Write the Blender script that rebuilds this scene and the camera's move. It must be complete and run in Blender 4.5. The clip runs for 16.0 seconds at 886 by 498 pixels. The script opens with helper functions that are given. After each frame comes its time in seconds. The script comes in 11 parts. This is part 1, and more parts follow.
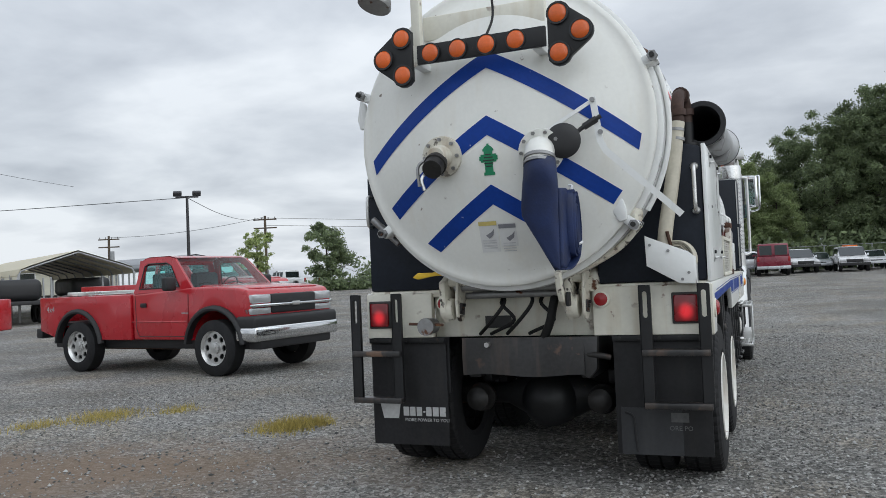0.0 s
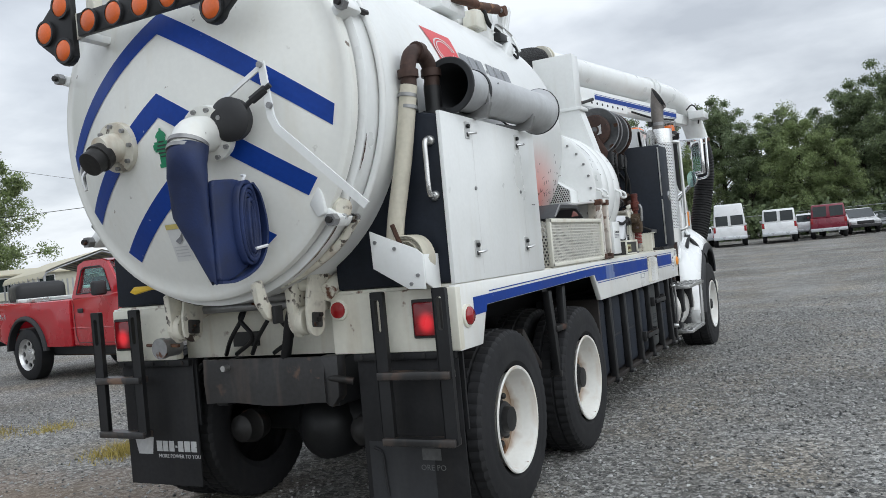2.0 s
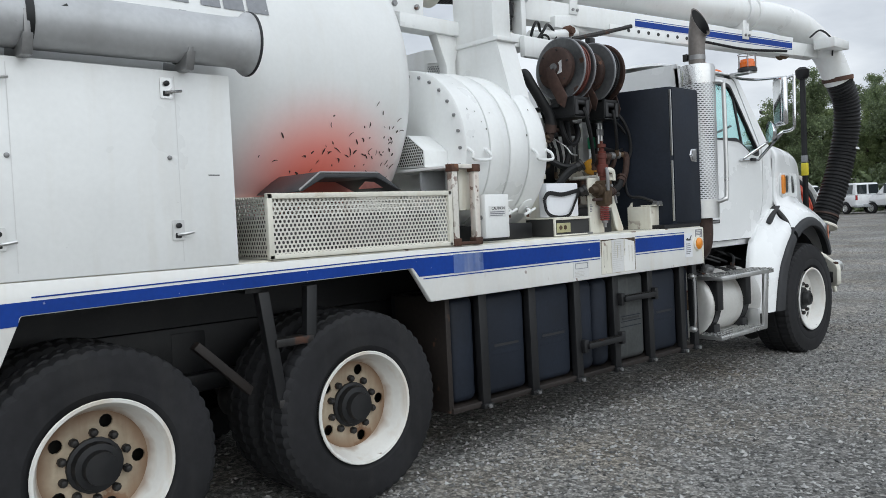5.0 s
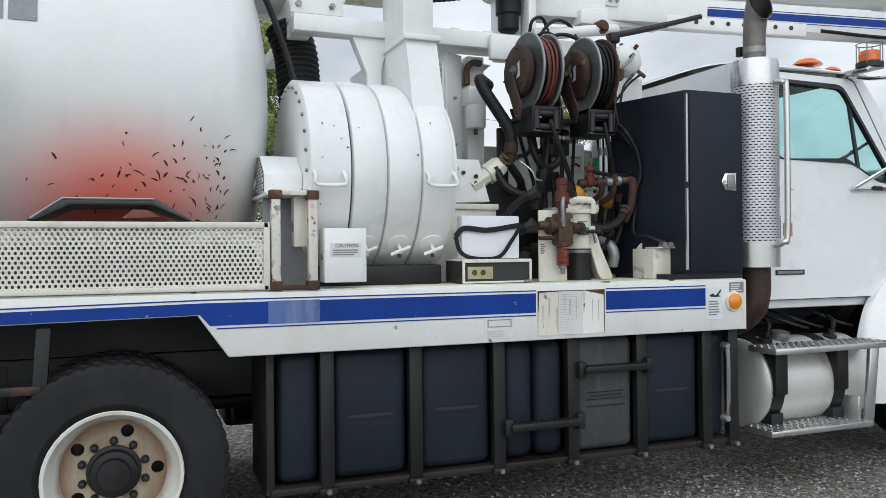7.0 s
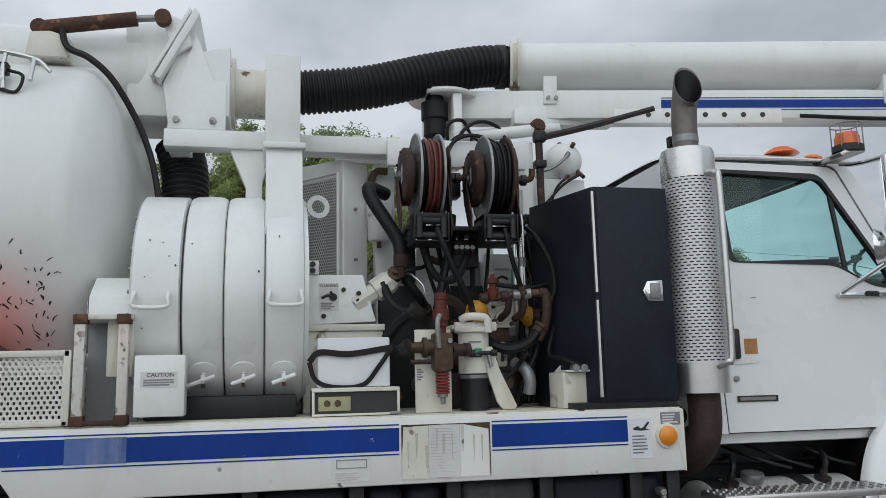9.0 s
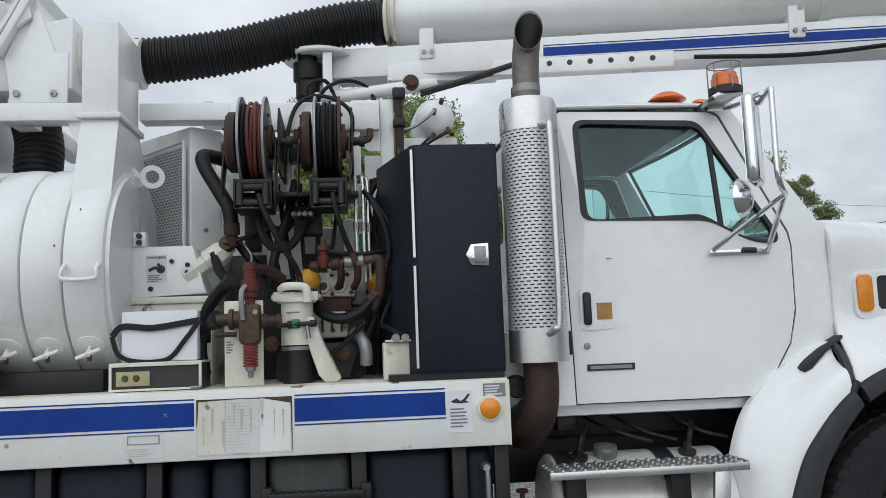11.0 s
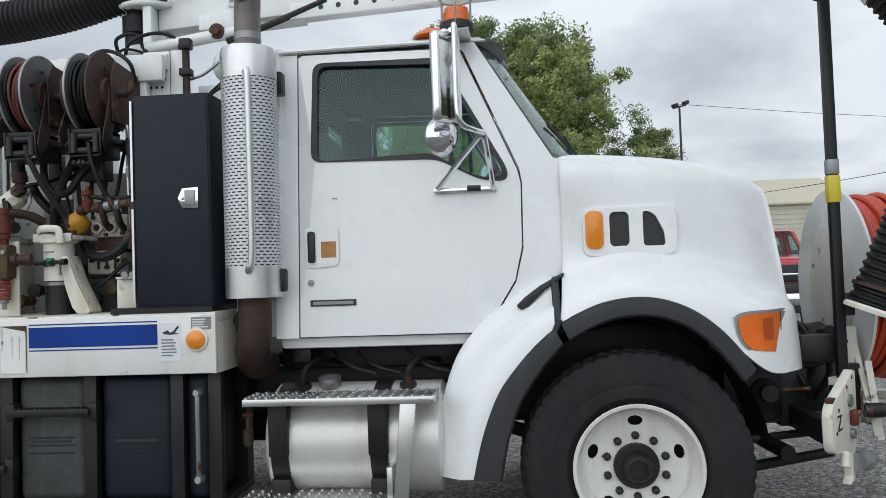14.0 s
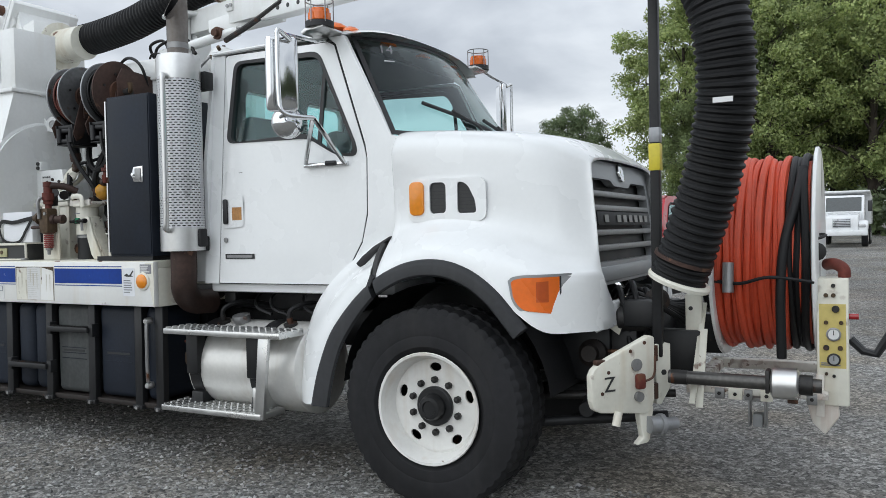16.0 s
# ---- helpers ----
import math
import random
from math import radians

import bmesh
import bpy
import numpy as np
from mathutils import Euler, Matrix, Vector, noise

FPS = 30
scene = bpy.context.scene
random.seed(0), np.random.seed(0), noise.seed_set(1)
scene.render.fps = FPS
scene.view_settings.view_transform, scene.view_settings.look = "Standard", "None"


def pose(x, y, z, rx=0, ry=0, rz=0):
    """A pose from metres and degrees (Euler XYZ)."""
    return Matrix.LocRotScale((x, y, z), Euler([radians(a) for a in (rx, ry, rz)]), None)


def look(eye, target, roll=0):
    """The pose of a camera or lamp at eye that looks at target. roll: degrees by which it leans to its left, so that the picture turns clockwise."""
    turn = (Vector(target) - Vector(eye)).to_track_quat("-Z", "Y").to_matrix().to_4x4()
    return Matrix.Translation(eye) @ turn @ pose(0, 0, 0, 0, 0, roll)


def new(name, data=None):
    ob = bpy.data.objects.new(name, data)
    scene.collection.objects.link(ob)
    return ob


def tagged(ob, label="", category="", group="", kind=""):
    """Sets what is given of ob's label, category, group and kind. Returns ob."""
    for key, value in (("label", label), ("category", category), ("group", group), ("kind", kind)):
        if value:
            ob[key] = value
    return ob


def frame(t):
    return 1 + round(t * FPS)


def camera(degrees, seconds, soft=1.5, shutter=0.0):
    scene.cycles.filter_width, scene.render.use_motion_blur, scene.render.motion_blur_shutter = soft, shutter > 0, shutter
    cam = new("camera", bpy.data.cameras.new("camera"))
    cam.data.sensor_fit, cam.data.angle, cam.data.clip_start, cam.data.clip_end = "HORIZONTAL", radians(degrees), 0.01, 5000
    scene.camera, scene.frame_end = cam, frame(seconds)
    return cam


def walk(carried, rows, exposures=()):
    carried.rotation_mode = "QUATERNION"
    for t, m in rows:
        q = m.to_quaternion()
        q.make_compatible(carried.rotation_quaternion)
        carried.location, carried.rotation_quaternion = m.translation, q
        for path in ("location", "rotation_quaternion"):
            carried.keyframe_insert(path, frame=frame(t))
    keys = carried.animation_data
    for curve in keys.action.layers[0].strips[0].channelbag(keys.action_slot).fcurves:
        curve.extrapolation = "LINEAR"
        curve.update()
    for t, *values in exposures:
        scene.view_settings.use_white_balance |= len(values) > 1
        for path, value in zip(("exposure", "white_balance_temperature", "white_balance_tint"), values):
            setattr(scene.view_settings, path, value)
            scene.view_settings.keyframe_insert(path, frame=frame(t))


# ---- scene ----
cam = camera(57.6, 16.0, 0.8)
PATH = [
    (0, (1.581, -5.339, 1.448), (0.826, -3.488, 1.513), -2.5),
    (0.5, (1.954, -4.968, 1.431), (1.184, -3.125, 1.52), -2.5),
    (1, (2.296, -4.488, 1.458), (1.494, -2.658, 1.543), -1.8),
    (1.5, (2.609, -4.009, 1.459), (1.774, -2.193, 1.529), -3.3),
    (2, (3.015, -3.606, 1.475), (2.104, -1.826, 1.496), -5.3),
    (2.5, (3.36, -3.154, 1.486), (2.447, -1.375, 1.453), -3.4),
    (3, (3.757, -2.747, 1.504), (2.65, -1.082, 1.473), -4.1),
    (3.5, (3.972, -2.276, 1.512), (2.71, -0.725, 1.484), -4.9),
    (4, (4.242, -1.802, 1.517), (2.875, -0.342, 1.486), -5.5),
    (4.5, (4.414, -1.26, 1.456), (3.017, 0.171, 1.413), -4.8),
    (4.7, (4.503, -0.977, 1.485), (3.09, 0.436, 1.427), -3.7),
    (6.8, (5.135, 1.764, 1.56), (3.3, 2.558, 1.529), -1.2),
    (7, (5.114, 2.069, 1.527), (3.253, 2.801, 1.53), -0.5),
    (7.5, (5.035, 2.689, 1.538), (3.109, 3.228, 1.569), -0.4),
    (8, (5.047, 3.06, 1.542), (3.114, 3.554, 1.678), -1.7),
    (8.5, (5.006, 3.253, 1.534), (3.089, 3.755, 1.807), -2.2),
    (9, (4.999, 3.552, 1.525), (3.068, 3.969, 1.834), -1.3),
    (9.5, (5.022, 3.9, 1.518), (3.075, 4.248, 1.812), -0.6),
    (10, (5.041, 4.242, 1.528), (3.083, 4.548, 1.799), -0.6),
    (10.2, (5.054, 4.395, 1.538), (3.092, 4.69, 1.796), -1.2),
    (12.5, (4.85, 5.587, 1.489), (2.86, 5.66, 1.678), -1.4),
    (13, (4.901, 5.921, 1.496), (2.912, 5.996, 1.687), -0.7),
    (13.5, (5.1, 6.537, 1.486), (3.103, 6.488, 1.58), -1.3),
    (14, (5.181, 7.119, 1.48), (3.191, 6.934, 1.548), -2.0),
    (14.5, (5.125, 7.871, 1.492), (3.162, 7.495, 1.562), -1.5),
    (15, (5.143, 8.621, 1.48), (3.235, 8.023, 1.525), -1.1),
    (15.5, (5.23, 9.292, 1.479), (3.401, 8.481, 1.465), -0.8),
    (16, (5.092, 9.783, 1.504), (3.319, 8.858, 1.458), -1.2),
]
walk(cam, [(t, look(eye, target, roll)) for t, eye, target, roll in PATH],
     exposures=[(0.0,-0.09),(1.0,-0.04),(2.5,0.08),(4.5,-0.01),(7.0,-0.03),(8.0,-0.02),(8.5,-0.33),(9.0,-0.50),(10.0,-0.24),(12.5,-0.3),(13.5,-0.22),(14.5,-0.08),(16.0,0.0)])

# ---- world and light: a bright overcast sky, with a weak wide sun behind the cloud ----
world = bpy.data.worlds.new("overcast_sky")
scene.world = world
world.use_nodes = True
wn, wl = world.node_tree.nodes, world.node_tree.links
wn.clear()


def wnode(kind, **kw):
    n = wn.new(kind)
    for k, v in kw.items():
        n.inputs[k].default_value = v
    return n


w_out = wnode("ShaderNodeOutputWorld")
w_bg = wnode("ShaderNodeBackground", Strength=1.18)
w_sky = wn.new("ShaderNodeTexSky")
w_sky.sky_type = "NISHITA"
w_sky.sun_disc = False
w_sky.sun_elevation, w_sky.sun_rotation = radians(27), radians(108)
w_sky.air_density, w_sky.dust_density = 1.2, 2.0
w_geo = wn.new("ShaderNodeTexCoord")
w_sep = wn.new("ShaderNodeSeparateXYZ")
wl.new(w_geo.outputs["Generated"], w_sep.inputs[0])
# cloud sheet: a flat layer seen in perspective
w_add = wn.new("ShaderNodeMath"); w_add.operation = "ADD"; w_add.inputs[1].default_value = 0.22
w_abs = wn.new("ShaderNodeMath"); w_abs.operation = "ABSOLUTE"
wl.new(w_sep.outputs[2], w_abs.inputs[0]); wl.new(w_abs.outputs[0], w_add.inputs[0])
w_div = wn.new("ShaderNodeVectorMath"); w_div.operation = "SCALE"
w_inv = wn.new("ShaderNodeMath"); w_inv.operation = "DIVIDE"; w_inv.inputs[0].default_value = 1.0
wl.new(w_add.outputs[0], w_inv.inputs[1])
wl.new(w_geo.outputs["Generated"], w_div.inputs[0]); wl.new(w_inv.outputs[0], w_div.inputs["Scale"])
w_n1 = wnode("ShaderNodeTexNoise", Scale=1.5, Detail=7.0, Roughness=0.5, Distortion=0.15)
wl.new(w_div.outputs[0], w_n1.inputs["Vector"])
w_ramp = wn.new("ShaderNodeValToRGB")
el = w_ramp.color_ramp.elements
el[0].position, el[0].color = 0.36, (0.445, 0.485, 0.545, 1)
el[1].position, el[1].color = 0.62, (0.765, 0.81, 0.862, 1)
mid = el.new(0.49); mid.color = (0.595, 0.64, 0.70, 1)
wl.new(w_n1.outputs["Fac"], w_ramp.inputs[0])
# brighter towards the zenith, as under any overcast sky
w_lift = wn.new("ShaderNodeMapRange")
w_lift.inputs["From Min"].default_value, w_lift.inputs["From Max"].default_value = 0.2, 0.9
w_lift.inputs["To Min"].default_value, w_lift.inputs["To Max"].default_value = 1.0, 1.5
wl.new(w_sep.outputs[2], w_lift.inputs["Value"])
w_mul = wn.new("ShaderNodeVectorMath"); w_mul.operation = "SCALE"
wl.new(w_ramp.outputs[0], w_mul.inputs[0]); wl.new(w_lift.outputs[0], w_mul.inputs["Scale"])
w_sk = wn.new("ShaderNodeVectorMath"); w_sk.operation = "SCALE"; w_sk.inputs["Scale"].default_value = 0.1
wl.new(w_sky.outputs[0], w_sk.inputs[0])
w_mix = wn.new("ShaderNodeMix"); w_mix.data_type = "RGBA"; w_mix.inputs[0].default_value = 0.93
wl.new(w_sk.outputs[0], w_mix.inputs[6]); wl.new(w_mul.outputs[0], w_mix.inputs[7])
wl.new(w_mix.outputs[2], w_bg.inputs["Color"]); wl.new(w_bg.outputs[0], w_out.inputs[0])

sun = new("sun", bpy.data.lights.new("sun", "SUN"))
sun.data.energy, sun.data.angle, sun.data.color = 1.5, radians(100), (0.93, 1.0, 1.03)
sun.matrix_world = look((9, -3, 4.85), (0, 0, 0))


# ---- materials ----
def material(name, col, rough=0.5, metal=0.0, var=0.12, scale=2.5, fine=40.0, spots=None, streak=None, bump=0.0, bscale=150.0,
             coat=0.0, per_piece=0.0, spec=0.5):
    """Base colour with variation at two scales; spots = (colour, amount, scale) chips or rust; streak = (colour, amount) run-down dirt."""
    m = bpy.data.materials.new(name)
    m.use_nodes = True
    n, l = m.node_tree.nodes, m.node_tree.links
    b = n["Principled BSDF"]
    b.inputs["Roughness"].default_value, b.inputs["Metallic"].default_value = rough, metal
    b.inputs["Coat Weight"].default_value = coat
    b.inputs["Coat Roughness"].default_value = 0.08
    b.inputs["Specular IOR Level"].default_value = spec
    tc = n.new("ShaderNodeTexCoord")

    def noise_tex(s, detail=4.0, vec=None):
        t = n.new("ShaderNodeTexNoise")
        t.inputs["Scale"].default_value, t.inputs["Detail"].default_value = s, detail
        l.new(vec or tc.outputs["Object"], t.inputs["Vector"])
        return t

    def mix(kind, fac, a, bb):
        x = n.new("ShaderNodeMix")
        x.data_type, x.blend_type = "RGBA", kind
        for sock, v in ((x.inputs[0], fac), (x.inputs[6], a), (x.inputs[7], bb)):
            if isinstance(v, (float, int)):
                sock.default_value = v
            elif isinstance(v, tuple):
                sock.default_value = (*v[:3], 1)
            else:
                l.new(v, sock)
        return x.outputs[2]

    def remap(v, a, bb, c=0.0, d=1.0):
        r = n.new("ShaderNodeMapRange")
        for k, val in zip(("From Min", "From Max", "To Min", "To Max"), (a, bb, c, d)):
            r.inputs[k].default_value = val
        l.new(v, r.inputs["Value"])
        return r.outputs[0]

    big, small = noise_tex(scale), noise_tex(fine, 3.0)
    dark = tuple(c * (1 - 1.6 * var) for c in col)
    light = tuple(min(1, c * (1 + 0.8 * var)) for c in col)
    c = mix("MIX", remap(big.outputs["Fac"], 0.3, 0.7), dark, light)
    c = mix("MULTIPLY", 1.0, c, mix("MIX", remap(small.outputs["Fac"], 0.3, 0.75), (1 - var, 1 - var, 1 - var), (1.0, 1.0, 1.0)))
    if per_piece:
        oi = n.new("ShaderNodeObjectInfo")
        c = mix("MULTIPLY", 1.0, c, mix("MIX", oi.outputs["Random"], (1 - per_piece,) * 3, (1.0, 1.0, 1.0)))
    if streak:
        mp = n.new("ShaderNodeMapping")
        mp.inputs["Scale"].default_value = (7.0, 7.0, 0.7)
        l.new(tc.outputs["Object"], mp.inputs["Vector"])
        s = noise_tex(1.6, 6.0, mp.outputs[0])
        c = mix("MIX", remap(s.outputs["Fac"], 0.52, 0.8, 0.0, streak[1]), c, streak[0])
    if spots:
        s = noise_tex(spots[2], 5.0)
        s2 = noise_tex(spots[2] * 0.22, 3.0)
        lim = 0.72 - 0.25 * spots[1]
        mm = n.new("ShaderNodeMath"); mm.operation = "MULTIPLY"
        l.new(remap(s.outputs["Fac"], lim, lim + 0.05), mm.inputs[0])
        l.new(remap(s2.outputs["Fac"], 0.45, 0.6), mm.inputs[1])
        c = mix("MIX", mm.outputs[0], c, spots[0])
    l.new(c, b.inputs["Base Color"])
    l.new(remap(big.outputs["Fac"], 0.3, 0.7, max(0.03, rough - 0.07), min(1, rough + 0.1)), b.inputs["Roughness"])
    if bump:
        t = noise_tex(bscale, 3.0)
        bp = n.new("ShaderNodeBump")
        bp.inputs["Strength"].default_value, bp.inputs["Distance"].default_value = bump, 0.004
        l.new(t.outputs["Fac"], bp.inputs["Height"]); l.new(bp.outputs[0], b.inputs["Normal"])
    m["kit"] = 1
    return m


RUSTC, GRIME = (0.13, 0.05, 0.025), (0.30, 0.27, 0.22)
WHITE = material("white_truck_paint", (0.80, 0.81, 0.80), 0.32, var=0.035, coat=0.35, spots=((0.10, 0.09, 0.08), -0.12, 16), streak=((0.58, 0.54, 0.46), 0.25))
CABW = material("white_cab_paint", (0.82, 0.83, 0.83), 0.25, var=0.02, coat=0.5)
CREAM = material("worn_cream_paint", (0.74, 0.72, 0.63), 0.45, var=0.06, spots=(RUSTC, 0.45, 9), streak=((0.45, 0.34, 0.2), 0.5))
DOORW = material("door_paint", (0.79, 0.79, 0.75), 0.36, var=0.035, coat=0.2, spots=((0.16, 0.12, 0.09), 0.12, 14), streak=((0.6, 0.52, 0.38), 0.22))
BLUE = material("blue_vinyl", (0.002, 0.042, 0.28), 0.42, var=0.12, spec=0.25, spots=((0.6, 0.6, 0.62), 0.05, 30))
GREEN = material("green_decal", (0.01, 0.24, 0.11), 0.4)
BLACKP = material("black_poly", (0.013, 0.018, 0.029), 0.55, var=0.25, bump=0.12, bscale=90, spec=0.28)
BLACKM = material("black_painted_steel", (0.0135, 0.014, 0.0155), 0.46, var=0.3, spec=0.4, spots=((0.07, 0.04, 0.028), 0.06, 16), streak=((0.030, 0.028, 0.027), 0.3))
RUBBER = material("tyre_rubber", (0.019, 0.019, 0.021), 0.75, var=0.25, fine=25, spec=0.3, streak=((0.035, 0.034, 0.032), 0.4), bump=0.15, bscale=60)
HOSEB = material("black_hose_rubber", (0.008, 0.008, 0.009), 0.52, var=0.3, spec=0.35)
FLAP = material("mudflap_rubber", (0.022, 0.022, 0.024), 0.6, var=0.3, spec=0.3, streak=((0.035, 0.033, 0.03), 0.35))
STEEL = material("grey_steel", (0.33, 0.33, 0.33), 0.42, 0.7, var=0.15, spots=(RUSTC, 0.25, 12))
GALV = material("galvanised_tube", (0.36, 0.37, 0.385), 0.42, 0.45, var=0.12, streak=((0.25, 0.24, 0.23), 0.4))
DARKST = material("dark_steel", (0.045, 0.043, 0.042), 0.5, 0.5, var=0.3, spots=(RUSTC, 0.5, 10))
RUST = material("rusty_steel", (0.115, 0.055, 0.035), 0.75, 0.15, var=0.35, spots=((0.25, 0.12, 0.06), 0.6, 14), bump=0.3, bscale=120)
TUBEG = material("scuffed_grey_tube", (0.50, 0.51, 0.52), 0.42, 0.2, var=0.10, spots=((0.08, 0.08, 0.085), 0.12, 11), streak=((0.30, 0.29, 0.28), 0.35))
RUSTRED = material("red_brown_iron", (0.16, 0.032, 0.02), 0.65, 0.1, var=0.3, spots=(RUSTC, 0.6, 14))
BRASS = material("dirty_bronze", (0.13, 0.085, 0.05), 0.6, 0.4, var=0.35, spots=((0.05, 0.03, 0.02), 0.5, 20))
MIRROR = material("mirror_glass", (0.86, 0.87, 0.88), 0.04, 1.0, var=0.02)
CHROME = material("chrome", (0.72, 0.73, 0.74), 0.1, 1.0, var=0.03)
ALU = material("bright_aluminium", (0.66, 0.66, 0.65), 0.3, 0.9, var=0.06)
ALUD = material("brushed_fuel_tank", (0.74, 0.73, 0.70), 0.34, 0.4, var=0.07, streak=((0.36, 0.28, 0.2), 0.45))
RIMD = material("stained_wheel_dish", (0.44, 0.36, 0.26), 0.5, var=0.15, spots=((0.20, 0.10, 0.05), 0.55, 7), streak=((0.20, 0.10, 0.05), 0.8))


def ring_stain(m, r0, r1, col, amount):
    """Rust washed out of the joint between wheel dish and barrel, as a ragged ring about the hub."""
    n, l = m.node_tree.nodes, m.node_tree.links
    b = n["Principled BSDF"]
    old = b.inputs["Base Color"].links[0].from_socket
    tc, sp, ln = n.new("ShaderNodeTexCoord"), n.new("ShaderNodeMapping"), n.new("ShaderNodeVectorMath")
    sp.inputs["Scale"].default_value = (0, 1, 1)
    ln.operation = "LENGTH"
    l.new(tc.outputs["Object"], sp.inputs["Vector"]); l.new(sp.outputs[0], ln.inputs[0])
    ns = n.new("ShaderNodeTexNoise"); ns.inputs["Scale"].default_value = 9.0
    l.new(tc.outputs["Object"], ns.inputs["Vector"])
    ad = n.new("ShaderNodeMath"); ad.operation = "MULTIPLY_ADD"; ad.inputs[1].default_value = 0.05
    l.new(ns.outputs["Fac"], ad.inputs[0]); l.new(ln.outputs["Value"], ad.inputs[2])
    mr = n.new("ShaderNodeMapRange"); mr.inputs["From Min"].default_value, mr.inputs["From Max"].default_value, mr.inputs["To Max"].default_value = r0 + 0.025, r1 + 0.025, amount
    l.new(ad.outputs[0], mr.inputs["Value"])
    x = n.new("ShaderNodeMix"); x.data_type = "RGBA"
    l.new(mr.outputs[0], x.inputs[0]); l.new(old, x.inputs[6]); x.inputs[7].default_value = (*col, 1)
    l.new(x.outputs[2], b.inputs["Base Color"])


ring_stain(RIMD, 0.165, 0.235, (0.17, 0.085, 0.04), 0.9)
RIMB = material("stained_wheel_barrel", (0.75, 0.74, 0.70), 0.40, var=0.05, spots=(RUSTC, 0.12, 18), streak=((0.42, 0.27, 0.14), 0.5))
ring_stain(RIMB, 0.250, 0.232, (0.26, 0.15, 0.075), 0.7)
RIMW = material("white_wheel_paint", (0.74, 0.73, 0.70), 0.4, var=0.06, spots=(RUSTC, 0.12, 18), streak=((0.42, 0.27, 0.14), 0.35))
ORANGE = material("orange_lens", (0.85, 0.16, 0.01), 0.25, var=0.1, coat=0.5)
AMBERS = material("yellow_amber_lens", (0.84, 0.27, 0.012), 0.28, var=0.12, coat=0.4)
ORANGED = material("orange_lens_reflector", (0.55, 0.085, 0.006), 0.25, var=0.15, coat=0.5)
AMBERL = material("amber_lamp_lens", (0.76, 0.13, 0.014), 0.35, var=0.14, fine=90, coat=0.3)
REDL = material("red_lens", (0.32, 0.008, 0.012), 0.2, var=0.1, coat=0.5)


def lit_lens():
    """Dark red lens, bright where the lit bulb stands behind it."""
    m = material("lit_red_lens", (0.20, 0.006, 0.010), 0.2, var=0.12, coat=0.5)
    n, l = m.node_tree.nodes, m.node_tree.links
    tc, mp, ln, r = n.new("ShaderNodeTexCoord"), n.new("ShaderNodeMapping"), n.new("ShaderNodeVectorMath"), n.new("ShaderNodeMapRange")
    mp.inputs["Location"].default_value = (-0.5, 0, -0.38)
    mp.inputs["Scale"].default_value = (1, 0, 1)
    ln.operation = "LENGTH"
    r.interpolation_type = "SMOOTHERSTEP"
    for key, v in zip(("From Min", "From Max", "To Min", "To Max"), (0.46, 0.05, 0.01, 0.6)):
        r.inputs[key].default_value = v
    l.new(tc.outputs["Generated"], mp.inputs["Vector"]); l.new(mp.outputs[0], ln.inputs[0]); l.new(ln.outputs["Value"], r.inputs["Value"])
    b = n["Principled BSDF"]
    b.inputs["Emission Color"].default_value = (1.0, 0.035, 0.05, 1)
    l.new(r.outputs[0], b.inputs["Emission Strength"])
    return m


LITRED = lit_lens()
HOSEO = material("orange_hose", (0.62, 0.075, 0.028), 0.5, var=0.12, streak=((0.25, 0.06, 0.04), 0.3))
HOSEBL = material("blue_layflat", (0.008, 0.023, 0.095), 0.6, var=0.3, scale=5, fine=300, bump=0.35, bscale=60)
HOSEW = material("beige_hose", (0.60, 0.56, 0.46), 0.55, var=0.12, streak=((0.28, 0.22, 0.15), 0.4))
YELLOW = material("yellow_paint", (0.72, 0.46, 0.03), 0.45, var=0.12)
YBAND = material("yellow_band", (0.8, 0.66, 0.05), 0.45)
PAPER = material("white_paper", (0.75, 0.76, 0.79), 0.6, var=0.03)
STICK = material("sticker_white", (0.68, 0.68, 0.67), 0.5, var=0.05)
SCRAPED = material("scraped_black_steel", (0.034, 0.033, 0.034), 0.36, var=0.35, spec=0.6, spots=((0.17, 0.10, 0.065), 0.42, 6), streak=((0.12, 0.085, 0.065), 0.7))
PRINTW = material("worn_white_print", (0.5, 0.5, 0.5), 0.6, var=0.15, spots=((0.05, 0.05, 0.05), 0.15, 25))
COILR = material("aged_red_hose", (0.20, 0.055, 0.04), 0.55, var=0.25, streak=((0.10, 0.05, 0.045), 0.5))
RUSTD = material("dark_rusted_disc", (0.075, 0.042, 0.033), 0.62, 0.3, var=0.35, spots=((0.16, 0.08, 0.05), 0.45, 12))
SHADEG = material("grey_back_panel", (0.30, 0.31, 0.32), 0.55, var=0.1, streak=((0.14, 0.13, 0.12), 0.5))
SKIRTW = material("clean_white_skirt_paint", (0.80, 0.80, 0.775), 0.36, var=0.03, coat=0.25, spots=(RUSTC, 0.10, 10), streak=((0.62, 0.50, 0.34), 0.22))
RUSTW = material("rust_spotted_white", (0.72, 0.69, 0.63), 0.5, var=0.08, spots=((0.13, 0.06, 0.035), 0.75, 22), streak=((0.34, 0.14, 0.08), 0.7))
CHIPPED = material("chipped_cream_paint", (0.68, 0.65, 0.56), 0.5, var=0.12, spots=((0.05, 0.035, 0.028), 0.62, 22), streak=((0.34, 0.22, 0.12), 0.7))
FLARE = material("grey_black_flare", (0.030, 0.031, 0.034), 0.6, var=0.2, spec=0.4, streak=((0.06, 0.06, 0.062), 0.4))
COVERG = material("dark_grey_cover", (0.055, 0.058, 0.064), 0.35, var=0.2)
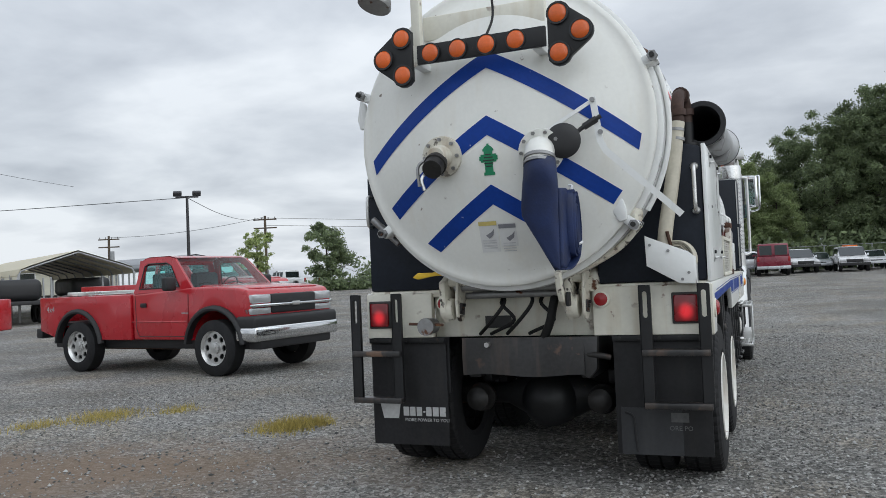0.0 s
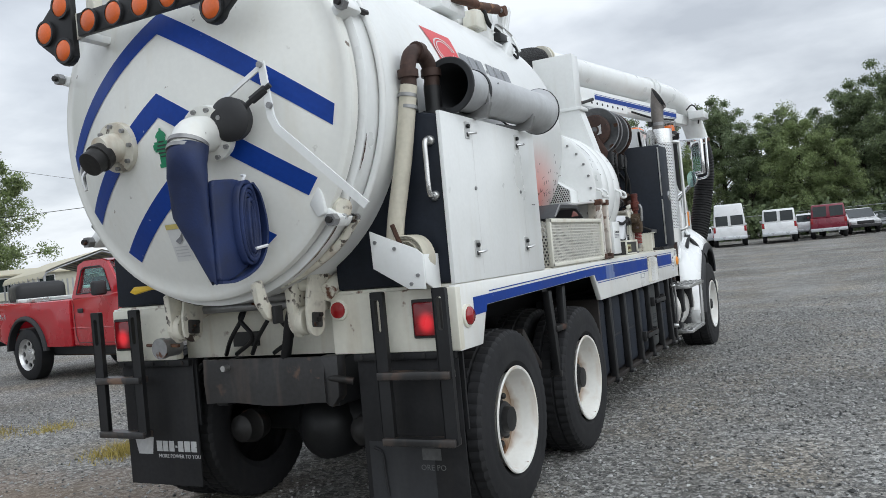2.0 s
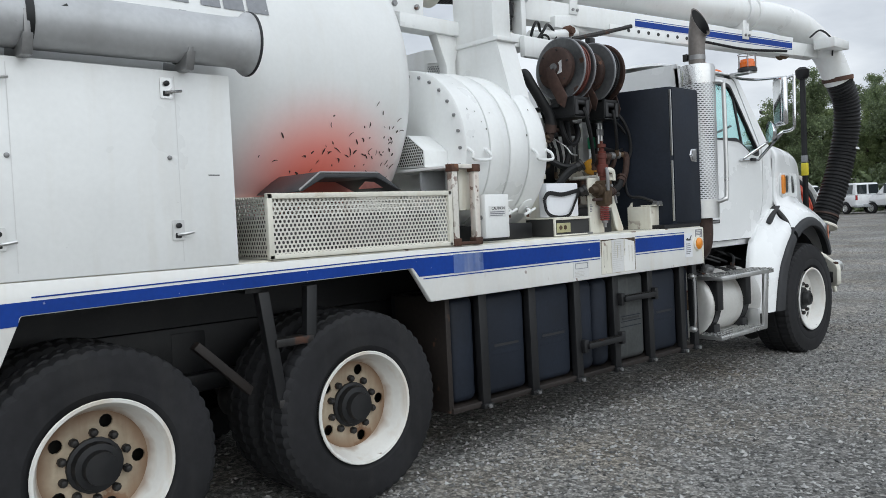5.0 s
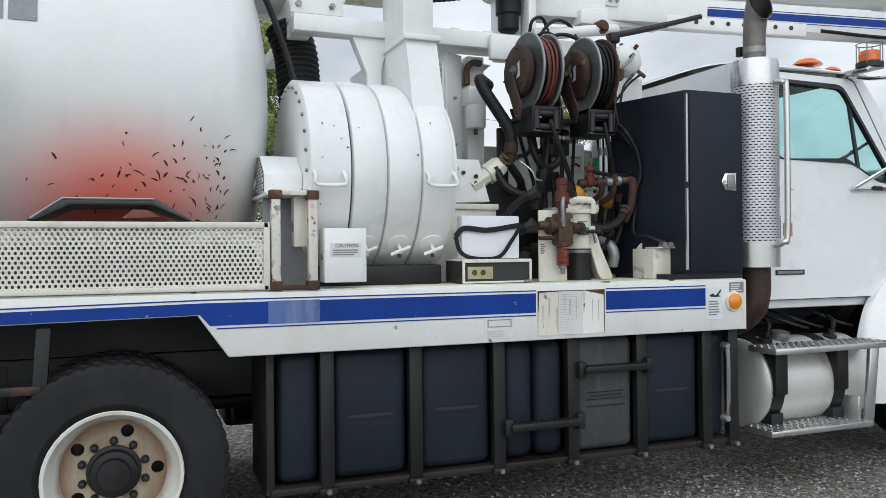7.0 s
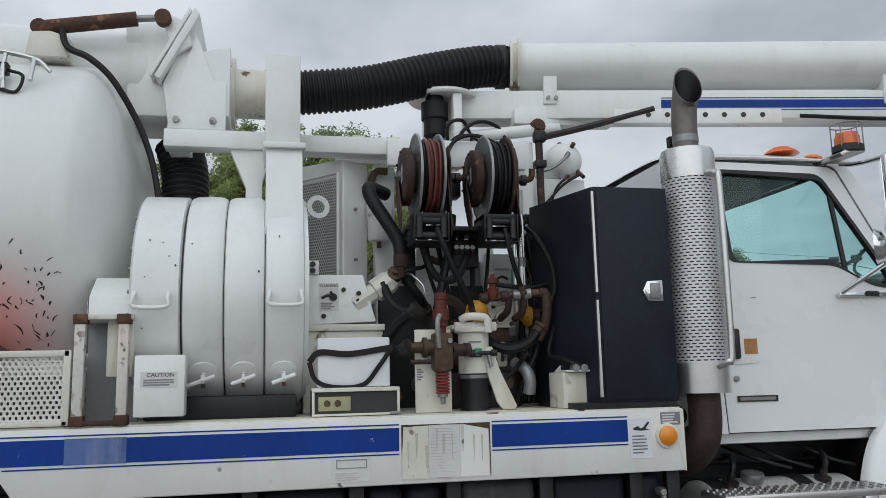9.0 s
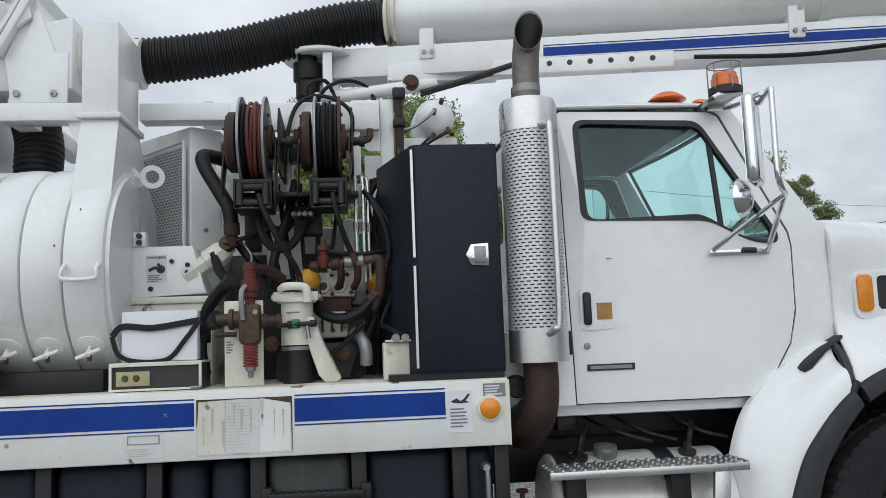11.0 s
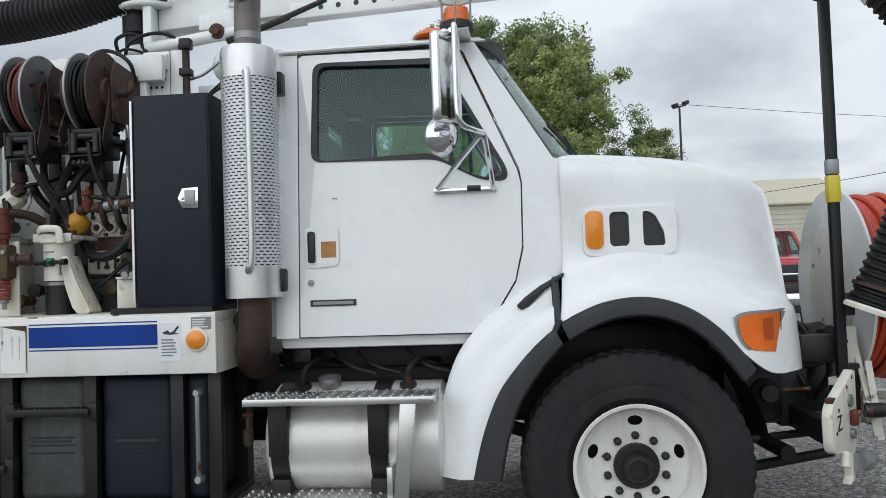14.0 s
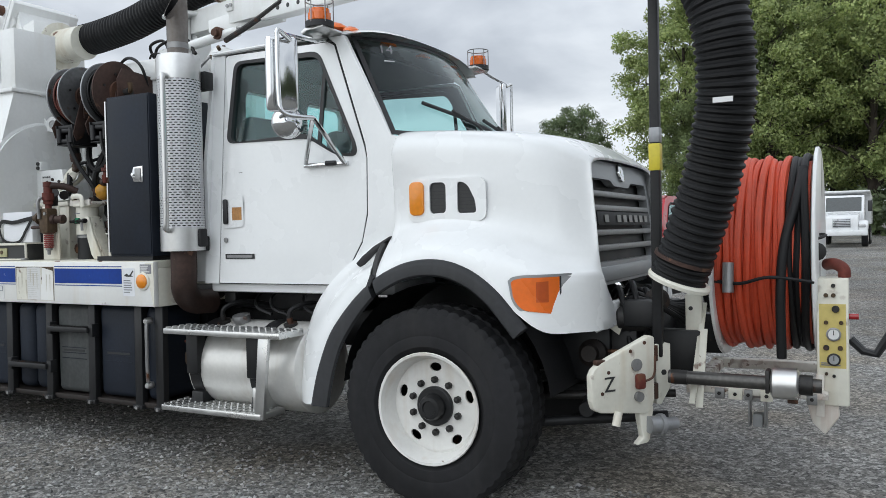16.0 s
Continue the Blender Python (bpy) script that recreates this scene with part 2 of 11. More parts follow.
CONTENT = material("grey_bin_content", (0.16, 0.15, 0.15), 0.8, var=0.4, scale=3.5)
# Flat black for print and small parts, also laid where openings are shaded.
INKSHADE = material("black_ink_and_shade", (0.03, 0.03, 0.03), 0.5)
# Grey for print; also stands in for shade behind the radiator guard's holes.
GREYINKSHADE = material("grey_ink_and_shade", (0.22, 0.22, 0.24), 0.5)
BRANDG = material("worn_grey_vinyl", (0.27, 0.28, 0.30), 0.5, var=0.15, spots=((0.7, 0.7, 0.7), 0.12, 22))
PALEINK = material("pale_ink", (0.62, 0.62, 0.63), 0.6, var=0.2, spots=((0.03, 0.03, 0.03), 0.5, 25))
LOGOR = material("red_decal", (0.72, 0.05, 0.06), 0.45, var=0.1, spots=((0.8, 0.7, 0.68), 0.3, 12))
PATCHINK = material("faded_print", (0.60, 0.59, 0.56), 0.6, var=0.2)
PATCH = material("dirty_patch", (0.66, 0.63, 0.57), 0.55, var=0.1, spots=((0.30, 0.2, 0.12), 0.6, 8), streak=((0.66, 0.65, 0.64), 0.8))
GAUGEP = material("pale_olive_panel", (0.42, 0.40, 0.22), 0.5, var=0.15)
YPANEL = material("yellow_panel", (0.62, 0.50, 0.16), 0.5, var=0.12, spots=((0.2, 0.15, 0.08), 0.2, 14))
INTERIOR = material("cab_interior", (0.035, 0.037, 0.04), 0.7, var=0.15)
SEATC = material("grey_seat_cloth", (0.10, 0.105, 0.115), 0.85, var=0.15)
REDP = material("red_car_paint", (0.46, 0.012, 0.022), 0.28, var=0.06, coat=0.6)
DKRED = material("maroon_car_paint", (0.19, 0.012, 0.03), 0.28, var=0.08, coat=0.5)
CARW = material("white_car_paint", (0.78, 0.79, 0.80), 0.28, var=0.03, coat=0.4)
SILVER = material("silver_car_paint", (0.5, 0.52, 0.54), 0.3, 0.4, var=0.04, coat=0.4)
PLASTIC = material("dark_plastic", (0.022, 0.022, 0.024), 0.55, var=0.15)
LAMPG = material("headlamp_glass", (0.55, 0.56, 0.57), 0.12, 0.4, var=0.1, coat=0.6)
WOODP = material("weathered_pole_wood", (0.12, 0.09, 0.065), 0.85, var=0.25)
POLEG = material("dark_bronze_pole", (0.05, 0.05, 0.055), 0.5, 0.4)
CANVAS = material("tan_sheet_metal", (0.55, 0.50, 0.37), 0.5, var=0.06)
BEIGE = material("beige_wall_siding", (0.56, 0.54, 0.45), 0.6, var=0.05)
GALVROOF = material("grey_roof_sheet", (0.30, 0.31, 0.33), 0.5, 0.3, var=0.08)
BARK = material("tree_bark", (0.07, 0.055, 0.045), 0.9, var=0.3, bump=0.6, bscale=30)
BRONZEG = material("engine_grey", (0.40, 0.40, 0.38), 0.5, 0.2, var=0.2, spots=(RUSTC, 0.6, 12), streak=((0.12, 0.09, 0.06), 0.6))


def glass_material(name, tint, dark):
    m = bpy.data.materials.new(name)
    m.use_nodes = True
    n, l = m.node_tree.nodes, m.node_tree.links
    n.clear()
    o = n.new("ShaderNodeOutputMaterial")
    t = n.new("ShaderNodeBsdfTransparent"); t.inputs[0].default_value = (*tint, 1)
    g = n.new("ShaderNodeBsdfGlossy"); g.inputs["Roughness"].default_value = 0.0; g.inputs[0].default_value = (0.9, 0.95, 0.95, 1)
    lw = n.new("ShaderNodeLayerWeight"); lw.inputs["Blend"].default_value = 0.5
    pw = n.new("ShaderNodeMath"); pw.operation = "POWER"; pw.inputs[1].default_value = 4.0
    l.new(lw.outputs["Facing"], pw.inputs[0])
    f = n.new("ShaderNodeMath"); f.operation = "MULTIPLY_ADD"; f.inputs[1].default_value, f.inputs[2].default_value = 0.6, 0.03
    l.new(pw.outputs[0], f.inputs[0])
    s = n.new("ShaderNodeMixShader")
    l.new(f.outputs[0], s.inputs[0]); l.new(t.outputs[0], s.inputs[1]); l.new(g.outputs[0], s.inputs[2])
    l.new(s.outputs[0], o.inputs[0])
    return m


GLASS = glass_material("tinted_cab_glass", (0.80, 0.945, 0.935), 0)
DGLASS = material("dark_car_glass", (0.02, 0.028, 0.03), 0.06, var=0.1, coat=0.6)


def holes_material(name, col, pu, pv, ru, rv, around=None, metal=0.6, rough=0.4, streak=0.35):
    """Sheet with rows of punched holes: pitch pu along, pv up; hole half sizes ru, rv as parts of the pitch. around: an upright cylinder's centre."""
    m = material(name, col, rough, metal, var=0.08, streak=((0.36, 0.25, 0.15), streak))
    n, l = m.node_tree.nodes, m.node_tree.links
    b = n["Principled BSDF"]

    def math_node(op, a, bb=None):
        x = n.new("ShaderNodeMath"); x.operation = op
        for sock, v in zip(x.inputs, (a, bb)):
            if v is None:
                continue
            if isinstance(v, (int, float)):
                sock.default_value = v
            else:
                l.new(v, sock)
        return x.outputs[0]

    tc = n.new("ShaderNodeTexCoord")
    sep = n.new("ShaderNodeSeparateXYZ")
    l.new(tc.outputs["Object"], sep.inputs[0])
    X, Y, Z = sep.outputs
    if around:
        u = math_node("MULTIPLY", math_node("ARCTAN2", math_node("SUBTRACT", X, around[0]), math_node("SUBTRACT", Y, around[1])), around[2])
    else:
        u = math_node("ADD", X, Y)
    v = math_node("DIVIDE", Z, pv)
    row = math_node("FLOOR", v)
    off = math_node("MULTIPLY", math_node("MODULO", row, 2.0), 0.5)
    uu = math_node("SUBTRACT", math_node("FRACT", math_node("ADD", math_node("DIVIDE", u, pu), off)), 0.5)
    vv = math_node("SUBTRACT", math_node("FRACT", v), 0.5)
    d = math_node("ADD", math_node("POWER", math_node("ABSOLUTE", math_node("DIVIDE", uu, ru)), 3.0), math_node("POWER", math_node("ABSOLUTE", math_node("DIVIDE", vv, rv)), 3.0))
    hole = math_node("LESS_THAN", d, 1.0)
    t = n.new("ShaderNodeBsdfTransparent")
    s = n.new("ShaderNodeMixShader")
    l.new(hole, s.inputs[0]); l.new(b.outputs[0], s.inputs[1]); l.new(t.outputs[0], s.inputs[2])
    l.new(s.outputs[0], n["Material Output"].inputs[0])
    return m


PERF = holes_material("perforated_sheet", (0.78, 0.76, 0.69), 0.024, 0.0208, 0.32, 0.36, metal=0.2)
PERFG = holes_material("radiator_guard_sheet", (0.72, 0.73, 0.72), 0.02, 0.0173, 0.34, 0.38, metal=0.2)
SLOTS = holes_material("slotted_muffler_guard", (0.70, 0.71, 0.72), 0.034, 0.0168, 0.35, 0.20, around=(1.12, 5.755, 0.142), metal=0.3, rough=0.33, streak=0.12)


def tank_material():
    """White tank paint; an orange overspray bloom low on its flank."""
    m = material("tank_paint", (0.76, 0.77, 0.76), 0.36, var=0.03, coat=0.2, streak=((0.62, 0.58, 0.5), 0.2))
    n, l = m.node_tree.nodes, m.node_tree.links
    b = n["Principled BSDF"]
    src = b.inputs["Base Color"].links[0].from_socket
    tc = n.new("ShaderNodeTexCoord")

    def blob(centre, size):
        mp = n.new("ShaderNodeMapping"); mp.vector_type = "TEXTURE"
        mp.inputs["Location"].default_value, mp.inputs["Scale"].default_value = centre, size
        l.new(tc.outputs["Object"], mp.inputs["Vector"])
        ln = n.new("ShaderNodeVectorMath"); ln.operation = "LENGTH"
        l.new(mp.outputs[0], ln.inputs[0])
        r = n.new("ShaderNodeMapRange"); r.interpolation_type = "SMOOTHERSTEP"
        r.inputs["From Min"].default_value, r.inputs["From Max"].default_value = 1.0, 0.05
        l.new(ln.outputs["Value"], r.inputs["Value"])
        return r.outputs[0]

    def mixc(fac, a, col):
        x = n.new("ShaderNodeMix"); x.data_type = "RGBA"
        l.new(fac, x.inputs[0]); l.new(a, x.inputs[6]); x.inputs[7].default_value = (*col, 1)
        return x.outputs[2]

    c = mixc(blob((0.95, 2.03, 1.68), (0.8, 0.80, 0.70)), src, (0.95, 0.20, 0.14))
    l.new(c, b.inputs["Base Color"])
    return m


TANKW = tank_material()


def gravel_material(name, stones=True):
    m = bpy.data.materials.new(name)
    m.use_nodes = True
    n, l = m.node_tree.nodes, m.node_tree.links
    b = n["Principled BSDF"]
    b.inputs["Roughness"].default_value = 0.9
    tc = n.new("ShaderNodeTexCoord")
    vor = n.new("ShaderNodeTexVoronoi"); vor.inputs["Scale"].default_value = 34
    vor2 = n.new("ShaderNodeTexVoronoi"); vor2.inputs["Scale"].default_value = 85
    big = n.new("ShaderNodeTexNoise"); big.inputs["Scale"].default_value, big.inputs["Detail"].default_value = 0.35, 6
    for t in (vor, vor2, big):
        l.new(tc.outputs["Object"], t.inputs["Vector"])
    sep = n.new("ShaderNodeSeparateColor"); l.new(vor.outputs["Color"], sep.inputs[0])
    sep2 = n.new("ShaderNodeSeparateColor"); l.new(vor2.outputs["Color"], sep2.inputs[0])
    mx = n.new("ShaderNodeMix"); mx.data_type = "FLOAT"; mx.inputs[0].default_value = 0.45
    l.new(sep.outputs[0], mx.inputs[2]); l.new(sep2.outputs[0], mx.inputs[3])
    ramp = n.new("ShaderNodeValToRGB")
    e = ramp.color_ramp.elements
    e[0].position, e[0].color = 0.08, (0.052, 0.051, 0.049, 1)
    e[1].position, e[1].color = 0.95, (0.50, 0.49, 0.465, 1)
    k = e.new(0.55); k.color = (0.205, 0.199, 0.186, 1)
    l.new(mx.outputs[0], ramp.inputs[0])
    tone = n.new("ShaderNodeMapRange")
    for key, v in zip(("From Min", "From Max", "To Min", "To Max"), (0.35, 0.65, 0.72, 1.2)):
        tone.inputs[key].default_value = v
    l.new(big.outputs["Fac"], tone.inputs["Value"])
    sc = n.new("ShaderNodeVectorMath"); sc.operation = "SCALE"
    l.new(ramp.outputs[0], sc.inputs[0]); l.new(tone.outputs[0], sc.inputs["Scale"])
    out = sc.outputs[0]
    # sandy wear and dust between the stones
    dn = n.new("ShaderNodeTexNoise"); dn.inputs["Scale"].default_value, dn.inputs["Detail"].default_value = 0.9, 9
    l.new(tc.outputs["Object"], dn.inputs["Vector"])
    dr_ = n.new("ShaderNodeMapRange")
    for key, v in zip(("From Min", "From Max", "To Min", "To Max"), (0.44, 0.68, 0.0, 0.6)):
        dr_.inputs[key].default_value = v
    l.new(dn.outputs["Fac"], dr_.inputs["Value"])
    dx = n.new("ShaderNodeMix"); dx.data_type = "RGBA"; dx.blend_type = "MULTIPLY"
    l.new(dr_.outputs[0], dx.inputs[0]); l.new(out, dx.inputs[6]); dx.inputs[7].default_value = (1.0, 0.86, 0.68, 1)
    out = dx.outputs[2]
    # a bare brown patch of soil beside the lot
    if stones:
        mp = n.new("ShaderNodeMapping"); mp.vector_type = "TEXTURE"
        mp.inputs["Location"].default_value, mp.inputs["Scale"].default_value = (-3.7, -0.45, 0), (3.2, 1.35, 5)
        mp.inputs["Rotation"].default_value = (0, 0, 0.35)
        l.new(tc.outputs["Object"], mp.inputs["Vector"])
        ln = n.new("ShaderNodeVectorMath"); ln.operation = "LENGTH"; l.new(mp.outputs[0], ln.inputs[0])
        nz = n.new("ShaderNodeTexNoise"); nz.inputs["Scale"].default_value, nz.inputs["Detail"].default_value = 1.7, 8
        l.new(tc.outputs["Object"], nz.inputs["Vector"])
        ad = n.new("ShaderNodeMath"); ad.operation = "MULTIPLY_ADD"; ad.inputs[1].default_value = 1.6
        l.new(nz.outputs["Fac"], ad.inputs[0]); l.new(ln.outputs["Value"], ad.inputs[2])
        r = n.new("ShaderNodeMapRange")
        for key, v in zip(("From Min", "From Max", "To Min", "To Max"), (1.9, 1.05, 0.0, 0.8)):
            r.inputs[key].default_value = v
        l.new(ad.outputs[0], r.inputs["Value"])
        x = n.new("ShaderNodeMix"); x.data_type = "RGBA"
        l.new(r.outputs[0], x.inputs[0]); l.new(out, x.inputs[6]); x.inputs[7].default_value = (0.19, 0.128, 0.083, 1)
        out = x.outputs[2]
    l.new(out, b.inputs["Base Color"])
    bp = n.new("ShaderNodeBump"); bp.inputs["Strength"].default_value, bp.inputs["Distance"].default_value = 0.9, 0.02
    l.new(mx.outputs[0], bp.inputs["Height"]); l.new(bp.outputs[0], b.inputs["Normal"])
    return m


GRAVEL = gravel_material("gravel_ground")


def piece_material(name, a, bcol, rough):
    m = bpy.data.materials.new(name)
    m.use_nodes = True
    n, l = m.node_tree.nodes, m.node_tree.links
    b = n["Principled BSDF"]
    b.inputs["Roughness"].default_value = rough
    g = n.new("ShaderNodeNewGeometry")
    r = n.new("ShaderNodeValToRGB")
    r.color_ramp.elements[0].color, r.color_ramp.elements[1].color = (*a, 1), (*bcol, 1)
    l.new(g.outputs["Random Per Island"], r.inputs[0]); l.new(r.outputs[0], b.inputs["Base Color"])
    return m


STONE = piece_material("loose_stones", (0.06, 0.061, 0.06), (0.46, 0.455, 0.44), 0.85)
DRYGRASS = piece_material("dry_grass", (0.24, 0.20, 0.06), (0.55, 0.43, 0.12), 0.8)


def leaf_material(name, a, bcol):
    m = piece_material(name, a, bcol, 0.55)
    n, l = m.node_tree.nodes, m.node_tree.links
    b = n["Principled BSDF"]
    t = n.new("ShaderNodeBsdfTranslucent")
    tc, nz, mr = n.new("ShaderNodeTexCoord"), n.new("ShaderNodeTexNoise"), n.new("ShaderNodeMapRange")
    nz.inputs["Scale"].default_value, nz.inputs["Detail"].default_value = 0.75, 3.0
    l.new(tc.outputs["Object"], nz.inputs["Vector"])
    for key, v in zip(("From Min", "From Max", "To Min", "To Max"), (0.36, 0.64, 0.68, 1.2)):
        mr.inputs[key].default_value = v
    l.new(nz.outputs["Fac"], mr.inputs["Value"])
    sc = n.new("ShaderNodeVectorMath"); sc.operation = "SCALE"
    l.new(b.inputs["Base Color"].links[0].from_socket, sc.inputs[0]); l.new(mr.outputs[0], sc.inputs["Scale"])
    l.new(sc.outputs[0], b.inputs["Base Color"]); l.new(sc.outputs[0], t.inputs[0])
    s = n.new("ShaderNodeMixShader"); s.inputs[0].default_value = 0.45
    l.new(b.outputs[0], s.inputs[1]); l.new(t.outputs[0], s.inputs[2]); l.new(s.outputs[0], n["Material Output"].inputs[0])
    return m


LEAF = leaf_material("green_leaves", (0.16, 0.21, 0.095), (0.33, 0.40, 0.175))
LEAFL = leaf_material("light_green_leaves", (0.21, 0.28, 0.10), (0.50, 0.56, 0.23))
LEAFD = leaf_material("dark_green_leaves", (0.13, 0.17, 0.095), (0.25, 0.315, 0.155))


# ---- mesh helpers ----
def V(*a):
    return Vector(a)


def empty(name, m=None):
    e = new(name)
    e.empty_display_size = 0.2
    if m is not None:
        e.matrix_world = m
    return e


def finish(bm, name, mat_, smooth=40):
    bmesh.ops.recalc_face_normals(bm, faces=bm.faces)
    me = bpy.data.meshes.new(name)
    bm.to_mesh(me)
    bm.free()
    me.materials.append(mat_)
    if smooth:
        me.shade_smooth()
        me.set_sharp_from_angle(angle=radians(smooth))
    return me


def part(name, bm, mat_, parent=None, label="", smooth=40):
    """Links a bmesh as one mesh object under a thing or a part."""
    ob = new(name, finish(bm, name, mat_, smooth))
    if parent is not None:
        ob.parent = parent
    if label:
        ob["label"] = label
    return ob


def put(name, me, parent, m=None):
    ob = new(name, me)
    ob.parent = parent
    if m is not None:
        ob.matrix_basis = m
    return ob


def box(x0, y0, z0, x1, y1, z1, bev=0.0, bm=None, seg=2):
    own = bmesh.new()
    m = Matrix.Translation(((x0 + x1) / 2, (y0 + y1) / 2, (z0 + z1) / 2)) @ Matrix.Diagonal((abs(x1 - x0), abs(y1 - y0), abs(z1 - z0), 1))
    bmesh.ops.create_cube(own, size=1, matrix=m)
    if bev:
        bmesh.ops.bevel(own, geom=own.edges[:], offset=bev, segments=seg, profile=0.5, affect="EDGES")
    return merge(own, bm)


def merge(own, bm):
    if bm is None:
        return own
    me = bpy.data.meshes.new("tmp")
    own.to_mesh(me)
    own.free()
    bm.from_mesh(me)
    bpy.data.meshes.remove(me)
    return bm


def turned(own, m, bm=None):
    bmesh.ops.transform(own, matrix=m, verts=own.verts)
    return merge(own, bm)


def basis(d):
    d = Vector(d).normalized()
    u = d.cross(V(0, 0, 1)) if abs(d.z) < 0.95 else d.cross(V(1, 0, 0))
    u.normalize()
    return u, d.cross(u).normalized(), d


def rings(bm, loops, cap=True, close=True):
    """Skin a list of loops of equal length."""
    vs = [[bm.verts.new(p) for p in lp] for lp in loops]
    n = len(vs[0])
    for a, b in zip(vs, vs[1:]):
        for i in range(n if close else n - 1):
            j = (i + 1) % n
            bm.faces.new((a[i], a[j], b[j], b[i]))
    if cap and close:
        bm.faces.new(vs[0][::-1])
        bm.faces.new(vs[-1])
    return bm


def lathe(o, d, profile, seg=24, bm=None, cap=True):
    """Turn (along, radius) pairs about the axis d through o."""
    bm = bm or bmesh.new()
    u, v, w = basis(d)
    o = Vector(o)
    loops = [[o + w * a + (u * math.cos(k) + v * math.sin(k)) * max(r, 1e-4) for k in (2 * math.pi * i / seg for i in range(seg))] for a, r in profile]
    return rings(bm, loops, cap)


def cyl(a, b, r, r2=None, seg=16, bm=None):
    a, b = Vector(a), Vector(b)
    return lathe(a, b - a, [(0, r), ((b - a).length, r if r2 is None else r2)], seg, bm)


def curve_points(pts, per=6):
    pts = [Vector(p) for p in pts]
    if len(pts) < 3:
        return pts
    q = [2 * pts[0] - pts[1]] + pts + [2 * pts[-1] - pts[-2]]
    out = []
    for i in range(1, len(q) - 2):
        a, b, c, d = q[i - 1:i + 3]
        for k in range(per):
            t = k / per
            out.append(0.5 * (2 * b + (c - a) * t + (2 * a - 5 * b + 4 * c - d) * t * t + (3 * b - a - 3 * c + d) * t ** 3))
    return out + [pts[-1]]


def sweep(pts, r, seg=10, bm=None, per=6, wave=0.0, pitch=0.03, flat=None):
    """A tube along a smooth line; wave makes it corrugated."""
    bm = bm or bmesh.new()
    line = curve_points(pts, per) if per > 1 else [Vector(p) for p in pts]
    if wave:
        fine = [line[0]]
        for a, b in zip(line, line[1:]):
            k = max(1, round((b - a).length / (pitch / 4)))
            fine += [a.lerp(b, (i + 1) / k) for i in range(k)]
        line = fine
    loops, u = [], None
    for i, p in enumerate(line):
        d = (line[min(i + 1, len(line) - 1)] - line[max(i - 1, 0)]).normalized()
        if u is None:
            u = basis(d)[0]
        u = (u - d * u.dot(d)).normalized()
        v = d.cross(u)
        rr = r * (1 + wave * (1 if i % 4 in (1, 2) else -1)) if wave else r
        ru, rv = (rr, rr) if flat is None else flat
        loops.append([p + u * math.cos(k) * ru + v * math.sin(k) * rv for k in (2 * math.pi * j / seg for j in range(seg))])
    return rings(bm, loops)


def prism(poly, axis, a, b, bev=0.0, bm=None, seg=2):
    """Extrude a polygon in the plane across axis from a to b. Polygon coordinates: x: (y, z); y: (x, z); z: (x, y)."""
    own = bmesh.new()
    place = {"x": lambda p, t: (t, p[0], p[1]), "y": lambda p, t: (p[0], t, p[1]), "z": lambda p, t: (p[0], p[1], t)}[axis]
    va = [own.verts.new(place(p, a)) for p in poly]
    vb = [own.verts.new(place(p, b)) for p in poly]
    n = len(poly)
    own.faces.new(va)
    own.faces.new(vb[::-1])
    for i in range(n):
        own.faces.new((va[i], vb[i], vb[(i + 1) % n], va[(i + 1) % n]))
    if bev:
        bmesh.ops.recalc_face_normals(own, faces=own.faces)
        bmesh.ops.bevel(own, geom=own.edges[:], offset=bev, segments=seg, profile=0.5, affect="EDGES")
    return merge(own, bm)


def plate(outline, holes, axis, a, b, bm=None):
    """A sheet with holes, extruded like prism."""
    own = bmesh.new()
    place = {"x": lambda p, t: (t, p[0], p[1]), "y": lambda p, t: (p[0], t, p[1]), "z": lambda p, t: (p[0], p[1], t)}[axis]
    edges = []
    for lp in (outline, *holes):
        vs = [own.verts.new(place(p, a)) for p in lp]
        edges += [own.edges.new((vs[i], vs[(i + 1) % len(vs)])) for i in range(len(vs))]
    bmesh.ops.triangle_fill(own, edges=edges, use_beauty=True, use_dissolve=False)
    ext = bmesh.ops.extrude_face_region(own, geom=own.faces[:])
    d = {"x": (b - a, 0, 0), "y": (0, b - a, 0), "z": (0, 0, b - a)}[axis]
    bmesh.ops.translate(own, vec=d, verts=[g for g in ext["geom"] if isinstance(g, bmesh.types.BMVert)])
    return merge(own, bm)


def rounded(x0, z0, x1, z1, r, k=4):
    """A rounded rectangle."""
    pts = []
    for cx, cz, a0 in ((x1 - r, z1 - r, 0), (x0 + r, z1 - r, 90), (x0 + r, z0 + r, 180), (x1 - r, z0 + r, 270)):
        pts += [(cx + r * math.cos(radians(a0 + 90 * i / k)), cz + r * math.sin(radians(a0 + 90 * i / k))) for i in range(k + 1)]
    return pts


def soften(poly, r, k=4):
    """Rounds the corners of a polygon."""
    out = []
    for i, p in enumerate(poly):
        a, p, b = Vector(poly[i - 1]), Vector(p), Vector(poly[(i + 1) % len(poly)])
        u, v = a - p, b - p
        u, v = u.normalized() * min(r, u.length * 0.45), v.normalized() * min(r, v.length * 0.45)
        for j in range(k + 1):
            t = j / k
            q = (p + u) * (1 - t) ** 2 + p * 2 * t * (1 - t) + (p + v) * t * t
            out.append((q.x, q.y))
    return out


def ring_poly(cx, cz, r, k=16, a0=0.0):
    return [(cx + r * math.cos(a0 + 2 * math.pi * i / k), cz + r * math.sin(a0 + 2 * math.pi * i / k)) for i in range(k)]


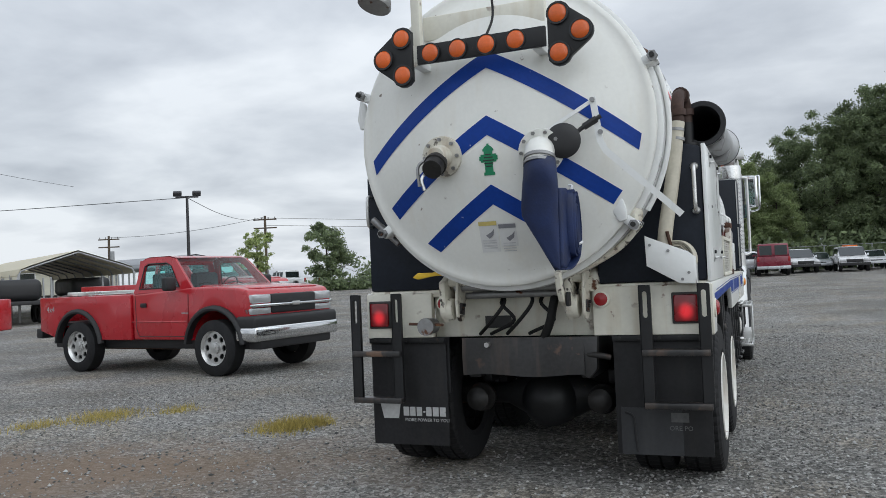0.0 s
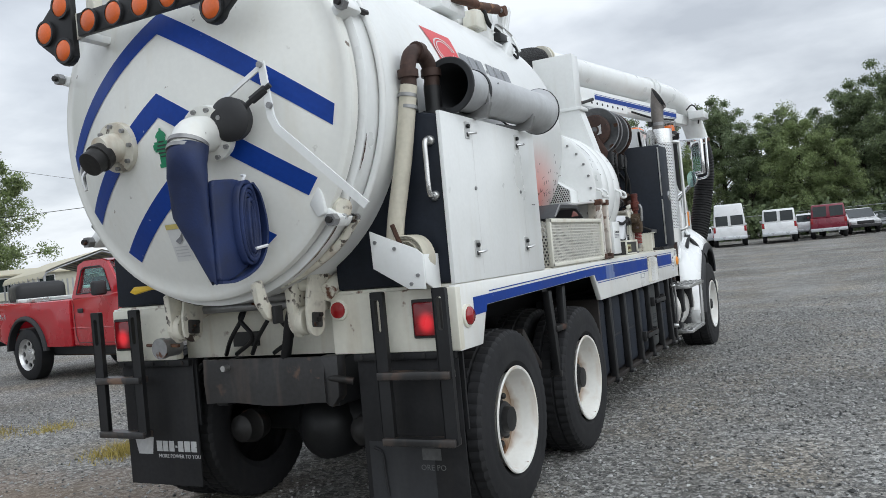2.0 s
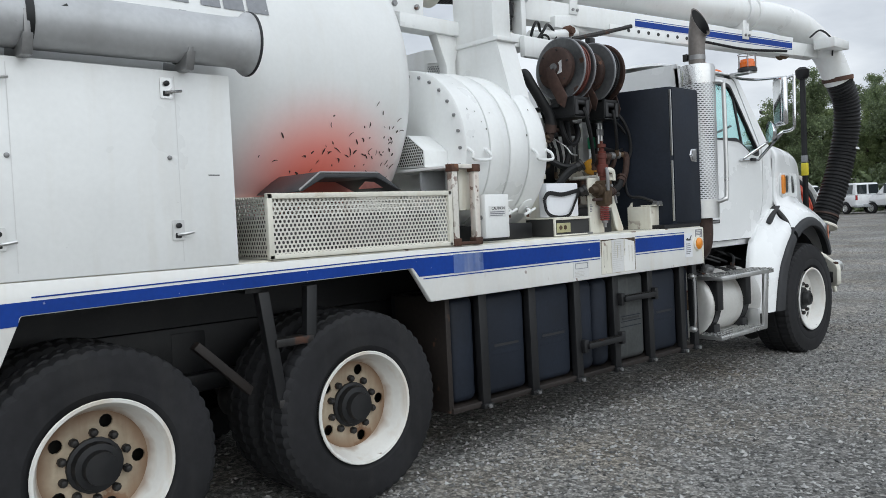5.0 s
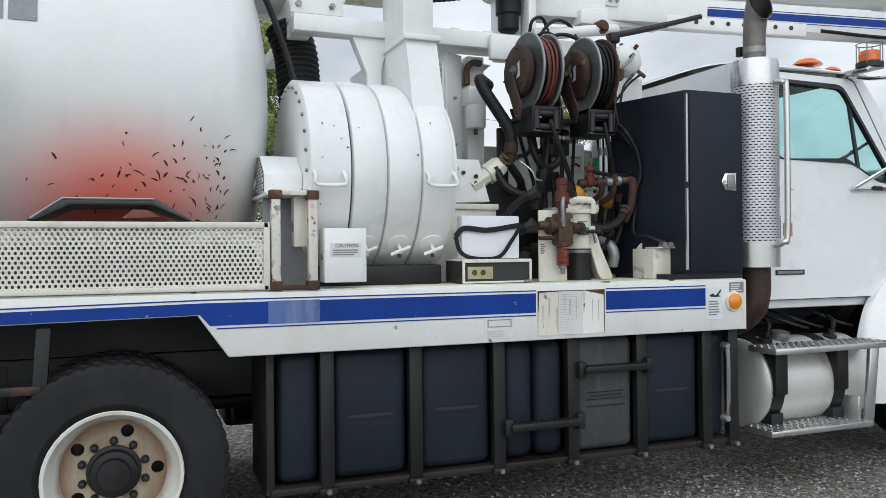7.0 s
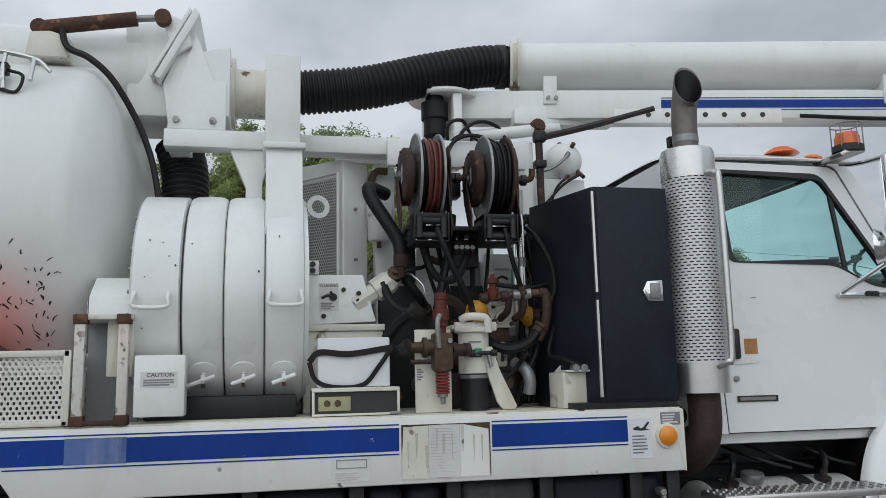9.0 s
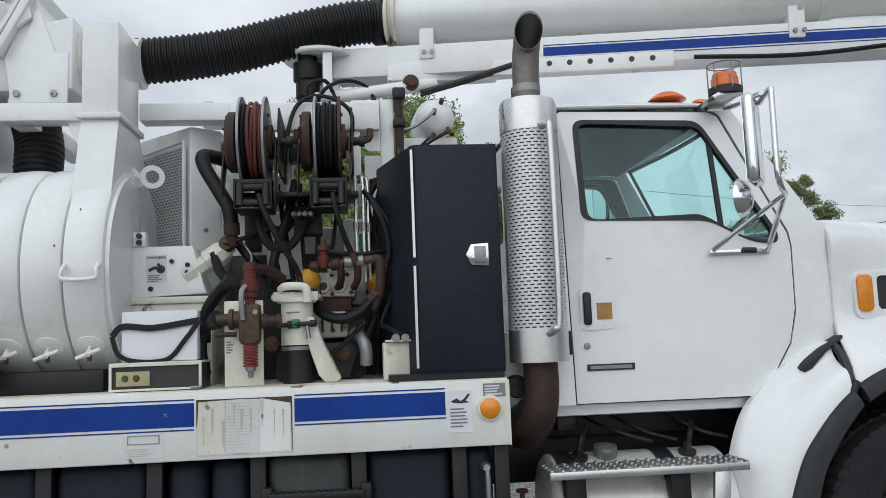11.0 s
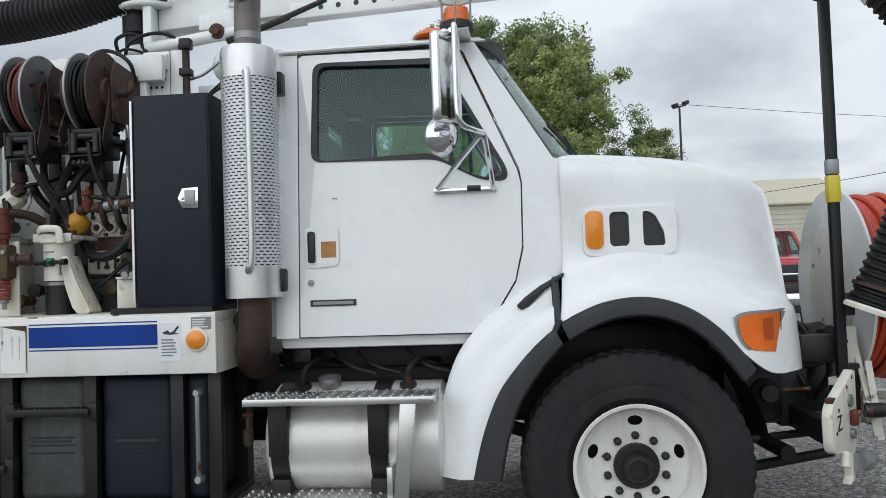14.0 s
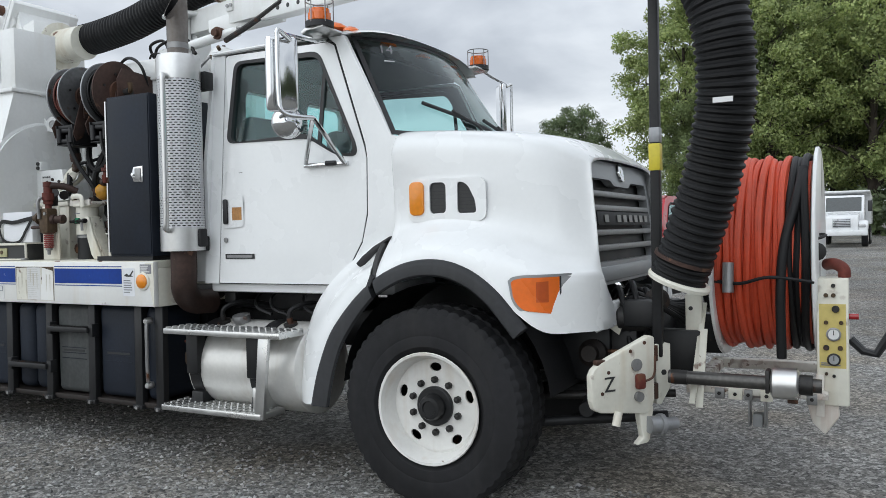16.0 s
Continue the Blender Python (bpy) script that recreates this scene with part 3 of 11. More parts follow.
def words(text, size, m, mat_, parent, name="lettering", depth=0.001):
    """Raised lettering from the built-in font."""
    cu = bpy.data.curves.new(name, "FONT")
    cu.body, cu.size, cu.extrude, cu.align_x, cu.align_y = text, size, depth, "CENTER", "CENTER"
    cu.resolution_u = 2
    tmp = bpy.data.objects.new("tmp", cu)
    scene.collection.objects.link(tmp)
    me = bpy.data.meshes.new_from_object(tmp)
    bpy.data.objects.remove(tmp)
    me.materials.append(mat_)
    ob = new(name, me)
    ob.parent = parent
    ob.matrix_basis = m
    return ob


SIDE = pose(0, 0, 0, 90, 0, 90)   # lettering on a face that looks along +x
REAR = pose(0, 0, 0, 90, 0, 0)    # lettering on a face that looks along -y


def at(x, y, z, m):
    return Matrix.Translation((x, y, z)) @ m


def bars(x, y0, z0, y1, z1, rows, parent, mat_=None, fill=0.55, seed=1, name="print"):
    """Unreadable print as plain bars on a face that looks along +x."""
    rnd = random.Random(seed)
    bm = bmesh.new()
    h = (z1 - z0) / rows
    for i in range(rows):
        z = z1 - (i + 0.5) * h
        w = (y1 - y0) * (0.6 + 0.4 * rnd.random())
        box(x, y0, z - h * fill / 2, x + 0.0015, y0 + w, z + h * fill / 2, bm=bm)
    return part(name, bm, mat_ or GREYINKSHADE, parent, smooth=0)


# ---- the lot ----
def ground_height(x, y):
    """Flat round the truck, rising gently towards the far edges of the lot."""
    r = math.hypot(x, y - 4)
    return 0.0145 * max(0.0, min(r, 130) - 14) * min(1.0, max(0.0, (r - 14) / 10))


def make_ground():
    radii = [0, 2, 4, 6, 8, 10, 12, 14, 16, 18, 20, 23, 26, 30, 35, 40, 46, 52, 60, 70, 80, 95, 115, 140, 200, 400, 1500]
    bm, seg, loops = bmesh.new(), 64, []
    for r in radii[1:]:
        loops.append([(r * math.cos(a), 4 + r * math.sin(a), ground_height(r * math.cos(a), 4 + r * math.sin(a))) for a in (2 * math.pi * i / seg for i in range(seg))])
    rings(bm, loops, cap=False)
    c = bm.verts.new((0, 4, 0))
    bm.verts.ensure_lookup_table()
    for i in range(seg):
        bm.faces.new((c, bm.verts[i], bm.verts[(i + 1) % seg]))
    ob = part("ground", bm, GRAVEL, smooth=60)
    return tagged(ob, "grey crushed gravel lot with a bare brown patch", "ground", kind="structure")


make_ground()


# ---- wheels of the truck ----
def tyre_mesh(w=0.275, r=0.52, lugs=52, ribs=False):
    """A truck tyre; grooves run across the shoulders of the drive tyres and round the steer tyres."""
    h = w / 2
    prof = [(-0.8, 0.292, 0), (-0.98, 0.33, 0), (-1.0, 0.40, 0), (-0.97, 0.45, 0), (-0.92, r - 0.034, 1), (-0.80, r - 0.012, 1), (-0.40, r - 0.004, 1), (-0.36, r - 0.018, 0), (-0.28, r - 0.018, 0), (-0.24, r - 0.002, 2),
            (0.24, r - 0.002, 2), (0.28, r - 0.018, 0), (0.36, r - 0.018, 0), (0.40, r - 0.004, 1), (0.80, r - 0.012, 1), (0.92, r - 0.034, 1), (0.97, 0.45, 0), (1.0, 0.40, 0), (0.985, 0.388, 0), (1.0, 0.376, 0), (0.98, 0.33, 0), (0.8, 0.292, 0)]
    seg = lugs * 3
    loops = []
    for t, rad, kind in prof:
        lp = []
        for i in range(seg):
            a = 2 * math.pi * i / seg
            cut = 0.0 if ribs or not kind else (0.0085 if (i + (kind - 1)) % 3 == 0 else 0.0)
            lp.append((t * h, (rad - cut) * math.cos(a), (rad - cut) * math.sin(a)))
        loops.append(lp)
    return finish(rings(bmesh.new(), loops, cap=False), "tyre", RUBBER, 25)


TYRE = tyre_mesh()
TYRE_STEER = tyre_mesh(w=0.385, r=0.545)
for v_ in TYRE_STEER.vertices:
    v_.co.x -= 0.055
    v_.co.z = max(v_.co.z, -0.512)


def slot_ring(rr, n, rx, rz, a0=0.0):
    out = []
    for i in range(n):
        a = a0 + 2 * math.pi * i / n
        c, s = math.cos(a), math.sin(a)
        out.append([(rr * c + rx * math.cos(k) * c - rz * math.sin(k) * s, rr * s + rx * math.cos(k) * s + rz * math.sin(k) * c) for k in (2 * math.pi * j / 10 for j in range(10))])
    return out


def rim_meshes():
    lip = [(0.135, 0.302), (0.142, 0.298), (0.140, 0.285), (0.125, 0.278)]
    deep = lathe((0, 0, 0), (1, 0, 0), lip + [(0.07, 0.262), (0.028, 0.250), (0.0, 0.232)], 48, cap=False)
    disc = plate(ring_poly(0, 0, 0.236, 40), slot_ring(0.190, 5, 0.030, 0.030), "x", -0.011, 0.001)
    shallow = lathe((0, 0, 0), (1, 0, 0), lip + [(0.06, 0.264), (0.03, 0.255), (0.034, 0.238)], 48, cap=False)
    plate(ring_poly(0, 0, 0.242, 40), slot_ring(0.210, 5, 0.024, 0.036, 0.3), "x", 0.024, 0.036, bm=shallow)
    return finish(deep, "rim", RIMB), finish(shallow, "rim", RIMW), finish(disc, "rim_disc", RIMD)


RIM_DEEP, RIM_FRONT, RIM_DISC = rim_meshes()
NUT = finish(lathe((0, 0, 0), (1, 0, 0), [(0, 0.019), (0.02, 0.019), (0.03, 0.012), (0.034, 0.0)], 8), "wheel_nut", DARKST, 30)
HUB_DRIVE = finish(lathe((0, 0, 0), (1, 0, 0), [(-0.02, 0.125), (0.045, 0.12), (0.05, 0.105), (0.085, 0.10), (0.09, 0.075), (0.125, 0.07), (0.13, 0.0)], 20), "hub", BLACKM)
HUB_FRONT = finish(lathe((0, 0, 0), (1, 0, 0), [(0.0, 0.108), (0.055, 0.106), (0.062, 0.098), (0.062, 0.072), (0.105, 0.066), (0.118, 0.058), (0.12, 0.04), (0.112, 0.036), (0.112, 0.0)], 28), "hub", BLACKM)
BACKING = finish(lathe((0, 0, 0), (1, 0, 0), [(-0.12, 0.28), (-0.10, 0.28)], 24), "brake_drum", DARKST)

truck = tagged(empty("vacuum_truck"), "white sewer vacuum truck with blue stripes parked on gravel", "truck")


def truck_wheel(x, y, front=False, side=1, outer=True):
    w = part("wheel", cyl((-0.13, 0, 0), (-0.02, 0, 0), 0.09, seg=12), DARKST, truck, "white steel truck wheel with black tyre")
    w.matrix_basis = pose(x, y, 0.525 if front else 0.52, 0, 0, 0 if side > 0 else 180) @ Matrix.Scale(1.04 if front else 1.0, 4)
    put("tyre", TYRE_STEER if front else TYRE, w)
    if not outer:
        return w
    put("rim", RIM_FRONT if front else RIM_DEEP, w)
    put("hub", HUB_FRONT if front else HUB_DRIVE, w, pose(0, 0, 0) if front else pose(-0.03, 0, 0))
    if not front:
        put("rim_disc", RIM_DISC, w)
    put("brake_drum", BACKING, w)
    for i in range(10):
        a = 2 * math.pi * (i + 0.5) / 10
        put("wheel_nut", NUT, w, pose(0.036 if front else 0.001, 0.142 * math.cos(a), 0.142 * math.sin(a)))
    return w


for wy in (0.645, 2.01):
    truck_wheel(1.085, wy)
    truck_wheel(0.76, wy, outer=False)
    truck_wheel(-1.085, wy, side=-1)
    truck_wheel(-0.76, wy, side=-1, outer=False)
truck_wheel(1.10, 7.655, True)
truck_wheel(-1.10, 7.655, True, -1)

# axles, frame rails, drive line and suspension under the deck
for wy in (0.645, 2.01):
    part("axle", lathe((-0.9, wy, 0.52), (1, 0, 0), [(0, 0.07), (0.55, 0.08), (0.72, 0.17), (0.9, 0.21), (1.08, 0.17), (1.25, 0.08), (1.8, 0.07)], 16), BLACKM, truck)
    for sx in (-1, 1):
        part("brake_chamber", lathe((sx * 0.45 - 0.025, wy - 0.42, 0.53), (0, 1, 0), [(-0.012, 0.0), (-0.012, 0.03), (0, 0.055), (0.02, 0.085), (0.10, 0.095), (0.11, 0.105), (0.13, 0.105), (0.2, 0.09), (0.25, 0.04)], 18), DARKST, truck)
for sx in (-1, 1):
    part("frame_rail", box(sx * 0.40 - 0.045, 0.02, 0.72, sx * 0.40 + 0.045, 8.5, 0.98, 0.01), BLACKM, truck)
    part("leaf_spring", box(sx * 0.48 - 0.04, 0.5, 0.62, sx * 0.48 + 0.04, 2.3, 0.72, 0.015), BLACKM, truck)
part("cross_member", box(-0.45, 1.3, 0.66, 0.45, 1.5, 0.95, 0.01), BLACKM, truck)
part("drive_shaft", cyl((0, 0.9, 0.56), (0, 5.6, 0.72), 0.055), BLACKM, truck)
part("differential", lathe((0, 0.36, 0.5), (0, 1, 0), [(0, 0.0), (0.02, 0.12), (0.1, 0.2), (0.3, 0.22), (0.5, 0.1)], 20), BLACKM, truck)
part("front_axle", sweep([(-1.0, 7.655, 0.52), (-0.6, 7.655, 0.45), (0, 7.655, 0.42), (0.6, 7.655, 0.45), (1.0, 7.655, 0.52)], 0.06), BLACKM, truck)
part("engine_block", box(-0.45, 6.9, 0.62, 0.45, 8.2, 1.5, 0.06), BLACKM, truck)

# ---- deck with side skirts ----
SKIRT = [(0.0, 1.335), (0.0, 1.0), (0.27, 1.0), (0.36, 1.20), (2.375, 1.232), (2.515, 1.032), (5.58, 1.032), (5.58, 1.335)]
for sx in (-1, 1):
    part("side_skirt", prism(SKIRT, "x", sx * 1.18, sx * 1.22, 0.006), SKIRTW, truck, "white side skirt with rust streaks and blue stripe")
part("deck_plate", box(-1.205, 0.02, 1.29, 1.205, 5.575, 1.343, 0.008), CREAM, truck, "white deck plate with rust along its edge")
part("deck_front_panel", box(-1.18, 5.55, 1.03, 1.18, 5.58, 1.29, 0.004), CREAM, truck)
for y in (0.5, 1.4, 2.7, 3.6, 4.5, 5.3):
    part("deck_cross_beam", box(-1.17, y - 0.04, 1.19, 1.17, y + 0.04, 1.288), BLACKM, truck)
part("deck_sub_frame", box(-0.5, 0.3, 0.99, 0.5, 5.5, 1.19), BLACKM, truck)
# stripe, in strips with their thin white-and-blue pin lines
for name, poly in (("blue_stripe", [(0.19, 1.255), (0.40, 1.258), (0.35, 1.195), (0.345, 1.165), (0.19, 1.16)]),
                   ("blue_stripe", [(0.40, 1.258), (2.40, 1.290), (2.30, 1.235), (0.36, 1.204), (0.35, 1.195)]),
                   ("blue_stripe", [(2.40, 1.290), (4.14, 1.288), (4.14, 1.183), (2.43, 1.183), (2.385, 1.236), (2.30, 1.235)]),
                   ("blue_stripe", [(4.585, 1.288), (5.276, 1.288), (5.276, 1.183), (4.585, 1.183)])):
    part(name, prism(poly, "x", 1.2205, 1.2225), BLUE, truck, smooth=0)
for y0, y1, z0, z1 in ((0.4, 2.4, 1.272, 1.304), (2.4, 4.14, 1.304, 1.302), (4.585, 5.276, 1.302, 1.302), (2.46, 4.14, 1.169, 1.169), (4.585, 5.276, 1.169, 1.169)):
    part("pin_line", prism([(y0, z0 - 0.003), (y1, z1 - 0.003), (y1, z1 + 0.003), (y0, z0 + 0.003)], "x", 1.2205, 1.2225), BLUE, truck, smooth=0)
wp = part("weathered_patch", box(1.2205, 4.15, 1.052, 1.2232, 4.575, 1.30), PATCH, truck, "dirty faded rectangle where a decal was", smooth=0)
for y0_, y1_, m_ in ((4.155, 4.275, CREAM), (4.28, 4.425, STICK), (4.43, 4.565, SKIRTW)):
    part("faded_sheet", box(1.2232, y0_, 1.058, 1.2238, y1_, 1.295), m_, wp, smooth=0)
    if m_ is STICK:
        bars(1.2236, y0_ + 0.008, 1.075, y1_ - 0.012, 1.285, 15, wp, PATCHINK, 0.16, seed=5)
part("dirt_edge", prism([(4.15, 1.30), (4.575, 1.30), (4.575, 1.06), (4.571, 1.06), (4.569, 1.27), (4.45, 1.294), (4.35, 1.297), (4.16, 1.290), (4.155, 1.20), (4.15, 1.17)], "x", 1.2239, 1.2244), BRASS, wp, smooth=0)
rs = random.Random(77)
for k in range(9):
    y_, w_ = 4.16 + 0.045 * k + rs.uniform(0, 0.02), rs.uniform(0.006, 0.02)
    z1_ = rs.uniform(1.20, 1.298)
    part("streak_mark", prism([(y_, z1_), (y_ + w_, z1_), (y_ + w_ * 0.7, z1_ - rs.uniform(0.08, 0.14)), (y_ + w_ * 0.2, z1_ - rs.uniform(0.08, 0.14))], "x", 1.2242, 1.2246), HOSEW if k % 3 else CHIPPED, wp, smooth=0)
part("faded_stripe_patch", box(1.2222, 2.70, 1.181, 1.2236, 2.95, 1.292), material("faded_blue", (0.10, 0.17, 0.42), 0.3, var=0.2, streak=((0.5, 0.55, 0.66), 0.6)), truck, smooth=0)
for y, z, m_, nm in ((0.101, 1.168, REDL, "red"), (5.483, 1.204, AMBERS, "amber")):
    b = part("marker_lamp_base", lathe((1.219, y, z), (1, 0, 0), [(0, 0.062), (0.012, 0.06), (0.016, 0.05)], 24), CREAM, truck)
    part("marker_lamp", lathe((1.23, y, z), (1, 0, 0), [(0, 0.049), (0.012, 0.047), (0.022, 0.035), (0.026, 0.0)], 24), m_, truck, f"round {nm} side marker lamp")
dec = part("safety_decal", box(1.2205, 5.285, 1.10, 1.2225, 5.40, 1.292), PAPER, truck, "white safety sticker with black pictogram")
part("pictogram", prism([(5.302, 1.243), (5.33, 1.256), (5.345, 1.243), (5.36, 1.25), (5.385, 1.277), (5.392, 1.27), (5.37, 1.243), (5.392, 1.236), (5.345, 1.232), (5.31, 1.236)], "x", 1.2228, 1.2236), INKSHADE, dec, smooth=0)
bars(1.223, 5.297, 1.12, 5.39, 1.215, 6, dec, GREYINKSHADE, 0.4, seed=3)
dec = part("data_decal", box(1.2205, 3.83, 1.055, 1.2225, 4.005, 1.165), STICK, truck, "small white printed sticker")
bars(1.223, 3.845, 1.062, 3.99, 1.10, 4, dec, PATCHINK, 0.4, seed=4)
part("diagram", plate([(3.85, 1.115), (3.99, 1.115), (3.99, 1.155), (3.85, 1.155)], [[(3.855, 1.119), (3.855, 1.151), (3.985, 1.151), (3.985, 1.119)]], "x", 1.223, 1.2245), BRANDG, dec, smooth=0)
dec = part("data_plate", box(1.2205, 5.455, 1.255, 1.2235, 5.56, 1.318), GREYINKSHADE, truck, "small grey metal data plate")
bars(1.2238, 5.462, 1.262, 5.55, 1.312, 4, dec, STICK, seed=9)
part("corner_plate", prism([(5.50, 1.33), (5.58, 1.33), (5.58, 1.03), (5.575, 1.03)], "x", 1.2205, 1.222), CREAM, truck)

# ---- rear: bumper beam, lamps, ladders, flaps ----
part("bumper_beam", box(0.46, -0.01, 1.005, 1.222, 0.05, 1.325, 0.008), CREAM, truck, "white rear bumper panel with rust runs")
part("bumper_beam", box(-1.222, -0.01, 1.005, -0.70, 0.05, 1.325, 0.008), CREAM, truck, "white rear bumper panel with rust runs")
part("rear_frame_panel", box(-0.72, 0.10, 1.0, 0.48, 0.16, 1.33, 0.004), CREAM, truck, "dirty white rear frame panel")
part("socket_opening", box(-0.33, 0.085, 1.06, -0.14, 0.105, 1.145), INKSHADE, truck)
for x in (-1.109, 1.058):
    l_ = part("tail_lamp", box(x - 0.088, -0.028, 1.075, x + 0.088, -0.008, 1.275, 0.008), INKSHADE, truck, "black housing with lit red tail lamp")
    part("lens", box(x - 0.074, -0.042, 1.09, x + 0.074, -0.026, 1.26, 0.012), LITRED, l_, "lit red lens")
for x in (0.52, -0.60):
    b = part("reflector_base", lathe((x, -0.012, 1.245), (0, -1, 0), [(0, 0.058), (0.012, 0.056), (0.016, 0.046)], 20), CREAM, truck)
    part("reflector", lathe((x, -0.026, 1.245), (0, -1, 0), [(0, 0.045), (0.01, 0.043), (0.018, 0.0)], 20), REDL, truck, "round red reflector")


def ladder(x0, x1, y):
    a = part("ladder_rail", plate(rounded(x0, 0.55, x0 + 0.075, 1.33, 0.012, 2), [rounded(x0 + 0.022, 1.12, x0 + 0.053, 1.29, 0.015, 4)], "y", y, y - 0.03), BLACKM, truck, "black steel ladder rail, chipped")
    part("ladder_rail", plate(rounded(x1 - 0.075, 0.55, x1, 1.33, 0.012, 2), [rounded(x1 - 0.053, 1.12, x1 - 0.022, 1.29, 0.015, 4)], "y", y, y - 0.03), BLACKM, truck, "black steel ladder rail, chipped")
    for sx in (x0, x1 - 0.075):
        part("rail_flange", box(sx, y - 0.03, 0.55, sx + 0.012, y + 0.012, 1.33, 0.003), BLACKM, truck)
    for z in (0.565, 0.90):
        part("ladder_rung", box(x0 + 0.01, y - 0.05, z - 0.02, x1 - 0.01, y + 0.03, z + 0.02, 0.006), SCRAPED, truck)


ladder(0.775, 1.21, -0.075)
ladder(-1.31, -0.905, -0.075)


def mud_flap(x0, x1, torn):
    f = part("mud_flap", box(x0, 0.03, 0.225, x1, 0.042, 1.005, 0.003), FLAP, truck, "black rubber mud flap with worn printing")
    part("flap_hanger", box(x0, 0.0, 0.965, x1, 0.029, 1.004, 0.004), BLACKM, f)
    for i in range(5):
        part("bolt", cyl((x0 + 0.05 + i * (x1 - x0 - 0.1) / 4, -0.006, 0.985), (x0 + 0.05 + i * (x1 - x0 - 0.1) / 4, 0.0, 0.985), 0.012, seg=6), DARKST, f)
    cx = x0 + 0.40
    if not torn:
        part("emblem", prism([(x0 + 0.085, 0.415), (x0 + 0.205, 0.415), (x0 + 0.222, 0.52), (x0 + 0.06, 0.52)], "y", 0.0295, 0.0280), PRINTW, f, smooth=0)
        for k, w in ((0, 0.045), (1.05, 0.042), (2.1, 0.042), (3.15, 0.016), (3.6, 0.042), (4.65, 0.045), (5.75, 0.045)):
            part("brand_bar", box(x0 + 0.245 + k * 0.05, 0.0280, 0.435, x0 + 0.245 + k * 0.05 + w, 0.0295, 0.50) if w > 0.02 else box(x0 + 0.245 + k * 0.05, 0.0280, 0.46, x0 + 0.245 + k * 0.05 + w, 0.0295, 0.472), PRINTW, f, smooth=0)
        words("MORE POWER TO YOU", 0.033, at(x0 + 0.43, 0.029, 0.405, REAR), PRINTW, f)
    else:
        part("brand_bar", box(cx - 0.05, 0.0280, 0.44, cx + 0.06, 0.0295, 0.50), material("faint_ink", (0.12, 0.12, 0.12), 0.6, var=0.3), f, smooth=0)
        words("ORE PO", 0.042, at(cx + 0.01, 0.029, 0.40, REAR), material("faint_ink_words", (0.14, 0.14, 0.14), 0.6, var=0.3), f)
        part("tear", sweep([(x0 + 0.06, 0.027, 0.50), (x0 + 0.11, 0.024, 0.47), (x0 + 0.12, 0.022, 0.36), (x0 + 0.13, 0.025, 0.24)], 0.008, 6), FLAP, f)
        part("repair_patch", box(x0 + 0.03, 0.0285, 0.225, x0 + 0.42, 0.0295, 0.53), FLARE, f)


mud_flap(-1.22, -0.62, False)
mud_flap(0.575, 1.18, True)
for x0, x1 in ((-1.21, -0.6), (0.575, 1.2)):
    part("flap_splash_panel", box(x0, 0.045, 0.60, x1, 0.06, 1.0), BLACKM, truck)

# dented plate between the flaps, hitch pins, lift arms under the tank door
own = bmesh.new()
rows = []
for i in range(9):
    x = -0.47 + i * 0.86 / 8
    dent = -0.02 * math.sin(i * 1.1) + (0.03 if i == 8 else 0)
    rows.append([(x, -0.03 + dent, 1.0), (x, -0.04 + dent * 0.5, 0.87), (x, -0.03, 0.74 + 0.01 * math.sin(i)), (x, -0.015, 0.74 + 0.01 * math.sin(i)), (x, -0.015, 1.0)])
rings(own, [[r[k] for k in range(5)] for r in rows])
part("dented_bar", own, SCRAPED, truck, "dented black steel rear bar with worn edges")
part("hook_bolt", cyl((-0.27, -0.04, 0.955), (-0.27, -0.09, 0.955), 0.018, seg=8), ALU, truck)
part("rusty_bracket", prism([(0.36, 1.0), (0.48, 1.0), (0.47, 0.78), (0.42, 0.72), (0.36, 0.76)], "y", -0.02, 0.06, 0.005), SCRAPED, truck)
part("tow_pin", sweep([(0.40, 0.0, 0.88), (0.50, -0.02, 0.875), (0.56, 0.0, 0.86)], 0.02), DARKST, truck)
part("pipe_stub", lathe((-0.70, 0.0, 1.09), (0, -1, 0), [(0, 0.055), (0.1, 0.055), (0.105, 0.062), (0.14, 0.062)], 18), STEEL, truck, "capped grey drain stub")
part("stub_lever", cyl((-0.84, -0.1, 1.11), (-0.58, -0.1, 1.10), 0.01, seg=8), RUST, truck)
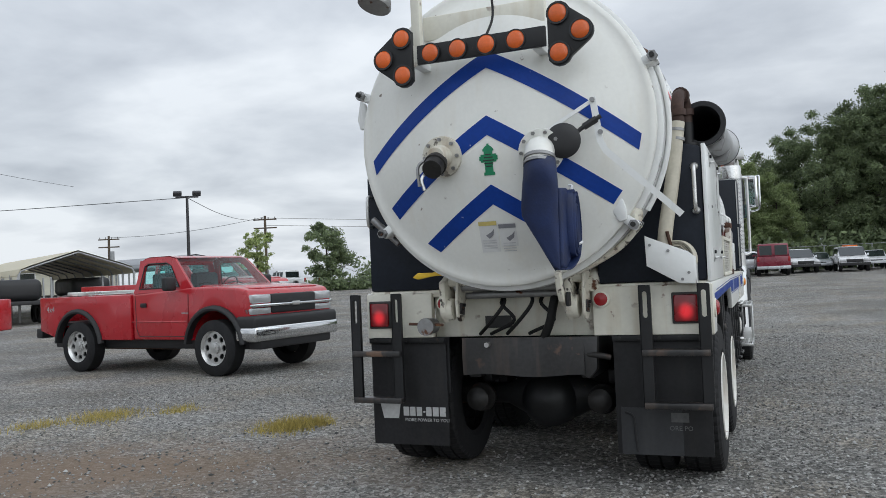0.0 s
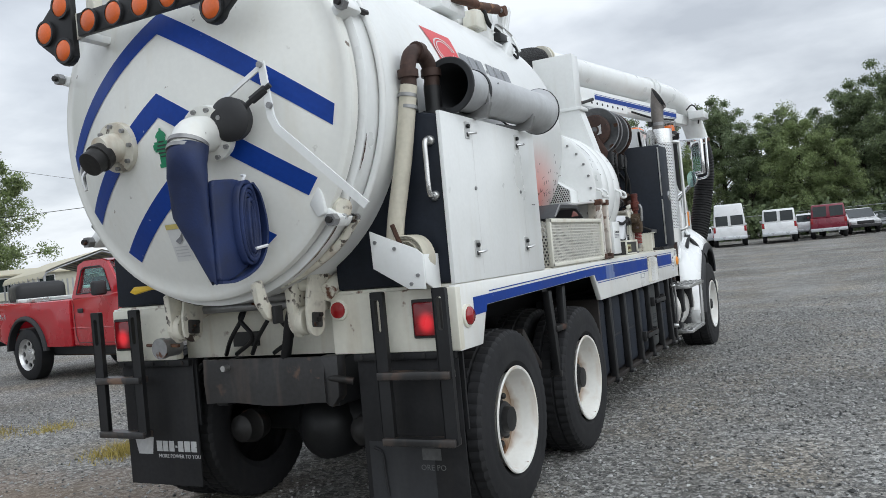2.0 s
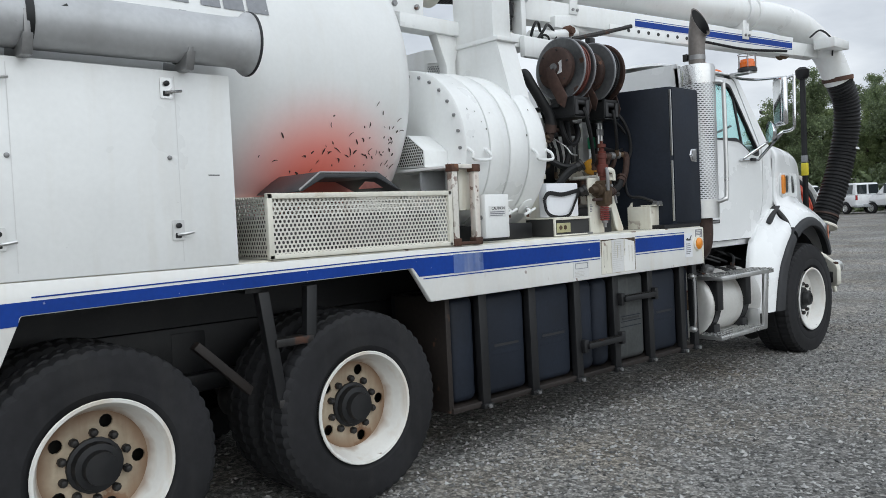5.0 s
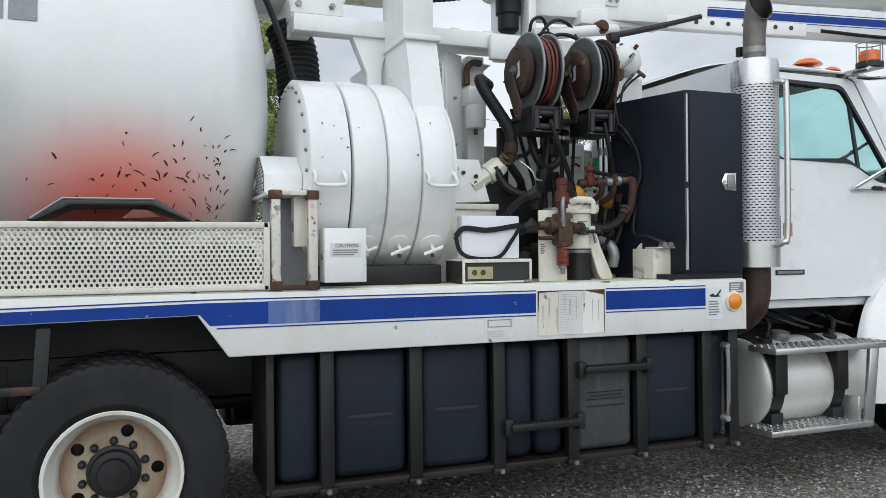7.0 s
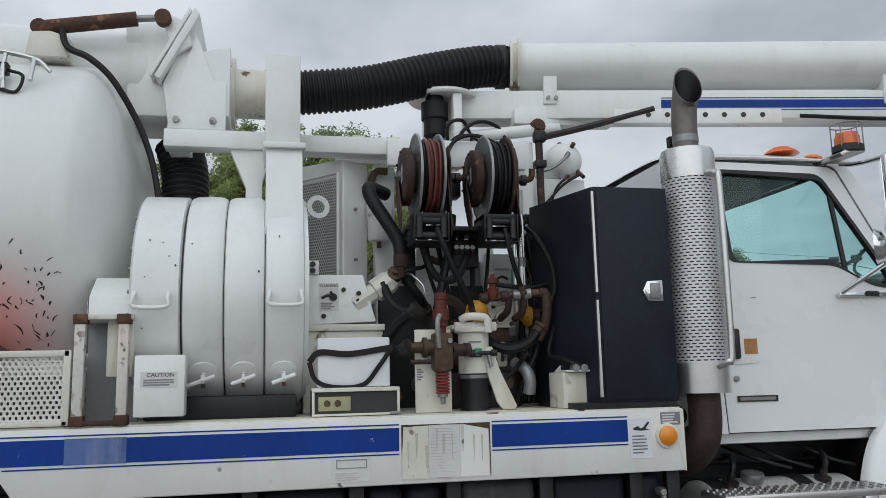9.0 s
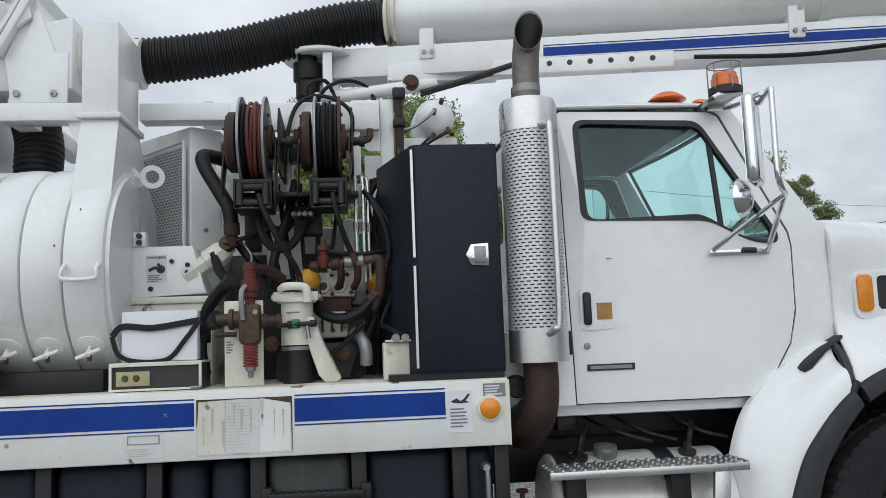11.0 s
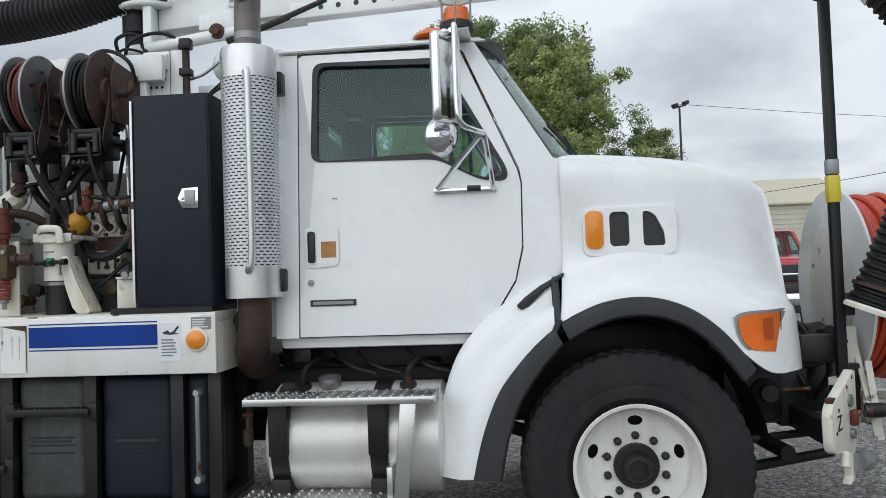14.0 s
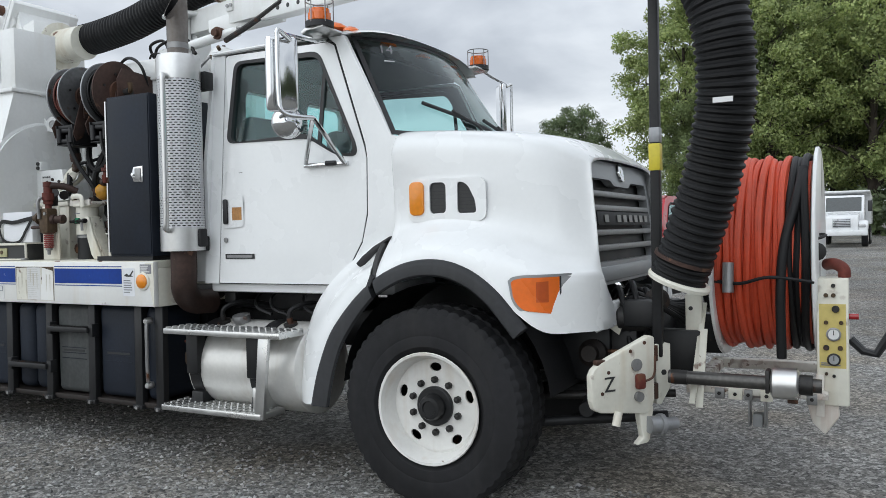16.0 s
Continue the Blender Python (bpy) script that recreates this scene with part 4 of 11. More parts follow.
for x in (-0.53, 0.345):
    part("hinge_arm", prism([(-0.22, 1.40), (-0.05, 1.46), (0.12, 1.52), (0.12, 1.34), (-0.05, 1.16), (-0.15, 1.12), (-0.21, 1.19)], "x", x - 0.022, x + 0.022, 0.008), CHIPPED, truck, "cream lift arm with chipped paint")
    part("hinge_plate", prism([(-0.02, 1.80), (0.16, 1.80), (0.16, 1.30), (-0.10, 1.22), (-0.12, 1.30)], "x", x + 0.055, x + 0.085, 0.006), CHIPPED, truck, "cream hinge plate with rust spots")
    part("hinge_boss", lathe((x - 0.03, -0.13, 1.21), (1, 0, 0), [(0, 0.0), (0.001, 0.07), (0.01, 0.078), (0.075, 0.078), (0.085, 0.07), (0.086, 0.0)], 22), CHIPPED, truck)
    st_ = part("hinge_strap", prism(soften([(-0.205, 1.27), (-0.20, 1.15), (-0.13, 1.115), (-0.06, 1.15), (-0.03, 1.34), (0.10, 1.62), (0.12, 1.80), (-0.06, 1.80), (-0.09, 1.62), (-0.17, 1.42)], 0.04), "x", x + 0.088, x + 0.106, 0.004), CHIPPED, truck, "cream hinge strap with scratched paint")
    part("pin_plate", prism(soften([(-0.17, 1.255), (-0.175, 1.175), (-0.09, 1.165), (-0.085, 1.245)], 0.015), "x", x + 0.106, x + 0.114, 0.002), SCRAPED, st_)
    for dy, dz in ((-0.155, 1.19), (-0.105, 1.235), (-0.13, 1.21)):
        part("pin_bolt", cyl((x + 0.113, dy, dz), (x + 0.126, dy, dz), 0.013, seg=6), DARKST, st_)
    part("hinge_bolt", cyl((x + 0.085, -0.13, 1.21), (x + 0.11, -0.13, 1.21), 0.028, seg=8), DARKST, truck)
    part("lift_ram", cyl((x + 0.12, -0.05, 1.34), (x + 0.12, 0.55, 1.62), 0.045), CREAM, truck)
part("latch_hook", prism([(-0.50, 1.43), (-0.44, 1.45), (-0.40, 1.34), (-0.34, 1.26), (-0.30, 1.24), (-0.33, 1.215), (-0.42, 1.25), (-0.48, 1.33)], "x", 0.335, 0.37, 0.01), CHIPPED, truck, "cream tail latch hook")
part("latch_rubber", box(0.375, -0.40, 1.22, 0.395, -0.33, 1.31, 0.006), BLACKM, truck)
part("cross_tube", cyl((-0.55, -0.12, 1.40), (0.45, -0.12, 1.40), 0.035), CREAM, truck)
part("cross_tube", cyl((-0.5, -0.02, 1.30), (0.4, -0.02, 1.30), 0.028), STEEL, truck)
for i, (x, s) in enumerate(((-0.2, 1), (-0.12, -1), (0.0, 1), (0.16, -1))):
    part("hydraulic_hose", sweep([(x, 0.09, 1.33), (x + 0.05 * s, -0.02, 1.24), (x - 0.04 * s, -0.03, 1.12), (x - 0.16, 0.05, 1.02)], 0.013, 8), HOSEB, truck)
part("cross_pipe", cyl((-0.48, -0.10, 1.36), (0.30, -0.08, 1.345), 0.03), STEEL, truck)
part("thick_hose", sweep([(0.22, 0.02, 1.34), (0.20, -0.03, 1.22), (0.17, -0.03, 1.10), (0.12, 0.0, 1.0)], 0.03, 10), HOSEB, truck, "thick black hose below the door")
part("orange_handle", prism([(-0.70, 1.44), (-0.66, 1.47), (-0.55, 1.468), (-0.47, 1.49), (-0.41, 1.475), (-0.41, 1.455), (-0.47, 1.445), (-0.54, 1.445), (-0.66, 1.425)], "y", -0.30, -0.325, 0.006), YELLOW, truck, "yellow flat valve handle")

SEAM = material("rusty_seam", (0.055, 0.042, 0.034), 0.75, var=0.3, spots=((0.20, 0.10, 0.05), 0.6, 7))
# ---- tank with its domed rear door ----
ZC, RT = 2.345, 1.005
prof = [(-0.33, RT - 0.02), (-0.30, RT), (2.56, RT)]
for k in range(1, 9):
    a = radians(90 * k / 8)
    prof.append((2.56 + 0.30 * math.sin(a), (RT - 0.12) * math.cos(a) + 0.12 * math.cos(a) ** 0.6 if k < 8 else 0.0))
part("tank", lathe((0, 0, ZC), (0, 1, 0), prof, 96), TANKW, truck, "white steel debris tank, orange overspray on its flank")
part("tank_ring", lathe((0, -0.345, ZC), (0, 1, 0), [(0.0, 0.95), (0.0, RT + 0.002), (0.006, RT + 0.012), (0.125, RT + 0.014), (0.133, RT + 0.008), (0.135, RT - 0.01)], 96, cap=False), WHITE, truck, "white flange ring of the tank")
part("rim_gasket", lathe((0, -0.366, ZC), (0, 1, 0), [(0, 0.955), (0.0, 0.972), (0.024, 0.972), (0.024, 0.955)], 80, cap=False), SEAM, truck, "rusty seam between tank and door")
for a0, a1 in ((-62, -30), (-24, -14), (200, 224), (248, 262)):
    loops = []
    for i in range(13):
        a = radians(a0 + (a1 - a0) * i / 12)
        w = 0.003 + 0.010 * math.sin(math.pi * i / 12) * (0.7 + 0.3 * math.sin(i * 2.1))
        loops.append([((RT + 0.0155) * math.cos(a), -0.335 + k * w, ZC + (RT + 0.0155) * math.sin(a)) for k in (0, 1)])
    part("rust_run", rings(bmesh.new(), loops, cap=False, close=False), RUST, truck, smooth=0)


def dome(x, z):
    r2 = (x * x + (z - ZC) ** 2) / 0.93 ** 2
    return -0.668 + 0.24 * r2


door_prof = [(-0.362, 0.982), (-0.39, 0.988), (-0.415, 0.984), (-0.427, 0.97), (-0.430, 0.95)]
door_prof += [(-0.668 + 0.24 * (r / 0.93) ** 2, r) for r in (0.925, 0.88, 0.82, 0.75, 0.65, 0.55, 0.45, 0.35, 0.25, 0.15, 0.07, 0.0)]
tdoor = part("tank_door", lathe((0, 0, ZC), (0, 1, 0), door_prof, 96), DOORW, truck, "domed white tank door with blue chevrons")


def chevron_arm(sx, za, s1, bow, th, x_top, x_foot, n=16):
    """One arm of a chevron laid on the dome: it falls away from the middle by s1 and bows down towards the rim."""
    loops = []
    for i in range(n + 1):
        col = []
        for k in range(4):
            x = (x_top + (x_foot - x_top) * k / 3) * i / n
            z = za - th * k / 3 - s1 * x - bow * x * x
            col.append((sx * x, dome(x, z) - 0.003, z))
        loops.append(col[::sx])
    return part("chevron_band", rings(bmesh.new(), loops, cap=False, close=False), BLUE, tdoor, smooth=0)


for za, s1, bow, th, x_top, x_foot in ((2.835, 0.525, 0.150, 0.114, 0.898, 0.878), (2.417, 0.597, 0.080, 0.121, 0.770, 0.712), (1.994, 0.640, 0.028, 0.122, 0.511, 0.421)):
    for sx in (-1, 1):
        chevron_arm(sx, za, s1, bow, th, x_top, x_foot)


def on_dome(name, poly, mat_, parent, lift=0.004):
    bm = bmesh.new()
    bm.faces.new([bm.verts.new((x, dome(x, z) - lift, z)) for x, z in poly])
    return part(name, bm, mat_, parent, smooth=0)


def hydrant(x, z, s):
    shape = [(-0.30, 0), (0.30, 0), (0.30, 0.10), (0.22, 0.10), (0.22, 0.42), (0.42, 0.42), (0.42, 0.48), (0.50, 0.48), (0.50, 0.62), (0.42, 0.62), (0.42, 0.68), (0.24, 0.68), (0.24, 0.78), (0.30, 0.78),
             (0.30, 0.84), (0.18, 0.92), (0.06, 0.97), (0.06, 1.02), (-0.06, 1.02), (-0.06, 0.97), (-0.18, 0.92), (-0.30, 0.84), (-0.30, 0.78), (-0.24, 0.78), (-0.24, 0.68), (-0.42, 0.68), (-0.42, 0.62),
             (-0.50, 0.62), (-0.50, 0.48), (-0.42, 0.48), (-0.42, 0.42), (-0.22, 0.42), (-0.22, 0.10), (-0.30, 0.10)]
    h = on_dome("hydrant_decal", [(x + a * s * 0.66, z + b * s * 1.05) for a, b in shape], GREEN, tdoor)
    h["label"] = "green fire hydrant sticker with black print"
    for i, w in enumerate((0.05, 0.08, 0.10, 0.08, 0.05)):
        on_dome("print", [(x - w * s * 2, z + s * (0.28 + i * 0.1)), (x + w * s * 2, z + s * (0.28 + i * 0.1)), (x + w * s * 2, z + s * (0.32 + i * 0.1)), (x - w * s * 2, z + s * (0.32 + i * 0.1))], INKSHADE, h, 0.006)


hydrant(0.0, 2.05, 0.18)
for x0, x1, z0, z1 in ((-0.116, 0.004, 1.58, 1.775), (0.014, 0.124, 1.612, 1.753)):
    d = on_dome("warning_label", [(x0, z0), (x1, z0), (x1, z1), (x0, z1)], STICK, tdoor)
    d["label"] = "small white warning label"
    on_dome("warning_header", [(x0, z1 - 0.03), (x1, z1 - 0.03), (x1, z1 - 0.005), (x0, z1 - 0.005)], YPANEL if x0 < 0 else GREYINKSHADE, d, 0.006)
    on_dome("pictogram", [(x0 + 0.04, z1 - 0.09), (x0 + 0.08, z1 - 0.07), (x0 + 0.10, z1 - 0.05), (x0 + 0.09, z1 - 0.09), (x0 + 0.06, z1 - 0.11)], GREYINKSHADE, d, 0.006)
    for i in range(4):
        on_dome("print", [(x0 + 0.015, z1 - 0.125 - i * 0.016), (x1 - 0.015, z1 - 0.125 - i * 0.016), (x1 - 0.015, z1 - 0.119 - i * 0.016), (x0 + 0.015, z1 - 0.119 - i * 0.016)], PALEINK, d, 0.006)

# door clamps and the tubes round the rear of the tank
for a in (20, -38, 160, 215):
    ca, sa = math.cos(radians(a)), math.sin(radians(a))
    x, z = 0.985 * ca, ZC + 0.985 * sa
    c = part("door_clamp", turned(box(-0.05, -0.06, -0.03, 0.05, 0.06, 0.03, 0.012), at(x * 1.03, -0.36, ZC + (z - ZC) * 1.03, pose(0, 0, 0, 0, -a, 0))), WHITE, truck, "white door clamp with rusty bolt")
    part("clamp_bolt", cyl((x * 1.06, -0.48, ZC + (z - ZC) * 1.06), (x * 1.06, -0.22, ZC + (z - ZC) * 1.06), 0.016, seg=8), DARKST, c)
    part("clamp_nut", cyl((x * 1.06, -0.46, ZC + (z - ZC) * 1.06), (x * 1.06, -0.42, ZC + (z - ZC) * 1.06), 0.032, seg=6), STEEL, c)
part("locking_bar", sweep([(1.035 * math.cos(radians(a)), -0.225, ZC + 1.035 * math.sin(radians(a))) for a in (24, 14, 4, -6, -16, -26, -32)], 0.018), WHITE, truck, "white curved locking tube")
part("locking_bar", sweep([(0.83, -0.24, 1.71), (0.70, -0.245, 1.578), (0.52, -0.26, 1.475), (0.36, -0.29, 1.41)], 0.022), CHIPPED, truck, "chipped white lower locking tube")
part("lock_boss", lathe((0.80, -0.345, 1.765), (0.45, -0.2, -0.1), [(0, 0.0), (0, 0.045), (0.02, 0.05), (0.05, 0.046), (0.05, 0.0)], 20), CHIPPED, truck, "round chipped lock boss")
part("lock_lug", prism([(0.69, 1.80), (0.72, 1.89), (0.76, 1.88), (0.785, 1.80), (0.785, 1.735), (0.74, 1.72)], "y", -0.445, -0.41, 0.01), WHITE, truck, "white rounded lock lug beside the lever")
for (x, z), r in (((0.805, 1.772), 0.019), ((0.84, 1.715), 0.017)):
    b = part("lock_bolt", cyl((x, -0.385, z), (x, -0.235, z), r * 0.6, seg=10), DARKST, truck)
    for y in (-0.375, -0.315, -0.27):
        part("lock_nut", cyl((x, y, z), (x, y + 0.024, z), r, seg=6), CHROME if y < -0.3 else STEEL, b, "bright worn hexagon nut")
part("chain", sweep([(0.98, -0.16, 1.66), (1.0, -0.12, 1.55), (1.02, -0.06, 1.45)], 0.012, 6), RUST, truck)
part("side_handle", prism([(-1.04, 2.72), (-1.00, 2.66), (-1.00, 2.50), (-1.05, 2.49), (-1.07, 2.56)], "y", -0.33, -0.30, 0.008), WHITE, truck)
part("side_tube", sweep([(-1.02, -0.25, 1.86), (-0.92, -0.25, 1.77), (-0.82, -0.25, 1.68)], 0.025), STEEL, truck)

# arrow board with its bracket
board = part("arrow_board", box(-0.405, -0.765, 2.765, 0.42, -0.735, 2.885, 0.006), BLACKM, truck, "black arrow board with amber lamps, broken at one end")
part("broken_plate", prism([(-0.52, 2.90), (-0.47, 2.885), (-0.44, 2.897), (-0.395, 2.885), (-0.40, 2.77), (-0.44, 2.758), (-0.455, 2.80), (-0.49, 2.79), (-0.505, 2.85)], "y", -0.745, -0.737), CREAM, board, "pale broken edge of sheet")
for sx, name in ((1, "arrow_head"), (-1, "arrow_head")):
    hx = 0.56
    tri = []
    for cx, cz in ((hx - 0.06, 2.825 + 0.115), (hx - 0.06, 2.825 - 0.115), (hx + 0.07, 2.825)):
        tri.append((sx * cx, cz))
    hull = []
    for (cx, cz), a0, a1 in ((tri[0], 90 + 60, 20), (tri[2], 50, -50), (tri[1], -20, -150)):
        for k in range(6):
            a = radians(a0 + (a1 - a0) * k / 5)
            hull.append((cx + sx * 0.075 * math.cos(a), cz + 0.075 * math.sin(a)))
    head = part(name, prism(hull, "y", -0.77, -0.735, 0.004), BLACKM, board)
    for cx, cz in tri:
        part("lamp_rim", lathe((cx, -0.768, cz), (0, -1, 0), [(0, 0.066), (0.018, 0.066), (0.018, 0.055), (0, 0.055)], 24, cap=False), PLASTIC, head)
        part("amber_lamp", lathe((cx, -0.772, cz), (0, -1, 0), [(0, 0.056), (0.008, 0.056), (0.014, 0.05), (0.022, 0.03), (0.024, 0.0)], 24), AMBERL, head)
for x in (-0.31, -0.13, 0.055, 0.24):
    part("lamp_rim", lathe((x, -0.763, 2.825), (0, -1, 0), [(0, 0.062), (0.018, 0.062), (0.018, 0.055), (0, 0.055)], 24, cap=False), PLASTIC, board)
    part("amber_lamp", lathe((x, -0.767, 2.825), (0, -1, 0), [(0, 0.056), (0.008, 0.056), (0.014, 0.05), (0.022, 0.03), (0.024, 0.0)], 24), AMBERL, board)
for x in (-0.42, 0.36):
    part("board_bracket", box(x - 0.03, -0.735, 2.76, x + 0.03, -0.45, 2.80, 0.004), WHITE, board)
part("board_post", box(-0.50, -0.62, 2.86, -0.44, -0.56, 3.55, 0.006), CREAM, truck, "cream upright post")
part("top_beam", box(-0.46, -0.52, 2.98, 0.36, -0.40, 3.14, 0.01), CREAM, truck, "cream top hinge beam of the door")
part("board_cable", sweep([(0.04, -0.60, 3.25), (0.05, -0.60, 3.05), (0.03, -0.70, 2.89)], 0.008, 6), HOSEB, truck)
part("work_light", lathe((-0.72, -0.62, 3.33), (-0.2, -0.3, -0.9), [(0, 0.02), (0.02, 0.05), (0.05, 0.10), (0.10, 0.115), (0.115, 0.11)], 20), STEEL, truck, "round grey work light")
part("light_arm", sweep([(-0.47, -0.6, 3.45), (-0.6, -0.6, 3.42), (-0.72, -0.62, 3.34)], 0.014, 8), STEEL, truck)

# left port: stub with cap; right port: knife valve, elbow and folded lay-flat hose
PX, PZ = -0.303, 2.197
y0 = dome(PX, PZ)
pd = V(0.0, -1, -0.14).normalized()
pl = part("port", lathe((PX, y0 + 0.02, PZ), pd, [(0, 0.085), (0.02, 0.085), (0.022, 0.128), (0.042, 0.128), (0.044, 0.13), (0.066, 0.128), (0.07, 0.075), (0.11, 0.072), (0.15, 0.062), (0.17, 0.058)], 28), CHIPPED, truck, "cream bolted port flange with a dark end cap")
part("port_cap", lathe((PX, -0.775, 2.135), (0.02, -1, -0.62), [(-0.03, 0.066), (0.0, 0.072), (0.022, 0.072), (0.025, 0.063), (0.085, 0.062), (0.09, 0.048), (0.082, 0)], 20), DARKST, pl, "dark rusty end cap")
pu, pv, pw = basis(pd)
for i in range(8):
    c = V(PX, y0 + 0.02, PZ) + (pu * math.cos(math.pi * i / 4) + pv * math.sin(math.pi * i / 4)) * 0.108
    part("port_bolt", cyl(c + pd * 0.06, c + pd * 0.085, 0.012, seg=6), STEEL, pl)
part("port_lever", sweep([(PX - 0.07, -0.76, 2.17), (PX - 0.115, -0.79, 2.12), (PX - 0.105, -0.80, 2.0)], 0.011, 6), STEEL, pl)
part("port_lever", sweep([(PX - 0.05, -0.80, 2.09), (PX - 0.075, -0.83, 2.04), (PX - 0.06, -0.83, 1.97)], 0.010, 6), ALU, pl)

yr = dome(0.28, 2.25)
fd = V(0.10, -1, -0.28).normalized()
part("port_pipe", cyl((0.335, yr + 0.03, 2.185), (0.346, -0.70, 2.158), 0.105, seg=24), DOORW, truck)
pr = part("port_flange", lathe(V(0.346, -0.701, 2.158), fd, [(-0.022, 0.09), (-0.022, 0.135), (0.018, 0.135), (0.019, 0.09)], 30), DOORW, truck, "white bolted flange of the discharge port")
fu, fv, fw = basis(fd)
for i in range(10):
    a = 2 * math.pi * i / 10
    c = V(0.346, -0.701, 2.158) + (fu * math.cos(a) + fv * math.sin(a)) * 0.117
    part("flange_bolt", cyl(c + fd * 0.016, c + fd * 0.034, 0.012, seg=6), STEEL, pr)
part("elbow", sweep([V(0.346, -0.69, 2.158), V(0.354, -0.775, 2.148), V(0.372, -0.85, 2.118), V(0.384, -0.892, 2.03)], 0.085, 20), DOORW, truck, "white discharge elbow")
for z, y in ((2.098, -0.872), (2.064, -0.884)):
    part("hose_band", lathe((0.379, y, z), (0.05, -0.36, -1), [(0, 0.092), (0.018, 0.092)], 24), STEEL, truck)
kv = part("knife_valve", lathe((0.476, -0.672, 2.209), (0.15, -1, -0.1), [(-0.02, 0.07), (-0.01, 0.10), (0.035, 0.104), (0.05, 0.09), (0.06, 0.05), (0.062, 0.0)], 28), PLASTIC, truck, "dark round knife valve body")
part("valve_stem", sweep([(0.54, -0.69, 2.235), (0.61, -0.675, 2.285), (0.70, -0.66, 2.335)], 0.013, 8), PLASTIC, kv)
part("valve_nut", cyl((0.60, -0.677, 2.278), (0.675, -0.664, 2.32), 0.021, seg=8), PLASTIC, kv)


def flat_bar(name, pts, w, th, mat_, parent, label=""):
    bm = bmesh.new()
    loops = []
    for i, p in enumerate(pts):
        p = Vector(p)
        d = (Vector(pts[min(i + 1, len(pts) - 1)]) - Vector(pts[max(i - 1, 0)])).normalized()
        s = d.cross(V(0, 1, 0)).normalized() * w / 2
        n = s.cross(d).normalized() * th / 2
        loops.append([p + s + n, p - s + n, p - s - n, p + s - n])
    return part(name, rings(bm, loops), mat_, parent, label, smooth=20)


flat_bar("valve_lever", [(0.655, -0.655, 2.45), (0.69, -0.66, 2.19), (0.72, -0.66, 2.13), (1.09, -0.60, 1.765), (1.12, -0.595, 1.735)], 0.038, 0.012, WHITE, truck, "long white flat lever")
flat_bar("valve_link", [(0.655, -0.65, 2.435), (0.40, -0.69, 2.285)], 0.022, 0.010, WHITE, truck)
for p in ((0.655, -0.66, 2.435), (0.695, -0.665, 2.24)):
    part("pivot_bolt", cyl(p, (p[0], p[1] - 0.016, p[2]), 0.015, seg=8), STEEL, truck)

# folded blue hose: it hangs from the elbow, folds under at its foot and ends in a flat roll tied up beside it
sleeve = []
for z, x0, x1, hd, y_ in ((2.085, 0.288, 0.472, 0.090, -0.876), (2.05, 0.290, 0.478, 0.090, -0.89), (2.00, 0.288, 0.482, 0.078, -0.90), (1.95, 0.280, 0.484, 0.062, -0.90), (1.88, 0.270, 0.482, 0.045, -0.895), (1.80, 0.262, 0.478, 0.034, -0.89), (1.755, 0.263, 0.476, 0.030, -0.885), (1.68, 0.305, 0.474, 0.026, -0.88), (1.60, 0.352, 0.472, 0.022, -0.873), (1.52, 0.398, 0.470, 0.018, -0.868), (1.455, 0.435, 0.468, 0.014, -0.862)):
    lp = []
    for k in range(32):
        a = 2 * math.pi * k / 32
        wr = 1 + (0.10 * math.sin(3 * a + z * 14) + 0.08 * math.sin(5 * a - z * 23)) * (1 if z < 2.0 else 0.1)
        e = 0.72 if z < 2.0 else 1.0
        ca, sa = math.cos(a), math.sin(a)
        lp.append(((x0 + x1) / 2 + (x1 - x0) / 2 * math.copysign(abs(ca) ** e, ca), y_ + hd * sa * wr, z + 0.010 * math.cos(2 * a + z * 7)))
    sleeve.append(lp)
hose = part("lay_flat_hose", rings(bmesh.new(), sleeve), HOSEBL, truck, "dark blue lay-flat hose, folded and hung", smooth=70)


def oval(y, z, hy, hz, k=40, square=0.8):
    out = []
    for i in range(k):
        c, s_ = math.cos(2 * math.pi * i / k), math.sin(2 * math.pi * i / k)
        out.append((y + hy * math.copysign(abs(c) ** square, c), z + hz * math.copysign(abs(s_) ** square, s_)))
    return out


part("hose_fold", prism(soften([(-0.868, 1.915), (-0.70, 1.928), (-0.615, 1.90), (-0.575, 1.72), (-0.595, 1.60), (-0.66, 1.52), (-0.78, 1.462), (-0.868, 1.452)], 0.03), "x", 0.455, 0.492, 0.012, seg=3), HOSEBL, hose, smooth=60)
for k in range(6):
    hy, hz = 0.074 - 0.0118 * k, 0.198 - 0.017 * k
    yc, zc = -0.678 + 0.003 * k, 1.722 - 0.004 * k
    o = [(y + 0.004 * math.sin(5 * z + 40 * y + k), z) for y, z in oval(yc, zc, hy, hz, square=0.9)]
    i_ = [(yc + (y - yc) * (1 - 0.011 / hy), zc + (z - zc) * (1 - 0.018 / hz)) for y, z in o]
    x1 = 0.528 + 0.006 * ((k * 2) % 3)
    bm = bmesh.new()
    rings(bm, [[(0.485, y, z) for y, z in o], [(x1 - 0.004, y, z) for y, z in o], [(x1, (y + b) / 2, (z + c) / 2) for (y, z), (b, c) in zip(o, i_)], [(x1 - 0.004, y, z) for y, z in i_], [(0.485, y, z) for y, z in i_]], cap=False)
    part("hose_fold", bm, HOSEBL, hose, smooth=60)
